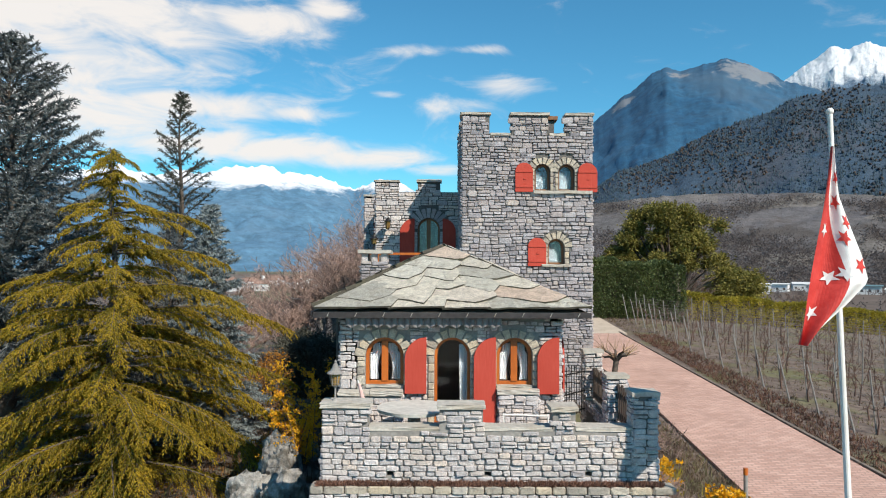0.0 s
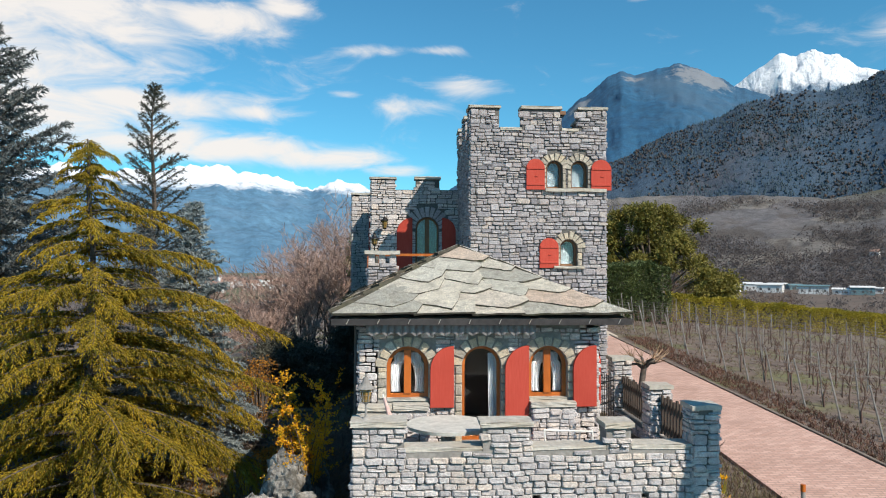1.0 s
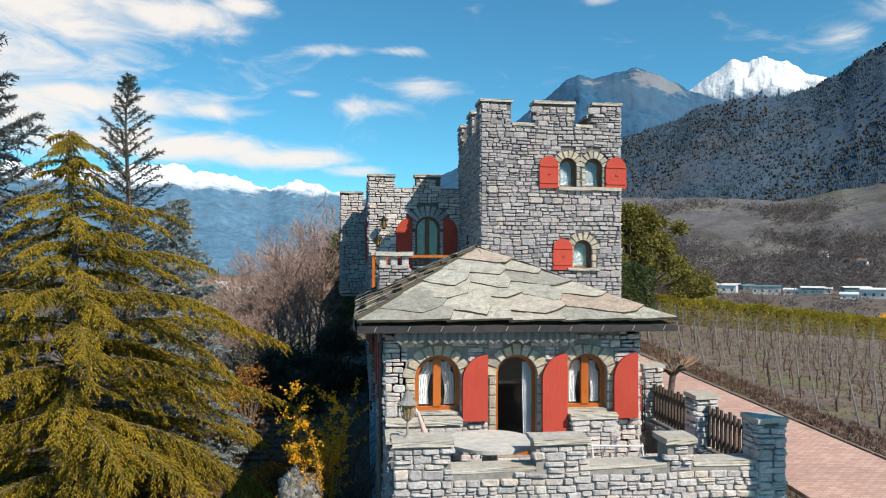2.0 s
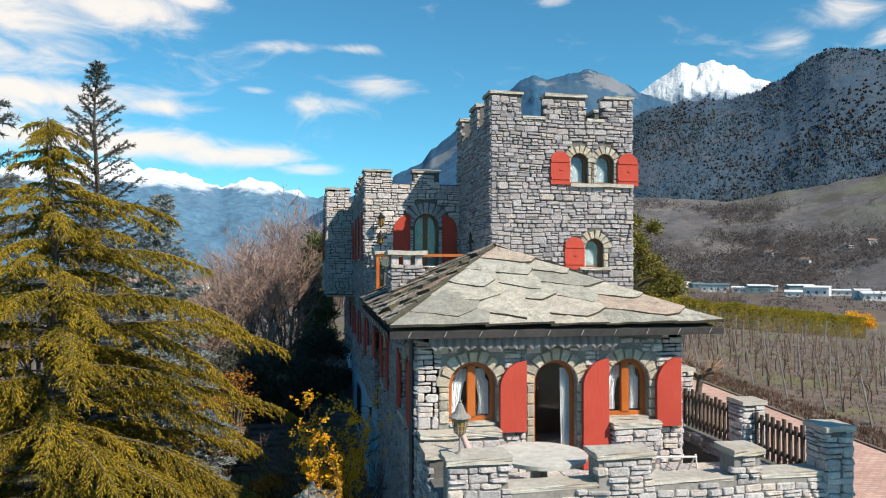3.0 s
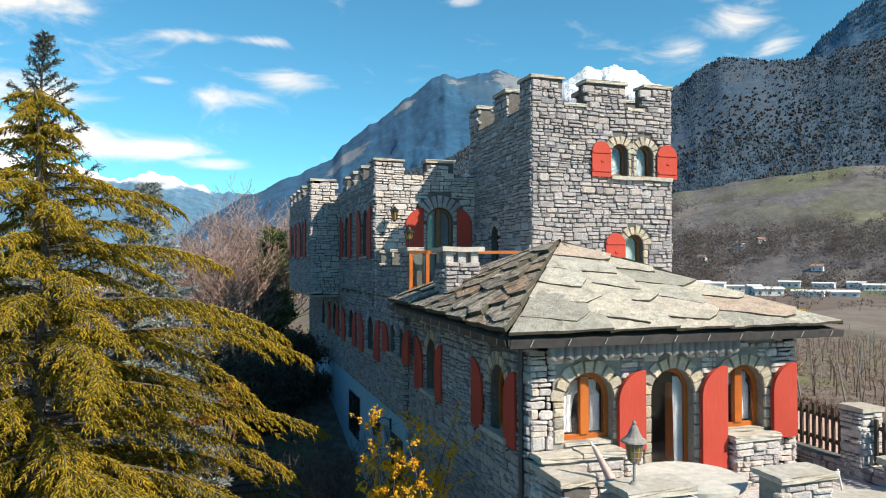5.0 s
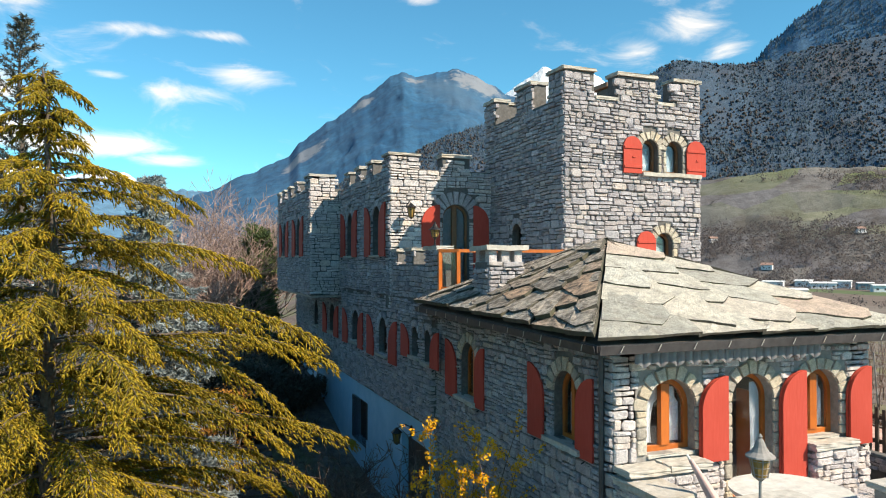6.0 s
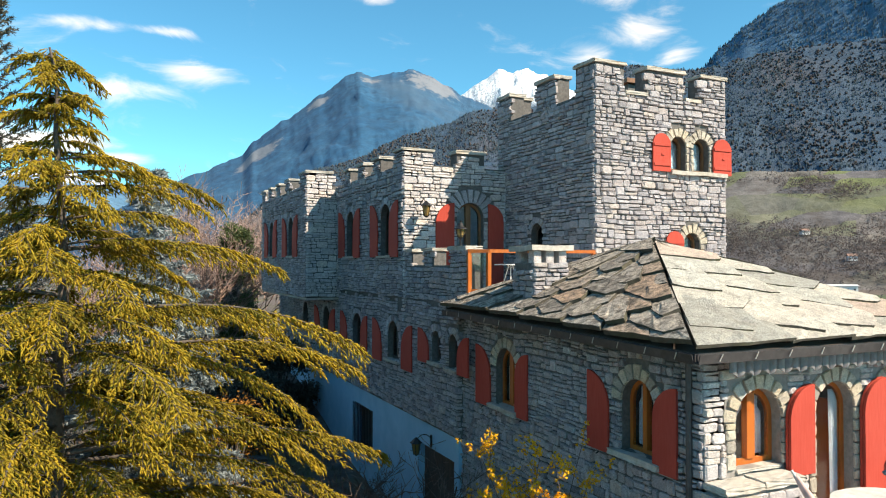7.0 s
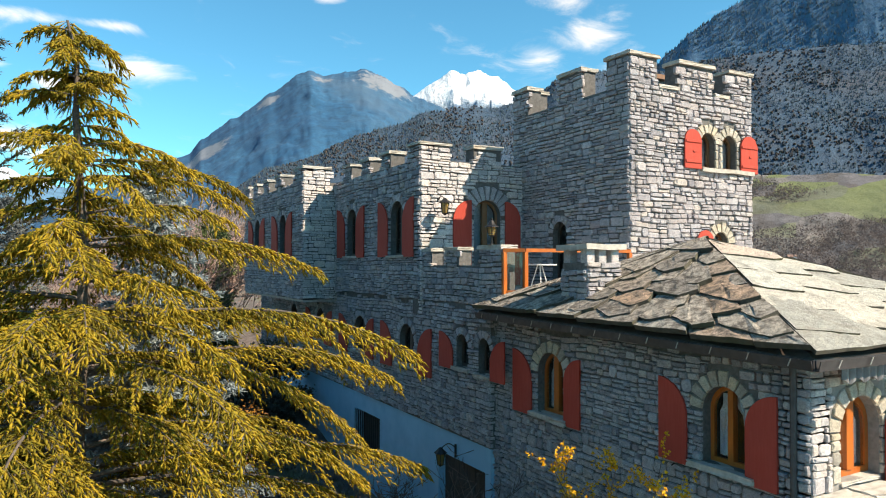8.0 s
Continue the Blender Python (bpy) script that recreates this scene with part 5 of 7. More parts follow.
pave = part("paving", bm, M_MORTAR_PALE, terr)
rngp = random.Random(91)
yy = 14.94
while yy < 17.2:
    dy = min(rngp.uniform(0.42, 0.7), 17.34 - yy)
    xx = -1.98
    while xx < 3.85:
        dx = min(rngp.uniform(0.45, 0.95), 3.88 - xx)
        bm = bmesh.new()
        box(bm, xx + 0.012, xx + dx - 0.012, yy + 0.012, yy + dy - 0.012, -0.02, 0.012 + rngp.uniform(0, 0.006))
        for v in bm.verts:
            v.co += Vector((rngp.uniform(-0.015, 0.015), rngp.uniform(-0.015, 0.015), 0))
        part("flagstone", bm, M_STONE["light", False], pave)
        xx += dx
    yy += dy


def pier(x0, x1, y0, y1, z0, z1, seed, kind="light"):
    p = empty("pier", ((x0 + x1) / 2, (y0 + y1) / 2, z0), "square rubble-stone pier with slab cap", "pier", "terrace piers", local=True)
    w, d = (x1 - x0) / 2, (y1 - y0) / 2
    bm = bmesh.new()
    box(bm, -w, w, -d, d, -0.6, z1 - z0)
    core = part("core", bm, M_MORTAR, p)
    for k, (pl, L) in enumerate(((Plane(-w, -d, 1, 0), 2 * w), (Plane(-w, d, 0, -1), 2 * d), (Plane(w, -d, 0, 1), 2 * d), (Plane(w, d, -1, 0), 2 * w))):
        lay_stones(pl, 0, L, 0, flat(z1 - z0), [], kind, core, seed + k, width=(0.2, 0.36), near=lambda u, z: True)
    bm = bmesh.new()
    rough_slab(bm, -w - 0.06, w + 0.06, -d - 0.06, d + 0.06, z1 - z0, z1 - z0 + 0.09, random.Random(seed), 0.012)
    part("cap", bm, M_CAP, p)


pier(3.86, 4.32, 14.46, 14.92, -1.0, 1.26, 300)
pier(3.88, 4.32, 16.8, 17.24, -1.0, 1.24, 310)
pier(3.88, 4.32, 19.5, 19.94, -1.0, 1.50, 320)
bm = bmesh.new()
box(bm, 3.9, 4.26, 14.9, 19.6, -1.6, 0.25)
esw = part("side_wall", bm, M_MORTAR, terr)
lay_stones(Plane(3.9, 19.6, 0, -1), 0, 4.7, 0.0, flat(0.24), [], "grey", esw, 59, near=lambda u, z: True)
lay_stones(Plane(4.26, 14.9, 0, 1), 0, 4.7, -1.4, flat(0.24), [], "grey", esw, 60)
for k, (y0, y1) in enumerate(((14.95, 16.78), (17.26, 19.48))):
    f = empty("picket_fence", (4.1, y0, 0.3), "dark wooden picket fence between stone piers", "fence", "terrace fences", local=True)
    z0, z1 = (0.3, 1.1)
    n = int((y1 - y0) / 0.155)
    for i in range(n):
        bm = bmesh.new()
        y = (i + 0.5) * (y1 - y0) / n
        box(bm, -0.02, 0.02, y - 0.035, y + 0.035, 0, 0.8 + 0.03 * ((i * 7) % 3))
        part("picket", bm, M_DARKWOOD, f)
    for z in (0.15, 0.62):
        bm = bmesh.new()
        box(bm, 0.025, 0.065, 0, y1 - y0, z, z + 0.08)
        part("rail", bm, M_DARKWOOD, f)
# west side of the terrace
P_TWS = Plane(-2.42, FRONT_Y, 0, -1)
ws = slab_mesh(P_TWS, [(0, -3.6), (2.86, -3.6), (2.86, 0.3), (1.1, 0.3), (1.1, 0.62), (0, 0.62)], [], 0.42, "side_wall", M_MORTAR, terr)
lay_stones(P_TWS, 0, 2.86, -3.4, lambda u: 0.62 if u < 1.1 else 0.3, [], "grey", ws, 57, near=lambda u, z: z > -1)
capstones(ws, P_TWS, 0, 1.1, 0.62, 0.03, 0.5, rng, 0.1, 0.05)
# ledge below
P_LG = Plane(-2.62, 14.2, 1, 0)
lg = slab_mesh(P_LG, [(0, -3.8), (7.1, -3.8), (7.1, -0.62), (0, -0.62)], [], 0.28, "lower_wall", M_MORTAR, terr)
lay_stones(P_LG, 0, 7.1, -3.4, flat(-0.62), [], "light", lg, 58, near=lambda u, z: z > -1.3)
rngl = random.Random(66)
u = 0.0
while u < 7.0:
    L = rngl.uniform(0.26, 0.5)
    v, f = stone_shape(L - 0.02, 0.15, 0.06, rngl)
    m = P_LG.m(u + L / 2, -0.55, 0.0)
    raw("ledge_stone", [m @ Vector((q[0], q[1] if q[1] > 0 else -0.3, q[2])) for q in v], f, M_STONE["arch", False], lg)
    u += L
# ---- vegetation ----
def tri_mesh(name, P, T, material, parent=None):
    """A mesh from arrays of corners and triangles."""
    me = bpy.data.meshes.new(name)
    n, t = len(P), len(T)
    me.vertices.add(n)
    me.vertices.foreach_set("co", np.asarray(P, dtype=np.float32).ravel())
    me.loops.add(t * 3)
    me.loops.foreach_set("vertex_index", np.asarray(T, dtype=np.int32).ravel())
    me.polygons.add(t)
    me.polygons.foreach_set("loop_start", np.arange(0, t * 3, 3, dtype=np.int32))
    me.update(calc_edges=True)
    me.materials.append(material)
    ob = new(name, me)
    if parent:
        attach(ob, parent)
    return ob


def blades(P, D, per, length, width, spread, g, droop=0.0):
    """Needles: thin triangles that fan out from each place P along D."""
    n = len(P) * per
    P, D = np.repeat(P, per, 0), np.repeat(D, per, 0)
    D = D + g.normal(0, spread, (n, 3))
    D[:, 2] -= droop
    D /= np.linalg.norm(D, axis=1, keepdims=True) + 1e-9
    side = np.cross(D, g.normal(0, 1, (n, 3)))
    side /= np.linalg.norm(side, axis=1, keepdims=True) + 1e-9
    L = length * g.uniform(0.6, 1.35, (n, 1))
    W = width * g.uniform(0.7, 1.3, (n, 1))
    base = P + g.normal(0, length * 0.12, (n, 3))
    V = np.stack([base - side * W / 2, base + side * W / 2, base + D * L], 1).reshape(-1, 3)
    return V, np.arange(n * 3).reshape(-1, 3)


def tube(pts, r0, r1, sides=5):
    """A tapering tube along a line of places, as corners and triangles."""
    V, T = [], []
    n = len(pts)
    for i, p in enumerate(pts):
        d = (pts[min(i + 1, n - 1)] - pts[max(i - 1, 0)])
        d = d / (np.linalg.norm(d) + 1e-9)
        a = np.cross(d, (0.3, 0.9, 0.31))
        a /= np.linalg.norm(a) + 1e-9
        b = np.cross(d, a)
        r = r0 + (r1 - r0) * i / (n - 1)
        for k in range(sides):
            t = 2 * math.pi * k / sides
            V.append(p + r * (math.cos(t) * a + math.sin(t) * b))
    for i in range(n - 1):
        for k in range(sides):
            q = (k + 1) % sides
            a, b, c, d = i * sides + k, i * sides + q, (i + 1) * sides + q, (i + 1) * sides + k
            T += [(a, b, c), (a, c, d)]
    return np.array(V), np.array(T)


def gather(parts):
    V, T, n = [], [], 0
    for v, t in parts:
        V.append(v)
        T.append(t + n)
        n += len(v)
    return np.concatenate(V), np.concatenate(T)


def conifer(name, x, y, zb, zt, radius, material, label, seed, limbs=110, rise=(0.5, 0.0), sag=0.3, twigs=36, step=0.06, needle=(0.08, 0.02), blade=7, hang=0.2, bare=0.06, shape=0.95, nod=0.0, droop=0.35, fan=0.34, ragged=0.25):
    """A conifer: limbs set spirally up a tapered trunk, each a fern-like fan of needled twigs that droops to its tip. rise: the limbs' upward pitch at the top and at the foot."""
    g = np.random.default_rng(seed)
    H = zt - zb
    ob = empty(name, (x, y, zb), label, "tree")
    n = 14
    top = np.array([[x + 0.10 * math.sin(i * 0.9) * (i / n), y + 0.08 * math.cos(i * 1.3) * (i / n), zb + H * i / n] for i in range(n + 1)])
    if nod:
        top[-1] += (nod, 0.1, -0.25)
        top[-2] += (nod * 0.3, 0, 0.05)
    v, t = tube(top, H * 0.016 + 0.04, 0.012, 8)
    tri_mesh("trunk", v, t, M_BARK, ob)
    wood, P, D = [], [], []
    for w in range(limbs):
        q = (w + g.uniform(0, 1)) / limbs
        f = bare + (0.995 - bare) * (1 - (1 - q) ** 1.25)
        L = (radius * (1 - f) ** shape) * g.uniform(1 - ragged, 1 + ragged * 0.6) + 0.14
        az = w * 2.399 + g.uniform(-0.4, 0.4)
        z0 = zb + H * f
        up = rise[1] + (rise[0] - rise[1]) * f + g.normal(0, 0.08)
        s = np.linspace(0, 1, 9)
        out = L * s * (1 - 0.06 * s ** 2)
        bend = g.uniform(-0.15, 0.15) * L * s ** 2
        i0 = np.interp(z0, top[:, 2], top[:, 0]), np.interp(z0, top[:, 2], top[:, 1])
        pts = np.stack([i0[0] + out * math.sin(az) + bend * math.cos(az), i0[1] + out * math.cos(az) - bend * math.sin(az), z0 + up * L * s - sag * L * g.uniform(0.7, 1.3) * s ** 2.6], 1)
        wood.append(tube(pts, 0.010 + 0.011 * L, 0.006, 4))
        nt = max(6, int(twigs * L / radius))
        for k in range(nt):
            u = 0.10 + 0.90 * (k + g.uniform(0, 1)) / nt
            i = min(7, int(u * 8))
            p = pts[i] + (pts[i + 1] - pts[i]) * (u * 8 - i)
            e = pts[i + 1] - pts[i]
            e = e / (np.linalg.norm(e) + 1e-9)
            side = np.array([e[1], -e[0], 0.0]) * (1 if k % 2 else -1)
            tl = (L * fan * (1.08 - u) ** 0.8 * min(1, 0.35 + 2.2 * u) + 0.10) * g.uniform(0.65, 1.25)
            m = max(2, int(tl / step))
            r = np.linspace(0.05, 1, m)[:, None]
            td = e * (0.55 + 0.4 * u) + side * 0.9 + g.normal(0, 0.10, 3)
            td = td / np.linalg.norm(td)
            tp_ = p + td * tl * r
            tp_[:, 2] -= droop * tl * r[:, 0] ** 1.9 * g.uniform(0.7, 1.4)
            P.append(tp_)
            dd = np.repeat(td[None], m, 0)
            dd[:, 2] -= droop * 1.6 * r[:, 0]
            D.append(dd * 0.8)
        m = max(3, int(L / step * 0.8))
        u = np.linspace(0.25, 1, m)
        P.append(np.stack([np.interp(u, s, pts[:, a]) for a in range(3)], 1))
        D.append(np.repeat(((pts[-1] - pts[-3]) / (np.linalg.norm(pts[-1] - pts[-3]) + 1e-9))[None], m, 0))
    v, t = gather(wood)
    tri_mesh("limb_work", v, t, M_BARK, ob)["kind"] = "stuff"
    v, t = blades(np.concatenate(P), np.concatenate(D), blade, needle[0], needle[1], 0.5, g, hang)
    tri_mesh("crown", v, t, material, ob)["kind"] = "stuff"
    return ob


def cedar(name, x, y, zb, zt, girth, label, seed, tiers=19):
    """A weeping cedar: tiers of arching boughs, each a flat fan of side branches fringed with hanging shoots; the outer shoots are gold. girth: rows of height and reach."""
    g = np.random.default_rng(seed)
    H = zt - zb
    ob = empty(name, (x, y, zb), label, "tree")
    n = 14
    top = np.array([[x + 0.10 * math.sin(i * 0.9) * (i / n), y + 0.08 * math.cos(i * 1.3) * (i / n), zb + H * i / n] for i in range(n + 1)])
    top[-1] += (-0.22, 0.1, -0.16)
    v, t = tube(top, 0.22, 0.02, 8)
    tri_mesh("trunk", v, t, M_BARK, ob)
    wood, inner, outer = [], [], []

    def shoot(p, d, length, sag, gold):
        """A finger-like shoot that leaves along d and bends over."""
        low = np.array([0, 0, sag * length])
        (outer if gold else inner).append((p, p + d * length * 0.55 - 0.36 * low, p + d * length - low))

    def bough(z0, az, L, up, sag):
        s = np.linspace(0, 1, 13)
        bend = g.uniform(-0.14, 0.14) * L * s ** 2
        cx, cy = np.interp(z0, top[:, 2], top[:, 0]), np.interp(z0, top[:, 2], top[:, 1])
        pts = np.stack([cx + L * s * math.sin(az) + bend * math.cos(az), cy + L * s * math.cos(az) - bend * math.sin(az), z0 + up * L * s - L * sag * s ** 2.8], 1)
        wood.append(tube(pts, 0.010 + 0.007 * L, 0.005, 5))
        nb = max(7, int(L / 0.145))
        for k in range(nb):
            u = 0.12 + 0.88 * (k + g.uniform(0.1, 0.9)) / nb
            i = min(11, int(u * 12))
            p = pts[i] + (pts[i + 1] - pts[i]) * (u * 12 - i)
            e = pts[i + 1] - pts[i]
            e = e / (np.linalg.norm(e) + 1e-9)
            side = np.array([e[1], -e[0], 0.0]) * (1 if k % 2 else -1)
            bl = (0.14 + 0.27 * L * (1.03 - u) ** 0.7 * min(1, 0.25 + 1.5 * u)) * g.uniform(0.65, 1.35)
            bd = e * g.uniform(0.8, 1.1) + side * g.uniform(0.5, 0.85) + np.array([0, 0, g.uniform(-0.05, 0.08)])
            bd = bd / np.linalg.norm(bd)
            m = max(3, int(bl / 0.046))
            r = np.linspace(0, 1, m + 1)[:, None]
            axis = p + bd * bl * r
            axis[:, 2] -= g.uniform(0.25, 0.5) * bl * r[:, 0] ** 1.8
            wood.append(tube(axis[:: max(1, m // 3)], 0.005, 0.002, 3))
            for j in range(m + 1):
                rr = j / m
                sd = np.array([bd[1], -bd[0], 0.0]) * (1 if j % 2 else -1)
                tw = bd * g.uniform(0.6, 0.95) + sd * g.uniform(0.2, 0.6) + np.array([0, 0, g.uniform(-0.30, 0.22)])
                tw = tw / np.linalg.norm(tw)
                shoot(axis[j], tw, g.uniform(0.10, 0.19) * (1.15 - 0.3 * rr), g.uniform(0.1, 0.9), u * 0.7 + 0.6 * rr + g.normal(0, 0.15) > 0.66)
                if j % 3 == 0:
                    low = bd * 0.5 + np.array([g.normal(0, 0.3), g.normal(0, 0.3), -1.0])
                    shoot(axis[j], low / np.linalg.norm(low), g.uniform(0.08, 0.17), 0.2, rr > 0.8)
        for j in range(int(L / 0.017)):
            u = g.uniform(0.15, 1.0)
            i = min(11, int(u * 12))
            p = pts[i] + (pts[i + 1] - pts[i]) * (u * 12 - i)
            e = (pts[i + 1] - pts[i]) / (np.linalg.norm(pts[i + 1] - pts[i]) + 1e-9)
            d = e * 0.9 + g.normal(0, 0.45, 3) * np.array([1, 1, 0.3]) + np.array([0, 0, g.uniform(0.0, 0.5)])
            shoot(p, d / np.linalg.norm(d), g.uniform(0.09, 0.17), g.uniform(0.3, 0.9), u + g.normal(0, 0.15) > 0.38)

    heights, reach = [q[0] for q in girth], [q[1] for q in girth]
    for w in range(tiers):
        fw = 0.05 + 0.915 * (w / (tiers - 1)) ** 0.97
        count = 6 if fw < 0.62 else 5
        turn = w * 1.1 + g.uniform(0, 1.0)
        for q in range(count):
            z0 = zb + H * min(0.972, fw + g.uniform(-0.024, 0.024))
            az = turn + 2 * math.pi * q / count + g.uniform(-0.3, 0.3)
            L = float(np.interp(z0, heights, reach)) * g.uniform(0.62, 1.10)
            bough(z0, az, L, 0.05 + 0.16 * fw + g.normal(0, 0.06), g.uniform(0.22, 0.42))
            if q % 2 == 0:
                bough(z0 + g.uniform(0.1, 0.3), az + g.uniform(0.3, 0.7), L * 0.45, 0.2, 0.35)
    # long level limbs that stand out of the crown
    for z0, az, L in ((5.55, 1.15, 3.0), (4.2, 1.5, 3.8), (3.0, 1.9, 5.2), (2.2, 1.3, 5.8), (0.6, 1.7, 6.0), (3.4, 4.6, 3.8)):
        bough(z0, az, L, 0.16, 0.26)
    # the nodding leader and the short growth that hides the upper trunk
    for k in range(260):
        p = top[-1] + (top[-5] - top[-1]) * g.uniform(0, 1) ** 1.2
        d = np.array([g.normal(0, 1), g.normal(0, 1), g.uniform(-0.3, 0.5)])
        shoot(p, d / np.linalg.norm(d), g.uniform(0.16, 0.44), g.uniform(0.6, 1.5), k % 3 > 0)
    v, t = gather(wood)
    tri_mesh("limb_work", v, t, M_BARK, ob)["kind"] = "stuff"
    for word, shoots, material in (("crown", inner, M_CEDAR), ("golden_growth", outer, M_CEDARTIP)):
        A, B, C = (np.array([q[k] for q in shoots]) for k in range(3))
        n = len(A)
        d = C - A
        d /= np.linalg.norm(d, axis=1, keepdims=True) + 1e-9
        a = np.cross(d, g.normal(0, 1, (n, 3)))
        a /= np.linalg.norm(a, axis=1, keepdims=True) + 1e-9
        b = np.cross(d, a)
        corners = []
        for k in range(3):
            w = 2.0944 * k
            corners.append(B + 0.019 * (math.cos(w) * a + math.sin(w) * b) * g.uniform(0.6, 1.3, (n, 1)))
        V = np.stack([A] + corners + [C], 1).reshape(-1, 3)
        tri = [(0, 1, 2), (0, 2, 3), (0, 3, 1), (1, 4, 2), (2, 4, 3), (3, 4, 1)]
        T = (np.array(tri)[None] + (np.arange(n) * 5)[:, None, None]).reshape(-1, 3)
        f = g.uniform(0.1, 1.0, (n, 5, 1))
        P = np.where(f < 0.55, A[:, None] + (B - A)[:, None] * f / 0.55, B[:, None] + (C - B)[:, None] * (f - 0.55) / 0.45).reshape(-1, 3)
        D = np.repeat(d, 5, 0)
        v, t = gather([(V, T), blades(P, D, 1, 0.046, 0.0135, 0.85, g, 0.03)])
        tri_mesh(word, v, t, material, ob)["kind"] = "stuff"
    return ob


cedar("golden_cedar", -11.0, 23.8, -3.7, 7.95, ((-3.7, 6.2), (-2, 6.1), (0, 5.4), (2, 4.5), (4, 3.2), (5.6, 2.2), (6.3, 1.05), (7.0, 0.9), (7.5, 0.7), (7.9, 0.3)), "golden-green cedar with drooping layered branches", 2)
conifer("grey_cedar", -17.6, 29.0, -4.0, 13.0, 6.6, M_GREYCEDAR, "tall grey-green cedar with open tiers of branches", 5, limbs=170, rise=(1.0, 0.45), sag=0.16, twigs=40, step=0.10, needle=(0.20, 0.055), blade=6, hang=0.1, shape=0.7, droop=0.3, fan=0.30)
conifer("dark_spruce", -14.0, 38.0, -4.2, 12.9, 4.3, M_SPRUCE, "slender dark spruce rising above the other trees", 7, limbs=120, rise=(0.9, 0.35), sag=0.10, twigs=26, step=0.10, needle=(0.17, 0.04), blade=6, hang=0.1, shape=0.85, droop=0.25, fan=0.26, ragged=0.45)
conifer("blue_spruce", -9.3, 28.6, -3.6, 6.2, 2.7, M_BLUE, "dense blue-grey spruce with frosted needles", 9, limbs=190, rise=(0.6, 0.15), sag=0.15, twigs=24, step=0.08, needle=(0.15, 0.045), blade=6, hang=0.05, shape=0.85, droop=0.2, fan=0.34)
conifer("blue_spruce", -12.6, 33.0, -4.0, 5.6, 2.8, M_GREYCEDAR, "dense blue-grey spruce with frosted needles", 10, limbs=130, rise=(0.6, 0.15), sag=0.15, twigs=20, step=0.12, needle=(0.18, 0.035), blade=5, hang=0.05, shape=0.85, droop=0.2, fan=0.34)


def slivers(segs, material, name, parent):
    """Fine twigs: each a pair of crossed thin strips from one place to another."""
    A, B, R = np.array([s[0] for s in segs]), np.array([s[1] for s in segs]), np.array([s[2] for s in segs])[:, None]
    d = B - A
    d /= np.linalg.norm(d, axis=1, keepdims=True) + 1e-9
    s1 = np.cross(d, np.array([[0.2, 0.1, 1.0]]))
    s1 /= np.linalg.norm(s1, axis=1, keepdims=True) + 1e-9
    s2 = np.cross(d, s1)
    V, T = [], []
    n = len(A)
    for k, s in enumerate((s1, s2)):
        V.append(np.stack([A - s * R, A + s * R, B + s * R * 0.55, B - s * R * 0.55], 1).reshape(-1, 3))
        base = (np.arange(n) * 4 + k * n * 4)[:, None]
        T += [base + np.array([[0, 1, 2]]), base + np.array([[0, 2, 3]])]
    ob = tri_mesh(name, np.concatenate(V), np.concatenate(T), material, parent)
    ob["kind"] = "stuff"
    return ob


def bare_tree(name, x, y, zb, h, spread, label, seed, stems=1, twig=M_TWIG, depth=5, bark=M_BARK, fine=3, category="tree", thick_r=0.018, twig_r=0.008):
    """A leafless tree or bush: stems that fork again and again into fine twigs."""
    g = np.random.default_rng(seed)
    ob = empty(name, (x, y, zb), label, category)
    thick, thin = [], []

    def grow(p, d, L, r, lev):
        k = 4 if lev < 2 else 2
        pts = [p]
        for i in range(k):
            d = d + g.normal(0, 0.11, 3) + np.array([0, 0, 0.05])
            d = d / math.sqrt(d[0] ** 2 + d[1] ** 2 + d[2] ** 2)
            pts.append(pts[-1] + d * L / k)
        if lev < 2:
            thick.append(tube(np.array(pts), r, r * 0.62, 5))
        else:
            thin.extend((pts[i], pts[i + 1], r) for i in range(k))
        if lev >= depth:
            return
        for q in range(fine if lev else fine + 1):
            nd = d + g.normal(0, 0.52 * spread, 3)
            nd[2] = abs(nd[2]) * 0.8 + 0.15
            grow(pts[g.integers(1, k + 1)], nd / np.linalg.norm(nd), L * g.uniform(0.55, 0.8), max(r * 0.55, twig_r), lev + 1)

    for s in range(stems):
        d = np.array([g.normal(0, 0.25 * spread * (stems > 1)), g.normal(0, 0.25 * spread * (stems > 1)), 1.0])
        o = np.array([x + g.normal(0, 0.3 * (stems > 1)), y + g.normal(0, 0.3 * (stems > 1)), zb - 0.05])
        grow(o, d / np.linalg.norm(d), h * 0.40, thick_r * h / (1 + 0.35 * (stems > 1)), 0)
    v, t = gather(thick)
    tri_mesh("trunk", v, t, bark, ob)
    slivers(thin, twig, "twig_work", ob)
    return ob


M_PINKTWIG = leaf_mat("reddish_twigs", [(0.0, (0.26, 0.175, 0.16)), (1.0, (0.48, 0.36, 0.33))], 0.9, 0.0)
M_BIRCH = two_tone("birch_bark", (0.40, 0.36, 0.33), (0.62, 0.58, 0.54), 3, 0.8, third=(0.25, 0.2, 0.18))
bare_tree("birch", -8.9, 53.0, -2.4, 9.0, 0.9, "pale bare birch among reddish winter bushes", 3, bark=M_BIRCH, twig=M_PINKTWIG)
rng = random.Random(77)
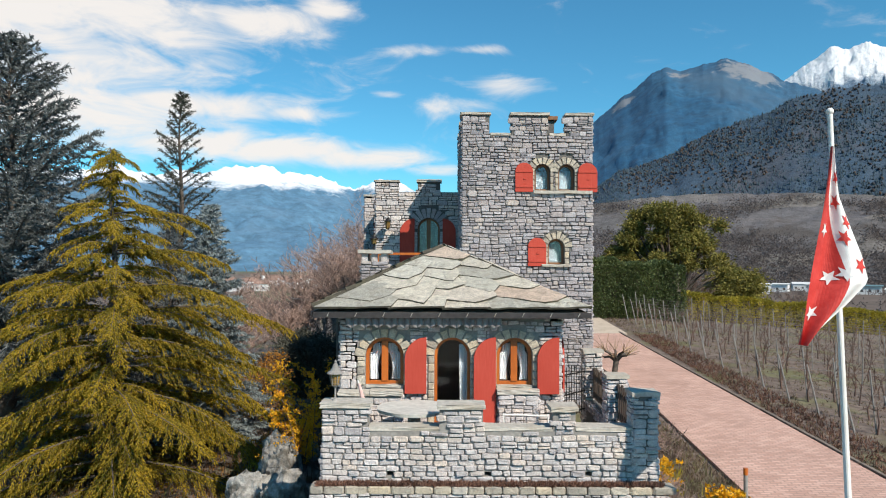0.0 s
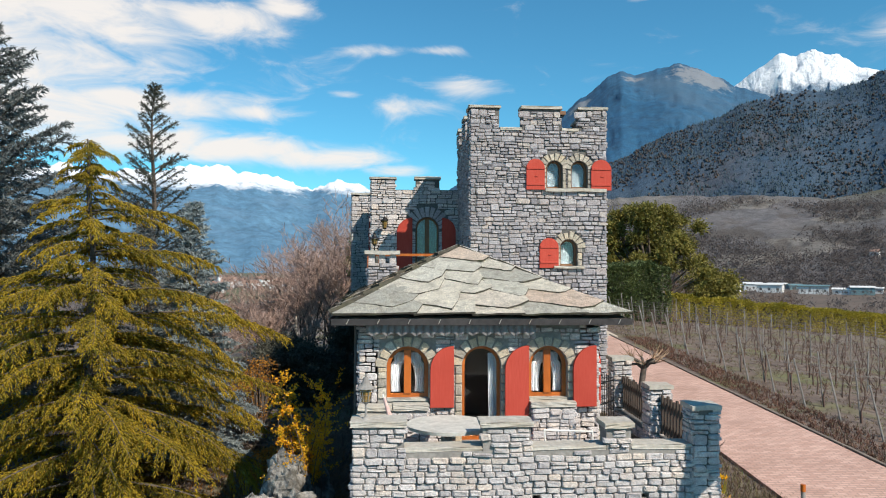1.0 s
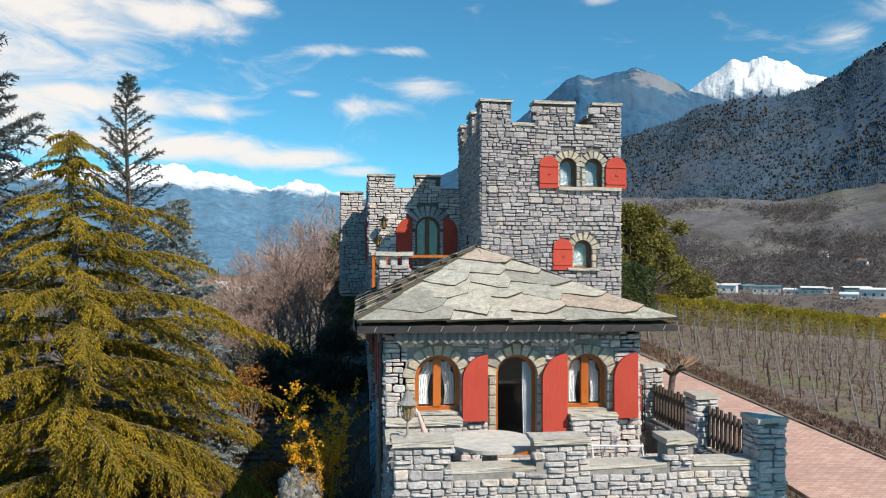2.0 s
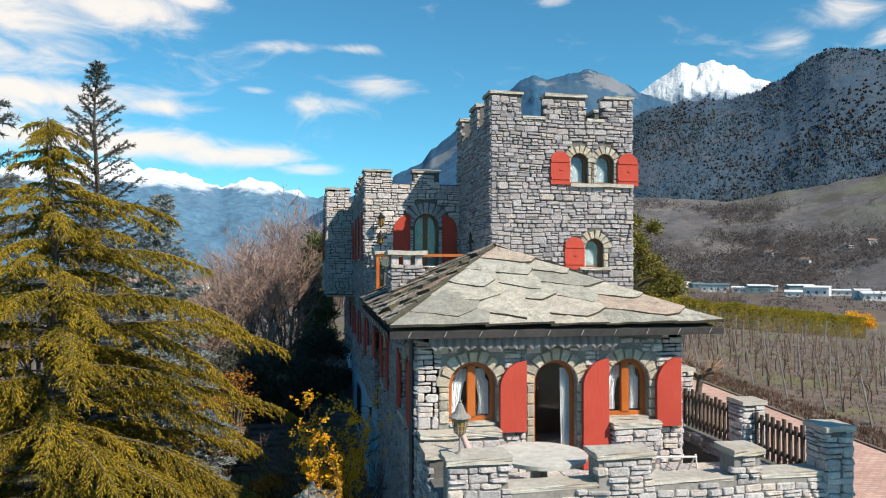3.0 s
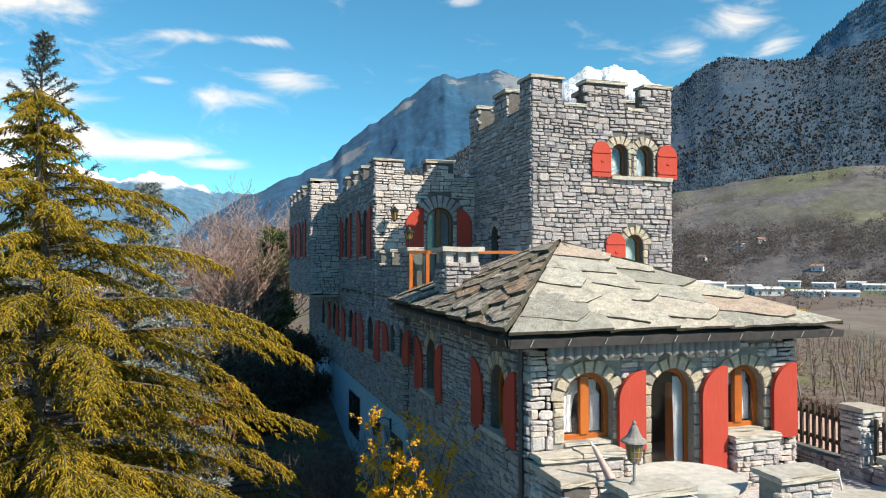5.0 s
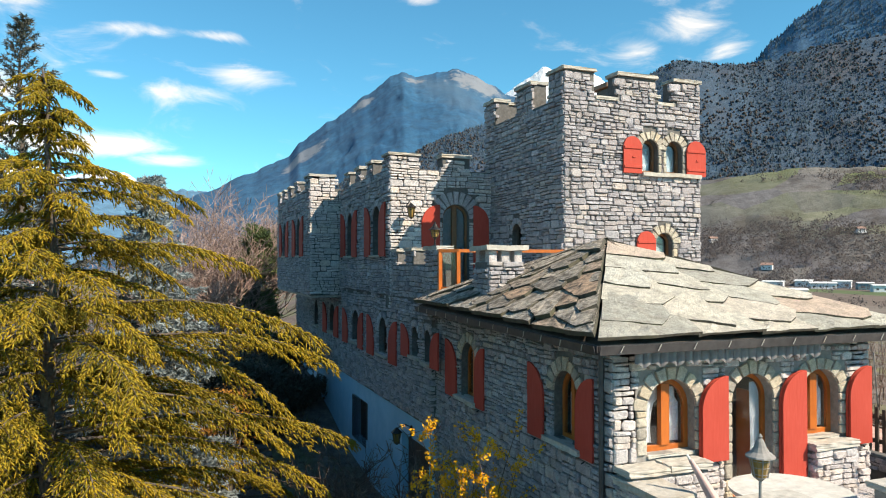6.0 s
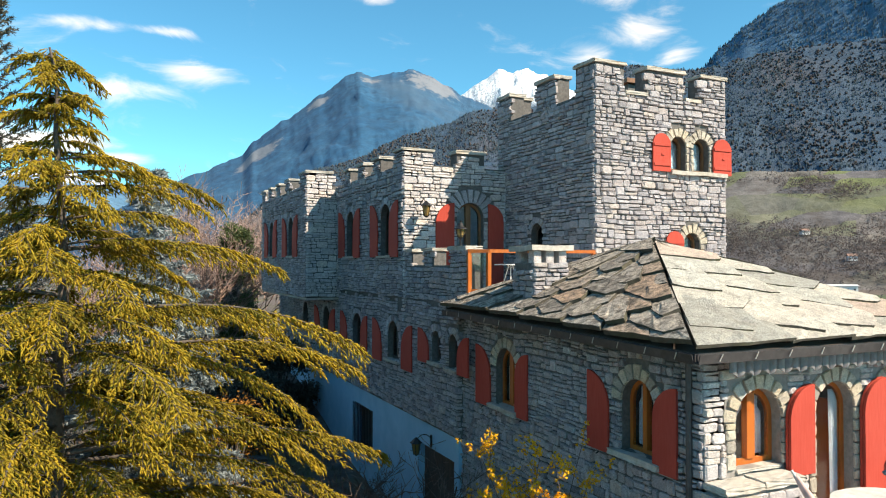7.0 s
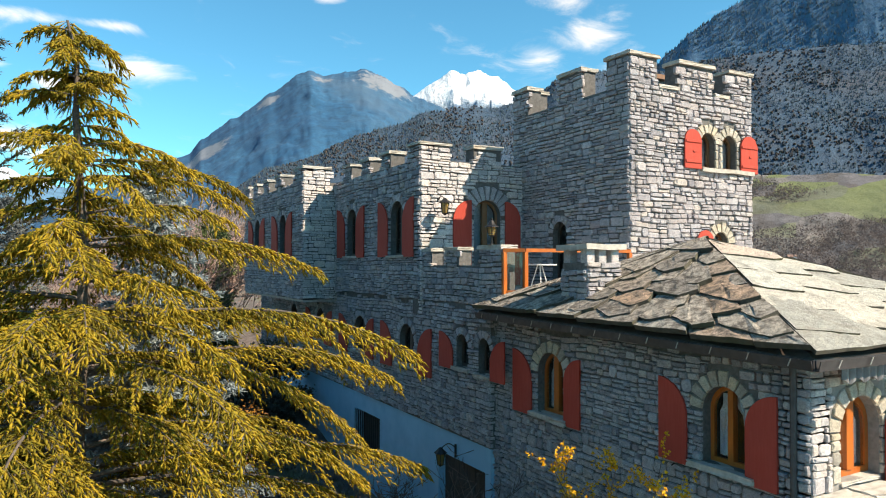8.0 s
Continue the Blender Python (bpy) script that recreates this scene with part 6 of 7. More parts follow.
for i, (bx, by_, bh) in enumerate(((-7.6, 49, 8.5), (-6.2, 55, 10.5), (-10.3, 51, 7.5), (-4.8, 52, 10.0), (-12.0, 58, 8.0), (-7.6, 60, 11.0), (-3.0, 56, 10.5), (-9.5, 45, 5.0), (-13.5, 46, 5.0), (-9.6, 64, 10.0), (-5.8, 49.5, 8.0))):
    bare_tree("bare_bush", bx, by_, ground_z(bx, by_), bh * 1.06, 1.0, "reddish leafless bush behind the castle", 20 + i, stems=4, twig=M_PINKTWIG, depth=5, category="bush", thick_r=0.010, twig_r=0.016)
for i, (bx, by_, bh) in enumerate(((-19.5, 36, 9.0), (-17, 42, 8.0), (-11.5, 40, 8.5))):
    bare_tree("bare_tree", bx, by_, ground_z(bx, by_), bh, 0.9, "leafless tree behind the conifers", 40 + i, stems=2, depth=4)


def leafy(name, x, y, zb, rx, ry, h, material, label, seed, count, leaf, category="bush", clumps=26, trunk=True, flat_top=False, kind="", low=0.25, clump=0.34):
    """A leafy crown of many clumps over a forked trunk."""
    g = np.random.default_rng(seed)
    ob = empty(name, (x, y, zb), label, category, kind=kind)
    C = []
    for i in range(clumps):
        a, r = g.uniform(0, 2 * math.pi), math.sqrt(g.uniform(0, 1))
        f = g.uniform(low, 1.0)
        k = math.sqrt(max(0.05, 1 - max(0, (f - 0.45) / 0.6) ** 2)) if not flat_top else 1.0
        C.append((x + rx * r * k * math.cos(a), y + ry * r * k * math.sin(a), zb + h * f))
    C = np.array(C)
    stems = [tube(np.array([[x, y, zb - 0.1], [(x + c[0]) / 2, (y + c[1]) / 2, zb + (c[2] - zb) * 0.6], c]), 0.02 * h, 0.012, 4) for c in C]
    v, t = gather(stems)
    tri_mesh("trunk", v, t, M_BARK, ob)
    n = count // clumps
    size = clump * min(rx, ry, h)
    P = np.repeat(C, n, 0) + g.normal(0, 1, (n * clumps, 3)) * size * np.array([0.55, 0.55, 0.42])
    P[:, 2] = np.maximum(P[:, 2], zb + 0.02)
    D = P - np.repeat(C, n, 0)
    D /= np.linalg.norm(D, axis=1, keepdims=True) + 1e-9
    v, t = blades(P, D, 2, leaf, leaf * 0.5, 0.7, g, 0.1)
    tri_mesh("crown", v, t, material, ob)["kind"] = "stuff"
    return ob


def hedge(name, a, b, wd, h0, h1, material, label, seed, count, leaf):
    """A clipped hedge from a to b: a mass of leaves round a row of stems."""
    g = np.random.default_rng(seed)
    a, b = np.array(a, float), np.array(b, float)
    L = np.linalg.norm(b - a)
    ob = empty(name, (*a, ground_z(*a)), label, "hedge")
    ux = (b - a) / L
    nx = np.array([ux[1], -ux[0]])
    t = g.uniform(0, 1, count)
    face = g.integers(0, 3, count)
    hh = h0 + (h1 - h0) * t
    hh = hh * (1 + 0.05 * np.sin(t * L * 1.3) + 0.04 * np.sin(t * L * 3.7))
    off = np.where(face == 0, -1, np.where(face == 1, 1, g.uniform(-1, 1, count))) * wd / 2 * (1 + 0.08 * np.sin(t * L * 2.1))
    z = np.where(face == 2, hh, hh * g.uniform(0, 1, count)) + g.normal(0, 0.05, count)
    off += g.normal(0, 0.06, count)
    x, y = a[0] + ux[0] * L * t + nx[0] * off, a[1] + ux[1] * L * t + nx[1] * off
    base = np.array([ground_z(float(p), float(q)) for p, q in zip(x[:: max(1, count // 400)], y[:: max(1, count // 400)])])
    base = np.interp(t, np.sort(t[:: max(1, count // 400)]), base[np.argsort(t[:: max(1, count // 400)])])
    P = np.stack([x, y, base + np.maximum(z, 0.03)], 1)
    D = np.stack([nx[0] * np.sign(off), nx[1] * np.sign(off), np.full(count, 0.4)], 1)
    v, tr = blades(P, D, 2, leaf, leaf * 0.5, 0.6, g, 0.05)
    tri_mesh("foliage", v, tr, material, ob)["kind"] = "stuff"
    stems = []
    k = max(3, int(L / 1.2))
    for i in range(k):
        p = a + ux * L * (i + 0.5) / k
        gz = ground_z(*p)
        H = h0 + (h1 - h0) * (i + 0.5) / k
        stems.append(tube(np.array([[p[0], p[1], gz - 0.1], [p[0] + 0.1, p[1], gz + H * 0.5], [p[0], p[1] + 0.1, gz + H * 0.92]]), wd * 0.30, wd * 0.34, 6))
    v, tr = gather(stems)
    tri_mesh("stem_work", v, tr, M_BARK, ob)["kind"] = "stuff"
    return ob


hedge("laurel_hedge", (9.0, 48.0), (16.0, 48.6), 2.2, 3.7, 3.5, M_HEDGE, "tall dark green clipped evergreen hedge", 3, 26000, 0.16)
hedge("yellowish_hedge", (16.5, 50.2), (41.0, 57.5), 1.3, 1.75, 1.7, M_OLIVEHEDGE, "long clipped olive-yellow hedge behind the vineyard", 4, 30000, 0.13)
leafy("pine_tree", 18.2, 57.0, 0.3, 4.8, 3.2, 8.2, M_PINE, "rounded olive-green pine beyond the hedge", 5, 33000, 0.22, "tree", 80, clump=0.17, low=0.35)
leafy("pine_tree", 27.0, 66.0, -1.5, 2.8, 2.4, 4.6, M_PINE, "small spreading dark pine beyond the hedge", 6, 7000, 0.28, "tree", 22)
leafy("forsythia", 41.0, 57.8, ground_z(41.0, 57.8), 1.6, 1.3, 2.0, M_YELLOW, "bright yellow forsythia bush in flower", 7, 5000, 0.16, "bush", 22)
leafy("ivy_tree", -4.1, 50.3, ground_z(-4.1, 50.3), 1.05, 1.1, 7.2, M_HEDGE, "dark evergreen tree beside the bay", 8, 22000, 0.14, "tree", 60, low=0.06)
for i, (bx, by_, bh, bw) in enumerate(((22.0, 62.0, 3.2, 2.4), (33.0, 66.0, 2.6, 3.0), (48.0, 75.0, 3.0, 3.0), (37.0, 72.0, 3.4, 3.0), (20.5, 59.0, 3.0, 2.2))):
    bare_tree("bare_bush", bx, by_, ground_z(bx, by_), bh * 1.4, 1.2, "greyish leafless bush beyond the hedge", 60 + i, stems=4, depth=4, category="bush")
# shaded yard shrubs
for i, (bx, by_, bh, bw) in enumerate(((-6.5, 36.5, 3.6, 1.6), (-4.2, 38.5, 2.8, 1.3), (-8.0, 40.0, 3.2, 1.4))):
    leafy("yard_shrub", bx, by_, ground_z(bx, by_), bw, bw, bh, M_SPRUCE, "dense dark shrub in the shaded yard", 80 + i, 9000, 0.14, "bush", 30, low=0.08)
for i, (bx, by_, bh) in enumerate(((-3.8, 24.6, 2.6), (-3.5, 22.8, 1.8), (-4.0, 28.0, 1.6))):
    bare_tree("bare_shrub", bx, by_, ground_z(bx, by_), bh * 1.5, 1.3, "tangled leafless shrub against the wall", 90 + i, stems=5, depth=4, category="bush")


def forsythia_near():
    """Upright arching shoots with side sprays of clustered yellow flowers, on the rocks beside the pavilion."""
    g = np.random.default_rng(12)
    ob = empty("forsythia", (-3.8, 19.75, -2.6), "straggling forsythia with yellow flowers among rocks", "bush")
    stems, sprays, P, D = [], [], [], []
    for i in range(20):
        a = g.uniform(0, 2 * math.pi)
        o = np.array([-4.05 + g.normal(0, 0.32), 19.65 + g.normal(0, 0.32), -1.9])
        L, lean = g.uniform(1.2, 3.1), g.uniform(0.05, 0.36)
        s = np.linspace(0, 1, 8)[:, None]
        pts = o + np.concatenate([L * lean * math.cos(a) * s ** 1.6, L * lean * math.sin(a) * s ** 1.6, L * s * (1 - 0.25 * lean * s)], 1)
        stems.append(tube(pts, 0.014, 0.005, 4))
        for k in range(12):
            p = pts[g.integers(2, 8)]
            q = p + np.array([g.normal(0, 0.22), g.normal(0, 0.22), g.uniform(0.02, 0.40)])
            sprays.append((p, q, 0.005))
            if g.uniform() < 0.9:
                r = g.uniform(0.0, 1.1, 22)[:, None]
                P.append(p + (q - p) * r + g.normal(0, 0.032, (22, 3)))
                D.append(g.normal(0, 1, (22, 3)))
    v, t = gather(stems)
    tri_mesh("shoot_work", v, t, M_TWIG, ob)["kind"] = "stuff"
    slivers(sprays, M_TWIG, "spray_work", ob)
    v, t = blades(np.concatenate(P), np.concatenate(D), 5, 0.04, 0.030, 0.8, g)
    tri_mesh("bloom", v, t, M_YELLOW, ob)["kind"] = "stuff"


forsythia_near()


def rock(x, y, z, sx, sy, sz, seed, label):
    bm = bmesh.new()
    bmesh.ops.create_icosphere(bm, subdivisions=4, radius=1.0)
    for v in bm.verts:
        p = v.co.copy()
        n = noise.fractal(p * 1.3 + Vector((seed, 0, 0)), 1.0, 2.0, 5)
        c = noise.cell(p * 1.9 + Vector((0, seed, 0)))
        ridge_n = noise.ridged_multi_fractal(p * 1.7 + Vector((seed * 3.1, 0, 2)), 0.9, 2.1, 5, 1.0, 2.0) - 1.0
        k = 1 + 0.16 * n + 0.10 * c + 0.24 * ridge_n
        v.co = Vector((p.x * sx, p.y * sy, p.z * sz)) * k
    ob = link_bm("rock", bm, M_ROCK)
    ob.matrix_basis = pose(x, y, z, 0, 0, seed * 37)
    return tagged(ob, label, "rock", "crag rocks")


M_ROCK = stone_mat("pale_crag", [(0.0, (0.30, 0.29, 0.28)), (1.0, (0.46, 0.45, 0.43))], False, 4.0, 0.10, (0.05, 0.045, 0.035), 2.2, (0.42, 0.58, 0.85))
for i, (x, y, z, sx, sy, sz) in enumerate(((-4.3, 19.0, -1.4, 0.5, 0.6, 0.75), (-4.8, 18.2, -2.1, 0.6, 0.6, 0.7), (-5.7, 17.4, -2.7, 0.9, 0.8, 0.65), (-5.0, 16.4, -2.9, 0.8, 0.8, 0.7), (-3.8, 17.6, -2.0, 0.55, 0.6, 0.8), (-4.0, 20.3, -2.0, 0.6, 0.7, 0.8), (-6.3, 18.6, -3.2, 0.8, 0.7, 0.5), (-3.3, 15.4, -2.7, 0.7, 0.9, 0.8), (-4.5, 19.4, -2.6, 0.9, 0.9, 0.9))):
    rock(x, y, z, sx, sy, sz, i + 1, "pale weathered crag rock below the terrace")


# ---- vineyard ----
M_WIRE = two_tone("vineyard_wire", (0.13, 0.12, 0.115), (0.22, 0.205, 0.195), 10, 0.6, 0.4, dist=0)


def vineyard():
    g = random.Random(9)
    y = 13.0
    while y < 49:
        ob = empty("vine_row", (12.0, y, ground_z(12.0, y)), "row of bare vines tied to wires and posts", "vine row", "vineyard rows")
        xs = [12.0] + [12.0 + 4.6 * k + g.uniform(-0.2, 0.2) for k in range(1, 7)]
        for k, x in enumerate(xs):
            bm = bmesh.new()
            gz = ground_z(x, y)
            lean = -0.42 if k == 0 else g.uniform(-0.06, 0.06)
            rod(bm, (x, y, gz - 0.2), (x + lean, y + g.uniform(-0.05, 0.05), gz + g.uniform(1.55, 1.75)), 0.032 if k == 0 else 0.028, 0.028 if k == 0 else 0.025, 6)
            part("post", bm, M_POST, ob)
        bm = bmesh.new()
        gz = ground_z(12.5, y)
        rod(bm, (12.62, y + 0.04, gz - 0.2), (12.42, y + 0.04, gz + 1.85), 0.028, 0.025, 6)
        part("post", bm, M_POST, ob)
        wires = []
        for h in (0.62, 0.9, 1.2, 1.5):
            pts = np.array([[x, y, ground_z(x, y) + h + (0.0 if i else -0.02)] for i, x in enumerate(xs)])
            wires.append(tube(pts, 0.006, 0.006, 3))
        v, t = gather(wires)
        tri_mesh("wire_work", v, t, M_WIRE, ob)["kind"] = "stuff"
        stems = []
        x = 12.6
        while x < xs[-1]:
            gz = ground_z(x, y)
            q = np.array([[x, y, gz - 0.05], [x + g.uniform(-.06, .06), y + g.uniform(-.05, .05), gz + 0.35], [x + g.uniform(-.1, .1), y, gz + 0.68]])
            stems.append(tube(q, 0.032, 0.022, 4))
            for c in range(9):
                e = q[-1] + np.array([g.uniform(-0.6, 0.6), g.uniform(-0.14, 0.14), g.uniform(-0.12, 0.62)])
                stems.append(tube(np.array([q[-1], (q[-1] + e) / 2 + np.array([0, 0, 0.08]), e]), 0.011, 0.005, 3))
            x += g.uniform(0.8, 1.1)
        v, t = gather(stems)
        tri_mesh("vine_wood", v, t, M_VINE, ob)["kind"] = "stuff"
        y += 1.95


vineyard()


# ---- grass and litter on the verges ----
def tufts(name, count, area, material, label, seed, length, width, per=4):
    g = np.random.default_rng(seed)
    P = []
    while len(P) < count:
        x, y = area(g)
        P.append((x, y, ground_z(x, y)))
    P = np.array(P)
    v, t = blades(P, np.tile((0, 0, 1.0), (count, 1)), per, length, width, 0.5, g)
    tagged(tri_mesh(name, v, t, material), label, "grass", kind="stuff")


M_DRYGRASS = leaf_mat("dry_grass", [(0.0, (0.10, 0.065, 0.052)), (0.5, (0.18, 0.125, 0.10)), (0.75, (0.24, 0.185, 0.12)), (1.0, (0.12, 0.145, 0.04))])
M_REDTWIG = leaf_mat("rusty_groundcover", [(0.0, (0.12, 0.06, 0.045)), (1.0, (0.24, 0.13, 0.10))])
M_LITTER = leaf_mat("orange_leaf_litter", [(0.0, (0.16, 0.08, 0.03)), (1.0, (0.34, 0.17, 0.05))])
tufts("vineyard_grass", 9000, lambda g: (10.7 + 24 * g.uniform(0, 1) ** 1.5, g.uniform(10, 48)), M_DRYGRASS, "sparse winter grass between the vines", 1, 0.13, 0.02)
tufts("verge_groundcover", 2600, lambda g: (10.65 + g.uniform(0, 1.3) ** 1.2, g.uniform(9, 40)), M_REDTWIG, "rusty low groundcover along the kerb", 2, 0.15, 0.03)
tufts("bank_grass", 5000, lambda g: (g.uniform(4.35, 6.7), g.uniform(9, 24)), M_DRYGRASS, "dry grass on the bank beside the drive", 3, 0.16, 0.02)
tufts("leaf_litter", 9000, lambda g: (g.uniform(-16, -3.2), g.uniform(12, 30)), M_LITTER, "orange fallen leaves under the trees", 5, 0.10, 0.06, 2)
tufts("yard_grass", 9000, lambda g: (g.uniform(-20, -3.2), g.uniform(20, 60)), M_DRYGRASS, "dry grass and weeds in the yard", 6, 0.3, 0.03)


def daffodils(x, y, seed, n=26):
    g = np.random.default_rng(seed)
    z = ground_z(x, y)
    ob = empty("daffodil_clump", (x, y, z), "clump of yellow daffodils on the bank", "flowers", "daffodils")
    P = np.stack([x + g.normal(0, 0.16, n), y + g.normal(0, 0.16, n), np.full(n, z)], 1)
    v, t = blades(P, np.tile((0, 0, 1.0), (n, 1)), 7, 0.32, 0.025, 0.28, g)
    tri_mesh("foliage", v, t, M_OLIVEHEDGE, ob)["kind"] = "stuff"
    Q = P + np.stack([g.normal(0, 0.05, n), g.normal(0, 0.05, n), g.uniform(0.28, 0.4, n)], 1)
    v, t = blades(Q, np.tile((0, -0.4, 0.6), (n, 1)), 7, 0.085, 0.06, 0.8, g)
    tri_mesh("bloom", v, t, M_YELLOW, ob)["kind"] = "stuff"


for i, (x, y) in enumerate(((4.9, 15.9), (5.1, 16.6), (5.9, 15.3), (6.15, 15.1), (5.6, 13.8), (5.95, 13.6), (6.3, 13.9), (6.2, 14.4), (5.0, 14.0), (5.3, 17.2))):
    daffodils(x, y, 30 + i)

# bollard
bol = empty("bollard", (6.54, 15.5, ground_z(6.54, 15.5)), "grey bollard with a brown cap beside the drive", "bollard", local=True)
bm = bmesh.new()
rod(bm, (0, 0, -0.1), (0, 0, 0.66), 0.045, seg=12)
part("post", bm, M_POST, bol)
bm = bmesh.new()
rod(bm, (0, 0, 0.655), (0, 0, 0.80), 0.05, seg=12)
part("cap", bm, M_ORANGE, bol)

# autumn-coloured shrubs and creepers
M_RUST = leaf_mat("rusty_leaves", [(0.0, (0.22, 0.085, 0.02)), (1.0, (0.50, 0.24, 0.03))])
for i, (bx, by_, bh, bw) in enumerate(((-7.2, 30.5, 3.4, 0.9), (-8.3, 32.5, 3.0, 0.9), (-5.6, 24.0, 1.6, 0.6))):
    leafy("rusty_shrub", bx, by_, ground_z(bx, by_), bw, bw, bh, M_RUST, "thin shrub with rusty orange leaves", 110 + i, 1100, 0.09, "bush", 26, low=0.1)
for i, (bx, by_, bh) in enumerate(((4.75, 13.9, 1.2), (5.5, 12.8, 1.0), (4.9, 15.3, 0.9), (5.6, 18.4, 1.1))):
    bare_tree("bare_shrub", bx, by_, ground_z(bx, by_), bh, 1.5, "tangled reddish bare creeper beside the terrace", 130 + i, stems=5, twig=M_PINKTWIG, depth=4, category="bush", thick_r=0.012, twig_r=0.006)


def pollard(x, y, seed):
    """A small pruned tree: a knotted bent trunk, stubby limbs and a fan of pale cut shoots."""
    g = np.random.default_rng(seed)
    zb = ground_z(x, y)
    ob = empty("pollard_tree", (x, y, zb), "small pollarded tree with knotted trunk and pale bare shoots", "tree")
    head = np.array([x + 0.12, y, 1.25])
    v, t = tube(np.array([[x - 0.1, y, zb - 0.1], [x - 0.16, y + 0.05, -0.2], [x + 0.02, y - 0.03, 0.6], head]), 0.10, 0.075, 8)
    tri_mesh("trunk", v, t, M_BARK, ob)
    limbs, shoots = [], []
    for k in range(9):
        a = k * 0.7 + g.uniform(-0.2, 0.2)
        tip = head + np.array([0.34 * math.cos(a), 0.34 * math.sin(a), g.uniform(0.05, 0.28)])
        limbs.append(tube(np.array([head - (0, 0, 0.05), (head + tip) / 2 + (0, 0, 0.05), tip]), 0.05, 0.034, 6))
        for q in range(9):
            d = np.array([math.cos(a) + g.normal(0, 0.5), math.sin(a) + g.normal(0, 0.5), g.uniform(0.2, 1.1)])
            shoots.append((tip, tip + d / np.linalg.norm(d) * g.uniform(0.2, 0.5), 0.010))
    v, t = gather(limbs)
    tri_mesh("limb_work", v, t, M_BARK, ob)["kind"] = "stuff"
    slivers(shoots, M_PALETWIG, "twig_work", ob)


M_PALETWIG = leaf_mat("pale_cut_shoots", [(0.0, (0.30, 0.20, 0.14)), (1.0, (0.55, 0.40, 0.29))], 0.9, 0.0)
pollard(4.75, 20.1, 4)
g_s = np.random.default_rng(15)
sed = np.stack([g_s.uniform(-2.5, 4.4, 2600), g_s.uniform(14.17, 14.42, 2600), np.full(2600, -0.47)], 1)
v, t = blades(sed, np.tile((0, -0.3, 1.0), (2600, 1)), 4, 0.07, 0.025, 0.6, g_s)
tagged(tri_mesh("ledge_groundcover", v, t, M_REDTWIG), "rusty sedum growing along the stone ledge", "groundcover", kind="stuff")
# ---- far woods, houses and sheds ----
def far_woods(name, slope, count, lo, hi, material, label, seed, size, round_top, patch, bias=0.0):
    """Trees on a far slope, each a small tapered or domed crown, gathered by a patchy pattern."""
    g = np.random.default_rng(seed)
    A, R, _ = slope.shape
    P = []
    while len(P) < count:
        i, j = g.uniform(0, A - 1.01), g.uniform(lo, hi) * (R - 1.01)
        a, b = int(i), int(j)
        p = slope[a, b] + (slope[a + 1, b] - slope[a, b]) * (i - a) + (slope[a, b + 1] - slope[a, b]) * (j - b)
        if noise.noise(Vector((p[0] * patch, p[1] * patch, seed))) + bias > g.uniform(-0.25, 0.25):
            P.append(p)
    P = np.array(P)
    n = len(P)
    h = size * g.uniform(0.6, 1.4, n)
    w = h * (0.55 if round_top else 0.26) * g.uniform(0.8, 1.2, n)
    k = 3
    ang = np.arange(k) * 2 * math.pi / k
    rings = ((0.15, 0.85), (0.62, 1.0)) if round_top else ((0.05, 1.0),)
    V = []
    for z, r in rings:
        rr = (w * r)[:, None] * g.uniform(0.75, 1.25, (n, k))
        V.append(np.stack([P[:, 0:1] + rr * np.cos(ang), P[:, 1:2] + rr * np.sin(ang), (P[:, 2] + h * z)[:, None] + g.normal(0, 0.06, (n, k)) * h[:, None]], 2))
    V.append((P + np.stack([np.zeros(n), np.zeros(n), h], 1))[:, None])
    V = np.concatenate(V, 1)
    m = V.shape[1]
    T = []
    for r in range(len(rings) - 1):
        for q in range(k):
            s = (q + 1) % k
            T += [(r * k + q, r * k + s, (r + 1) * k + s), (r * k + q, (r + 1) * k + s, (r + 1) * k + q)]
    r = len(rings) - 1
    T += [(r * k + q, r * k + (q + 1) % k, m - 1) for q in range(k)]
    T = (np.array(T)[None] + (np.arange(n) * m)[:, None, None]).reshape(-1, 3)
    tagged(tri_mesh(name, V.reshape(-1, 3), T, material), label, "woods", kind="stuff")


# mountain conifers and bare woods are blued and lifted to carry painted haze
M_FARFIR = leaf_mat("hazed_conifers", [(0.0, (0.058, 0.112, 0.162)), (1.0, (0.088, 0.138, 0.188))], 0.9, 0.5)
M_FARBARE = leaf_mat("hazed_bare_woods", [(0.0, (0.070, 0.084, 0.112)), (0.7, (0.098, 0.092, 0.104)), (1.0, (0.15, 0.115, 0.098))], 0.9, 0.5)
M_FARBUSH = leaf_mat("valley_bare_trees", [(0.0, (0.100, 0.088, 0.094)), (1.0, (0.175, 0.150, 0.152))], 0.9, 0.5)
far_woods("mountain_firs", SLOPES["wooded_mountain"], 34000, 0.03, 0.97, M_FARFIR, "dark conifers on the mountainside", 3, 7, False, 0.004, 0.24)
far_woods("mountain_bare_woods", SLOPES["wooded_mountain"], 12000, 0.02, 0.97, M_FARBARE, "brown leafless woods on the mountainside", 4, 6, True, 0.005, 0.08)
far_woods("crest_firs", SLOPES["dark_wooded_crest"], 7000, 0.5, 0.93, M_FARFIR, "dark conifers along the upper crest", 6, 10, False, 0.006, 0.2)


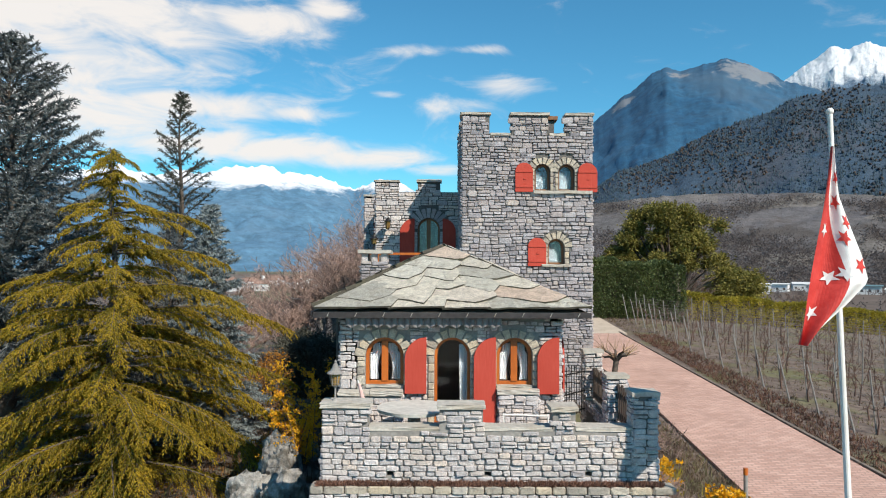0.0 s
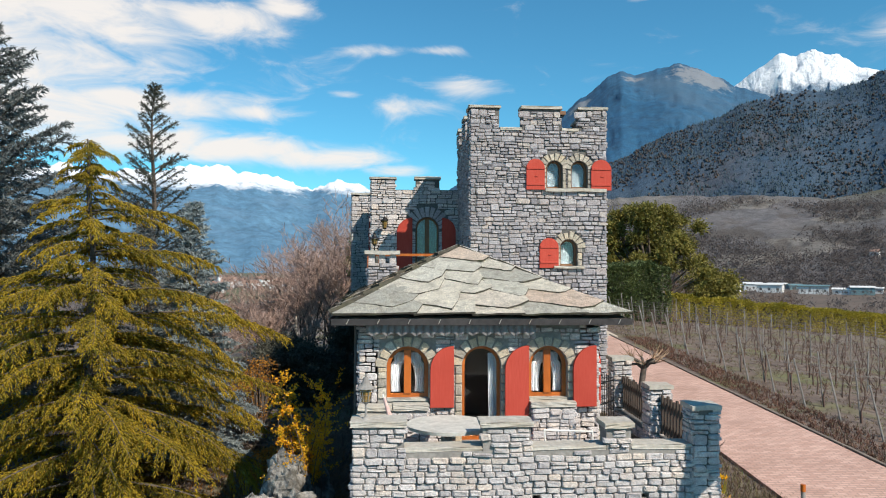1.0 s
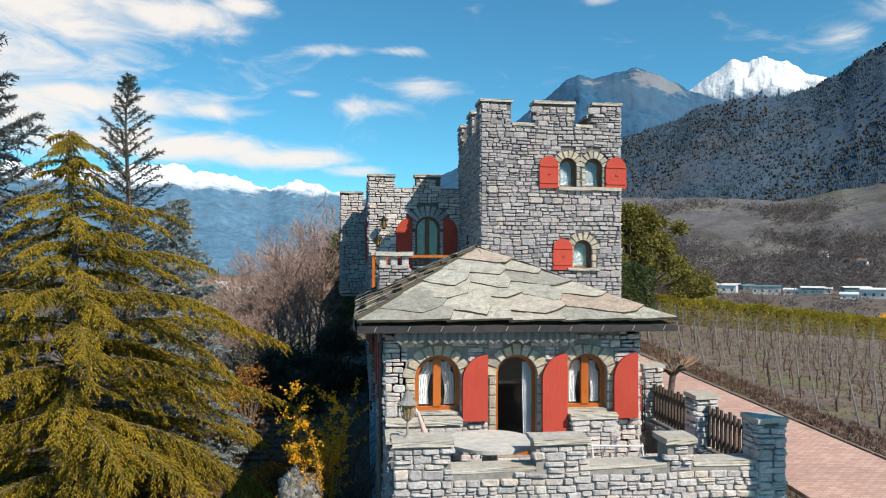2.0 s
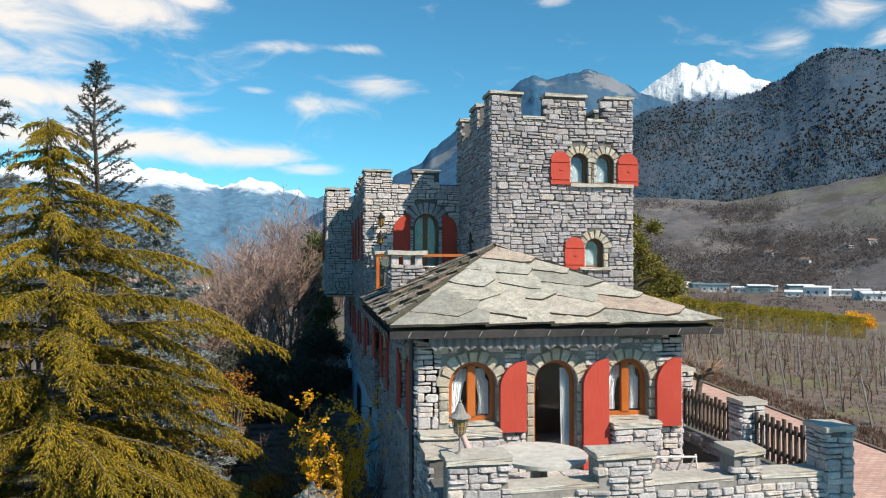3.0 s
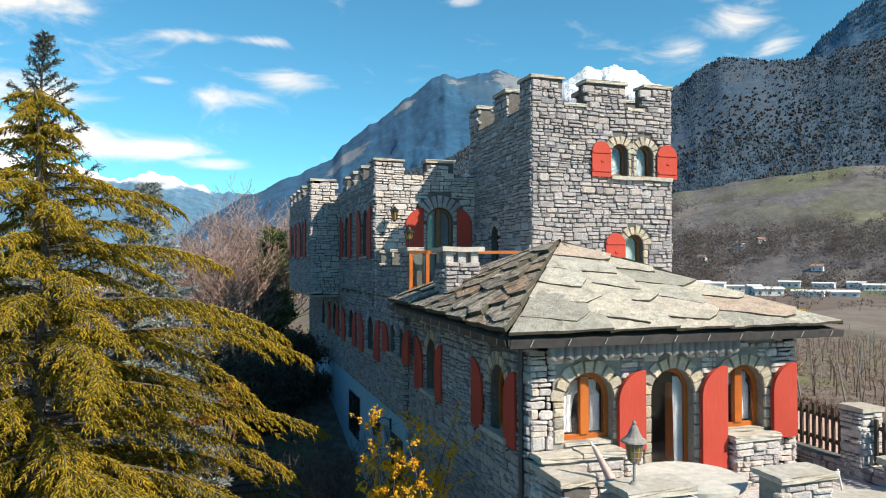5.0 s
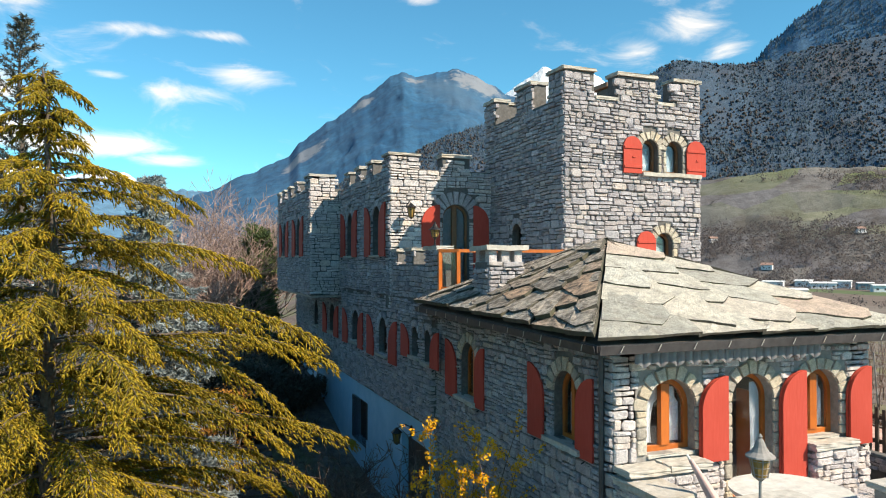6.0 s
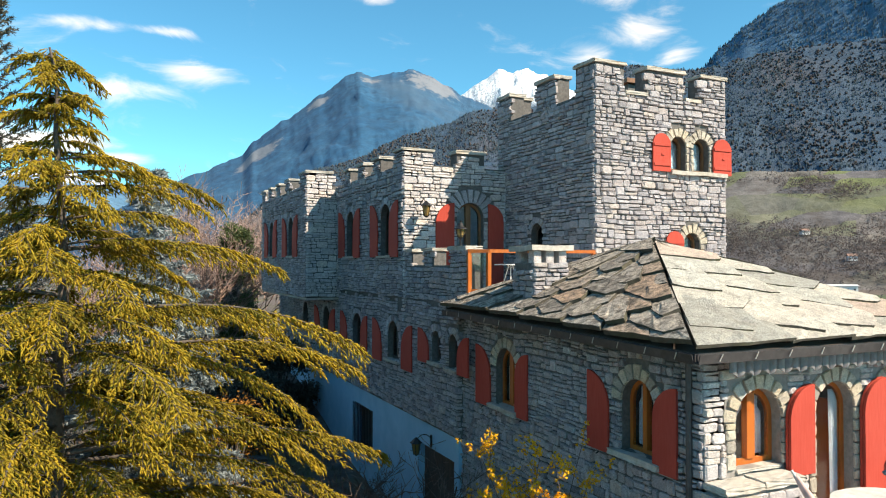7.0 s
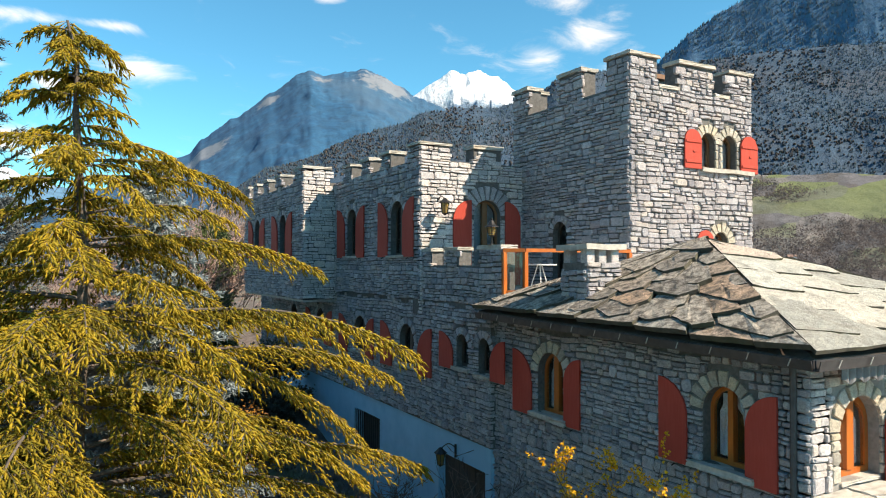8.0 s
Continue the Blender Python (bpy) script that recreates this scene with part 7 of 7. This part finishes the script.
def valley_woods():
    g = np.random.default_rng(8)
    pts = []
    for i in range(140):
        a, d = radians(g.uniform(-40, 62)), g.uniform(430, 1000)
        for k in range(int(g.uniform(4, 26))):
            x, y = d * math.sin(a) + g.normal(0, 26), d * math.cos(a) + g.normal(0, 10)
            pts.append((x, y, ground_z(x, y) - 0.5))
    P = np.array(pts)
    side = int(math.sqrt(len(P)))
    return P[: side * side].reshape(side, side, 3)


def scatter_at(P, name, material, label, seed, size):
    g = np.random.default_rng(seed)
    n = len(P)
    h = size * g.uniform(0.5, 1.5, n)
    k = 4
    C = np.repeat(P + np.stack([np.zeros(n), np.zeros(n), h * 0.62], 1), k * 4, 0)
    Q = C + g.normal(0, 1, C.shape) * np.repeat(h, k * 4)[:, None] * np.array([0.26, 0.26, 0.22])
    D = g.normal(0, 1, C.shape)
    v, t = blades(Q, D, 1, size * 0.26, size * 0.12, 0.3, g)
    tagged(tri_mesh(name, v, t, material), label, "trees", kind="stuff")


vw = valley_woods().reshape(-1, 3)
hill = SLOPES["foothill"]
hg = np.random.default_rng(14)
spots = []
while len(spots) < 9500:
    row = hg.integers(0, 50)
    p = hill[hg.integers(10, 300), row] + np.array([hg.normal(0, 5), hg.normal(0, 5), -0.5])
    if noise.noise(Vector((p[0] * 0.006, p[1] * 0.006, 4.0))) + (0.32 if row < 30 else -0.12) > hg.uniform(-0.05, 0.35):
        spots.append(p)
scatter_at(vw, "valley_trees", M_FARBUSH, "scattered leafless trees across the valley floor", 9, 6.0)
scatter_at(np.array(spots), "foothill_trees", M_FARBUSH, "greyish leafless trees on the foothill", 10, 11.0)

M_ROOFTILE = two_tone("valley_roof", (0.22, 0.13, 0.10), (0.33, 0.22, 0.18), 0.4, 0.9, dist=0)
M_SHED = two_tone("pale_cladding", (0.55, 0.56, 0.57), (0.72, 0.73, 0.74), 0.1, 0.7, dist=0)
M_SHEDROOF = two_tone("pale_sheet_roof", (0.62, 0.63, 0.64), (0.78, 0.78, 0.78), 0.08, 0.6, dist=0)
M_TEAL = two_tone("teal_cladding", (0.10, 0.19, 0.22), (0.16, 0.27, 0.30), 0.1, 0.7, dist=0)
M_DARKWIN = two_tone("dark_opening", (0.05, 0.055, 0.06), (0.09, 0.095, 0.10), 0.3, 0.4, dist=0)


def far_house(name, az, dist, w, d, h, wall, top, label, category, group, pitch=0.35, turn=0.0, z=None):
    x, y = dist * math.sin(radians(az)), dist * math.cos(radians(az))
    gz = (ground_z(x, y) if z is None else z) - 0.3
    ob = empty(name, (x, y, gz), label, category, group, local=True)
    ob.matrix_basis = pose(x, y, gz, 0, 0, -az + turn)
    bm = bmesh.new()
    box(bm, -w / 2, w / 2, -d / 2, d / 2, 0, h)
    body = part("wall", bm, wall, ob)
    bm = bmesh.new()
    e, r = 0.04 * w + 0.2, d / 2 * pitch
    prof = [(-d / 2 - e, h - 0.1), (0, h + r), (d / 2 + e, h - 0.1), (d / 2 + e, h + 0.25), (0, h + r + 0.35), (-d / 2 - e, h + 0.25)]
    ends = [[bm.verts.new((s * (w / 2 + e), p, q)) for p, q in prof] for s in (-1, 1)]
    for j in range(6):
        bm.faces.new((ends[0][j], ends[0][(j + 1) % 6], ends[1][(j + 1) % 6], ends[1][j]))
    bm.faces.new((ends[0][0], ends[0][1], ends[0][4], ends[0][5]))
    bm.faces.new((ends[0][1], ends[0][2], ends[0][3], ends[0][4]))
    bm.faces.new((ends[1][0], ends[1][1], ends[1][4], ends[1][5]))
    bm.faces.new((ends[1][1], ends[1][2], ends[1][3], ends[1][4]))
    part("roof", bm, top, ob)
    n = max(2, int(w / 6))
    for i in range(n):
        bm = bmesh.new()
        cx = -w / 2 + (i + 0.5) * w / n
        box(bm, cx - w / n * 0.16, cx + w / n * 0.16, -d / 2 - 0.06, -d / 2 + 0.02, h * 0.32, h * 0.6)
        part("window", bm, M_DARKWIN, ob)
    return ob


sr = random.Random(21)
for i in range(26):
    wl = sr.choice((M_SHED, M_SHED, M_SHED, M_PLASTER, M_PLASTER, M_TEAL))
    far_house("industrial_shed", 24 + 1.15 * i + sr.uniform(-0.4, 0.4), sr.uniform(640, 960), sr.uniform(10, 30), sr.uniform(12, 22), sr.uniform(4.0, 8.5), wl, sr.choice((M_SHEDROOF, M_SHEDROOF, M_SHEDROOF, M_SHEDROOF, M_TEAL)), "long low industrial shed on the valley floor", "shed", "valley sheds", 0.14, sr.uniform(-12, 16))
hr = random.Random(3)
for i in range(16):
    far_house("valley_house", -16.5 + 0.55 * i + hr.uniform(-0.2, 0.2), hr.uniform(760, 1000), hr.uniform(9, 15), 10, hr.uniform(6, 9), M_PLASTER, M_ROOFTILE, "small pale house with brown roof in the valley", "house", "valley houses", 0.7, hr.uniform(-40, 40))
foot = SLOPES["foothill"]
for i in range(10):
    p = foot[hr.randrange(60, 260), hr.randrange(3, 30)]
    far_house("hillside_house", math.degrees(math.atan2(p[0], p[1])), math.hypot(p[0], p[1]), hr.uniform(9, 14), 9, 6, M_PLASTER, M_ROOFTILE, "small white house on the foothill", "house", "hillside houses", 0.7, hr.uniform(-40, 40), z=p[2])
ch = far_house("church", -13.6, 900, 16, 9, 8, M_PLASTER, M_ROOFTILE, "pale village church with pointed spire", "church", "", 0.8, 30)
bm = bmesh.new()
box(bm, -11, -7, -2, 2, 0, 14)
part("belfry", bm, M_PLASTER, ch)
bm = bmesh.new()
bmesh.ops.create_cone(bm, segments=4, radius1=3.2, radius2=0.05, depth=9, cap_ends=True, matrix=pose(-9, 0, 18.5, 0, 0, 45))
part("spire", bm, M_ROOFTILE, ch)


# ---- terrace things ----
def lantern(name, x, y, z, label, height=0.85, body=M_POST):
    """A post lantern: foot, stem, tapered glazed cage, domed hood with a knob."""
    ob = empty(name, (x, y, z), label, "lamp", local=True)
    bm = bmesh.new()
    bmesh.ops.create_cone(bm, segments=12, radius1=0.10, radius2=0.035, depth=0.07, cap_ends=True, matrix=pose(0, 0, 0.035))
    part("foot", bm, body, ob)
    bm = bmesh.new()
    rod(bm, (0, 0, 0.06), (0, 0, height * 0.37), 0.022, 0.018, 10)
    part("stem", bm, body, ob)
    z0, z1 = height * 0.40, height * 0.68
    for k in range(6):
        bm = bmesh.new()
        a = math.pi * k / 3
        rod(bm, (0.085 * math.cos(a), 0.085 * math.sin(a), z0), (0.13 * math.cos(a), 0.13 * math.sin(a), z1), 0.008, seg=5)
        part("bar", bm, body, ob)
    for q in range(3):
        t = (q + 0.5) / 3
        r, zz = 0.087 + 0.045 * t, z0 + (z1 - z0) * t
        v, f = tube(np.array([[r * math.cos(math.pi * k / 3), r * math.sin(math.pi * k / 3), zz] for k in range(7)]), 0.005, 0.005, 4)
        tri_mesh("ring", v, f, body, ob)
    bm = bmesh.new()
    bmesh.ops.create_cone(bm, segments=6, radius1=0.03, radius2=0.09, depth=0.05, cap_ends=True, matrix=pose(0, 0, z0 - 0.02))
    part("cup", bm, body, ob)
    bm = bmesh.new()
    bmesh.ops.create_cone(bm, segments=6, radius1=0.078, radius2=0.122, depth=z1 - z0, cap_ends=True, matrix=pose(0, 0, (z0 + z1) / 2))
    part("glazing", bm, M_AMBER, ob)
    bm = bmesh.new()
    prof = [(0.175, 0.0), (0.17, 0.02), (0.105, 0.075), (0.072, 0.14), (0.048, 0.22), (0.024, 0.26), (0.03, 0.285), (0.005, 0.33)]
    rings = [[bm.verts.new((r * math.cos(2 * math.pi * k / 12), r * math.sin(2 * math.pi * k / 12), z1 + h * height)) for k in range(12)] for r, h in prof]
    for q0, q1 in zip(rings, rings[1:]):
        for k in range(12):
            bm.faces.new((q0[k], q0[(k + 1) % 12], q1[(k + 1) % 12], q1[k]))
    bm.faces.new(rings[0][::-1])
    bm.faces.new(rings[-1])
    part("hood", bm, body, ob)
    return ob


M_AMBER = two_tone("amber_glass", (0.26, 0.16, 0.05), (0.36, 0.24, 0.09), 12, 0.25, dist=0)
lantern("post_lantern", -2.2, 14.72, 1.08, "grey metal lantern with amber panes on a pier")
lantern("deck_lantern", -2.45, 25.35, 4.36, "black metal lantern on the roof terrace parapet", 0.66, M_IRON)


def wall_lamp(x, y, z, nx, ny, label):
    """A bracketed wall lantern on a scrolled iron arm."""
    ob = empty("wall_lamp", (x, y, z), label, "lamp", "wall lamps", local=True)
    n = Vector((nx, ny, 0))
    bm = bmesh.new()
    rod(bm, (0, 0, -0.12), (0, 0, 0.2), 0.03)
    part("backplate", bm, M_IRON, ob)
    bm = bmesh.new()
    pts = [n * (0.42 * t) + Vector((0, 0, 0.12 + 0.12 * math.sin(math.pi * t))) for t in [i / 8 for i in range(9)]]
    for p, q in zip(pts, pts[1:]):
        rod(bm, p, q, 0.012, seg=6)
    part("arm", bm, M_IRON, ob)
    bm = bmesh.new()
    c = n * 0.42
    bmesh.ops.create_cone(bm, segments=6, radius1=0.07, radius2=0.12, depth=0.28, cap_ends=True, matrix=pose(c.x, c.y, -0.10))
    part("glazing", bm, M_AMBER, ob)
    bm = bmesh.new()
    bmesh.ops.create_cone(bm, segments=6, radius1=0.17, radius2=0.02, depth=0.14, cap_ends=True, matrix=pose(c.x, c.y, 0.11))
    bmesh.ops.create_cone(bm, segments=6, radius1=0.02, radius2=0.08, depth=0.05, cap_ends=True, matrix=pose(c.x, c.y, -0.265))
    for k in range(6):
        a = math.pi * k / 3
        rod(bm, (c.x + 0.075 * math.cos(a), c.y + 0.075 * math.sin(a), -0.25), (c.x + 0.125 * math.cos(a), c.y + 0.125 * math.sin(a), 0.05), 0.009, seg=5)
    part("cage", bm, M_IRON, ob)


wall_lamp(-2.18, KEEP_Y - 0.02, 5.55, 0, -1, "black iron lantern on the lit wall of the wing")
wall_lamp(LOW_X, 26.75, -0.70, -1, 0, "black iron lantern above the garage door")

M_TABLETOP = two_tone("mottled_stone_top", (0.42, 0.415, 0.39), (0.62, 0.61, 0.57), 7, 0.7, third=(0.33, 0.32, 0.29))
tb = empty("round_table", (-0.62, 15.75, 0.0), "round mottled stone table on a thick leg", "table", local=True)
bm = bmesh.new()
bmesh.ops.create_cone(bm, segments=40, radius1=0.80, radius2=0.82, depth=0.07, cap_ends=True, matrix=pose(0, 0, 0.74))
for v in bm.verts:
    if abs(v.co.x) + abs(v.co.y) > 0.1:
        v.co += Vector((noise.noise(v.co * 3), noise.noise(v.co * 3 + Vector((4, 0, 0))), 0)) * 0.03
part("tabletop", bm, M_TABLETOP, tb)
bm = bmesh.new()
rod(bm, (0, 0, 0), (0, 0, 0.71), 0.17, 0.13, 12)
part("leg", bm, M_CAP, tb)


lad = empty("folding_frame", (1.85, 16.1, 0.0), "white metal folding frame leaning on the terrace", "garden frame", local=True)
for y, z in ((-0.25, 0.60), (0.22, 0.10)):
    bm = bmesh.new()
    rod(bm, (-0.52, y, z), (0.50, y, z - 0.04), 0.02)
    part("rail", bm, M_WHITE, lad)
for k in range(5):
    bm = bmesh.new()
    x = -0.48 + 0.24 * k
    rod(bm, (x, -0.25, 0.60), (x + 0.06, 0.22, 0.08), 0.016)
    part("rung", bm, M_WHITE, lad)
bm = bmesh.new()
rod(bm, (-0.5, -0.25, 0.58), (-0.5, -0.40, 0.0), 0.016)
part("leg", bm, M_WHITE, lad)
bm = bmesh.new()
rod(bm, (0.48, -0.25, 0.56), (0.48, -0.40, 0.0), 0.016)
part("leg", bm, M_WHITE, lad)
gate = empty("iron_gate", (2.95, 18.4, -0.1), "dark wrought-iron gate at the side steps", "gate", local=True)
gate.matrix_basis = pose(2.95, 18.4, -0.1, 0, 0, 48)
for k in range(11):
    bm = bmesh.new()
    rod(bm, (0.05 + 0.125 * k, 0, 0.05), (0.05 + 0.125 * k, 0, 1.15 + 0.22 * math.sin(math.pi * k / 10)), 0.011, seg=6)
    part("bar", bm, M_IRON, gate)
for z in (0.12, 0.6, 1.12):
    bm = bmesh.new()
    box(bm, 0.0, 1.35, -0.012, 0.012, z, z + 0.03)
    part("rail", bm, M_IRON, gate)
M_PINK = two_tone("faded_pink_cloth", (0.55, 0.36, 0.33), (0.70, 0.50, 0.46), 9, 0.9)
par = empty("folded_parasol", (-1.75, 16.1, 0.0), "faded pink folded parasol leaning on the wall", "parasol", local=True)
bm = bmesh.new()
rod(bm, (0.25, -0.45, 0.0), (-0.18, 0.25, 1.25), 0.018)
part("pole", bm, M_WHITE, par)
bm = bmesh.new()
rod(bm, (0.12, -0.24, 0.38), (-0.16, 0.22, 1.19), 0.11, 0.03, 10)
for v in bm.verts:
    v.co += Vector((noise.noise(v.co * 7), noise.noise(v.co * 7 + Vector((3, 0, 0))), 0)) * 0.05
part("canopy", bm, M_PINK, par)

# scalloped zinc valance under the front gutter
val = empty("valance", (-2.3, 17.05, 2.6), "grey corrugated zinc valance with scalloped edge", "valance")
M_ZINC = two_tone("zinc_sheet", (0.15, 0.145, 0.15), (0.25, 0.24, 0.245), 6, 0.6, 0.3)
x, k = -2.32, 0
while x < 1.34:
    bm = bmesh.new()
    w, rows = 0.155, 8
    top, bot = [], []
    for i in range(rows + 1):
        t = i / rows
        u, o = x + 0.004 + (w - 0.008) * t, 0.032 * math.sin(math.pi * t)
        top.append((u, 17.02 - o, 2.64))
        bot.append((u, 17.02 - o, 2.39 + 0.07 * abs(math.cos(math.pi * ((k % 2) + t) / 2)) ** 1.5))
    f = [[bm.verts.new(p) for p in top], [bm.verts.new(p) for p in bot], [bm.verts.new((p[0], p[1] + 0.012, p[2])) for p in bot], [bm.verts.new((p[0], p[1] + 0.012, p[2])) for p in top]]
    for q in range(4):
        g0, g1 = f[q], f[(q + 1) % 4]
        for i in range(rows):
            bm.faces.new((g0[i], g0[i + 1], g1[i + 1], g1[i]))
    part("sheet", bm, M_ZINC, val)
    x += w
    k += 1

# door: open glazed leaf and a lace curtain
bm = bmesh.new()
box(bm, 0.60, 0.66, 17.36 + 0.20, 17.36 + 0.75, 0.05, 1.75)
part("door_leaf", bm, M_ORANGE, pav)
bm = bmesh.new()
n = 16
ra = [bm.verts.new((0.40 + 0.22 * i / n, 17.60 + 0.02 * math.sin(i * 2.2), 1.95)) for i in range(n + 1)]
rb = [bm.verts.new((0.44 + 0.18 * i / n + 0.012 * math.sin(i), 17.60 + 0.025 * math.sin(i * 2.2), 0.10)) for i in range(n + 1)]
for i in range(n):
    bm.faces.new((ra[i], ra[i + 1], rb[i + 1], rb[i]))
part("curtain", bm, M_CURTAIN, pav, "white lace door curtain")


# ---- flag ----
def flag():
    px, py = 6.62, 11.6
    gz = ground_z(px, py)
    ob = empty("flagpole", (px, py, gz), "white metal flagpole with a hanging red and white starred flag", "flagpole")
    bm = bmesh.new()
    rod(bm, (px, py, gz - 0.2), (px - 0.32, py, 6.4), 0.055, 0.04, 14)
    part("pole", bm, M_WHITE, ob)
    bm = bmesh.new()
    bmesh.ops.create_uvsphere(bm, u_segments=12, v_segments=8, radius=0.06, matrix=pose(px - 0.32, py, 6.42))
    part("finial", bm, M_WHITE, ob)
    # the cloth hangs in folds: narrow at the hoist top, wider below
    def cloth(s, t):
        z = 5.83 - 3.2 * t
        left = -0.53 * t
        right = float(np.interp(t, (0, 0.25, 0.55, 0.68, 0.8, 1.0), (0.03, 0.17, 0.52, 0.62, 0.26, -0.42)))
        x = px - 0.37 + left + (right - left) * s
        y = py - 0.10 - 0.09 * math.sin(s * 9 + t * 3) * (0.3 + t) - 0.05 * math.sin(t * 7 + s * 3)
        return Vector((x, y, z))
    for name, s0, s1, m in (("red_half", 0.0, 0.46, M_FLAGRED), ("white_half", 0.46, 1.0, M_FLAGWHITE)):
        bm = bmesh.new()
        A, B = 14, 36
        grid = []
        for j in range(B + 1):
            e = 0.32 + 0.52 * (j / B) ** 1.4
            p, q = (0.0, e) if s0 == 0.0 else (e, 1.0)
            grid.append([bm.verts.new(cloth(p + (q - p) * i / A, j / B)) for i in range(A + 1)])
        for j in range(B):
            for i in range(A):
                bm.faces.new((grid[j][i], grid[j][i + 1], grid[j + 1][i + 1], grid[j + 1][i]))
        part(name, bm, m, ob)
    def star(sc, tc, r, m):
        bm = bmesh.new()
        for off in (-0.012, 0.012):
            vs = []
            for k in range(10):
                q = r * (1.0 if k % 2 == 0 else 0.42)
                a = math.pi * k / 5 + 0.3
                p = cloth(min(1, max(0, sc + q * math.cos(a) / 0.8)), min(1, max(0, tc + q * math.sin(a) / 2.9)))
                vs.append(bm.verts.new(p + Vector((0, off, 0))))
            bm.faces.new(vs)
        part("star", bm, m, ob)
    for sc, tc in ((0.72, 0.16), (0.62, 0.28), (0.86, 0.38), (0.68, 0.46), (0.90, 0.60)):
        star(sc, tc, 0.13, M_FLAGRED)
    for sc, tc in ((0.20, 0.42), (0.36, 0.66), (0.58, 0.64), (0.24, 0.84)):
        star(sc, tc, 0.12, M_FLAGWHITE)


M_FLAGRED = two_tone("red_flag_cloth", (0.50, 0.03, 0.025), (0.62, 0.06, 0.05), 8, 0.8, dist=0)
M_FLAGWHITE = two_tone("white_flag_cloth", (0.72, 0.72, 0.72), (0.82, 0.82, 0.82), 8, 0.8, dist=0)
flag()

# ---- roof terrace things ----
st = empty("metal_table", (-0.9, 25.6, 3.22), "small white metal garden table on the roof terrace", "table", local=True)
bm = bmesh.new()
bmesh.ops.create_cone(bm, segments=24, radius1=0.42, radius2=0.42, depth=0.03, cap_ends=True, matrix=pose(0, 0, 0.72))
part("tabletop", bm, M_WHITE, st)
for k in range(3):
    bm = bmesh.new()
    a = 2.1 * k
    rod(bm, (0.06 * math.cos(a), 0.06 * math.sin(a), 0.7), (0.3 * math.cos(a), 0.3 * math.sin(a), 0.0), 0.014)
    part("leg", bm, M_WHITE, st)
pn = empty("wind_screen", (-2.4, 24.45, 3.37), "clear panel in the orange railing", "panel")
bm = bmesh.new()
d = Vector((0.39, -0.3, 0))
box(bm, 0.05, d.length - 0.05, -0.004, 0.004, 3.38, 4.2, pose(-2.62, 24.6, 0, 0, 0, math.degrees(math.atan2(d.y, d.x))))
part("pane", bm, M_GLASS, pn)

# ---- yard steps ----
stp = empty("garden_steps", (-6.4, 33.0, ground_z(-6.4, 33)), "worn stone steps in the shaded yard", "steps")
for k in range(8):
    bm = bmesh.new()
    z = ground_z(-6.4, 30 + 0.55 * k) + 0.12 * k * 0.6
    rough_slab(bm, -7.3, -5.5, 30 + 0.55 * k, 30.6 + 0.55 * k, z - 0.25, z + 0.1, random.Random(k), 0.02, 3)
    # stone steps in bark brown: the yard's shade is put into their colour
    part("step", bm, M_BARK, stp)
# ---- loose stones of the walls, as pieces ----
for i, kind, m, parent in PIECES:
    ob = new("stone", pool_mesh(i, kind))
    attach(ob, parent)
    ob.matrix_basis = m
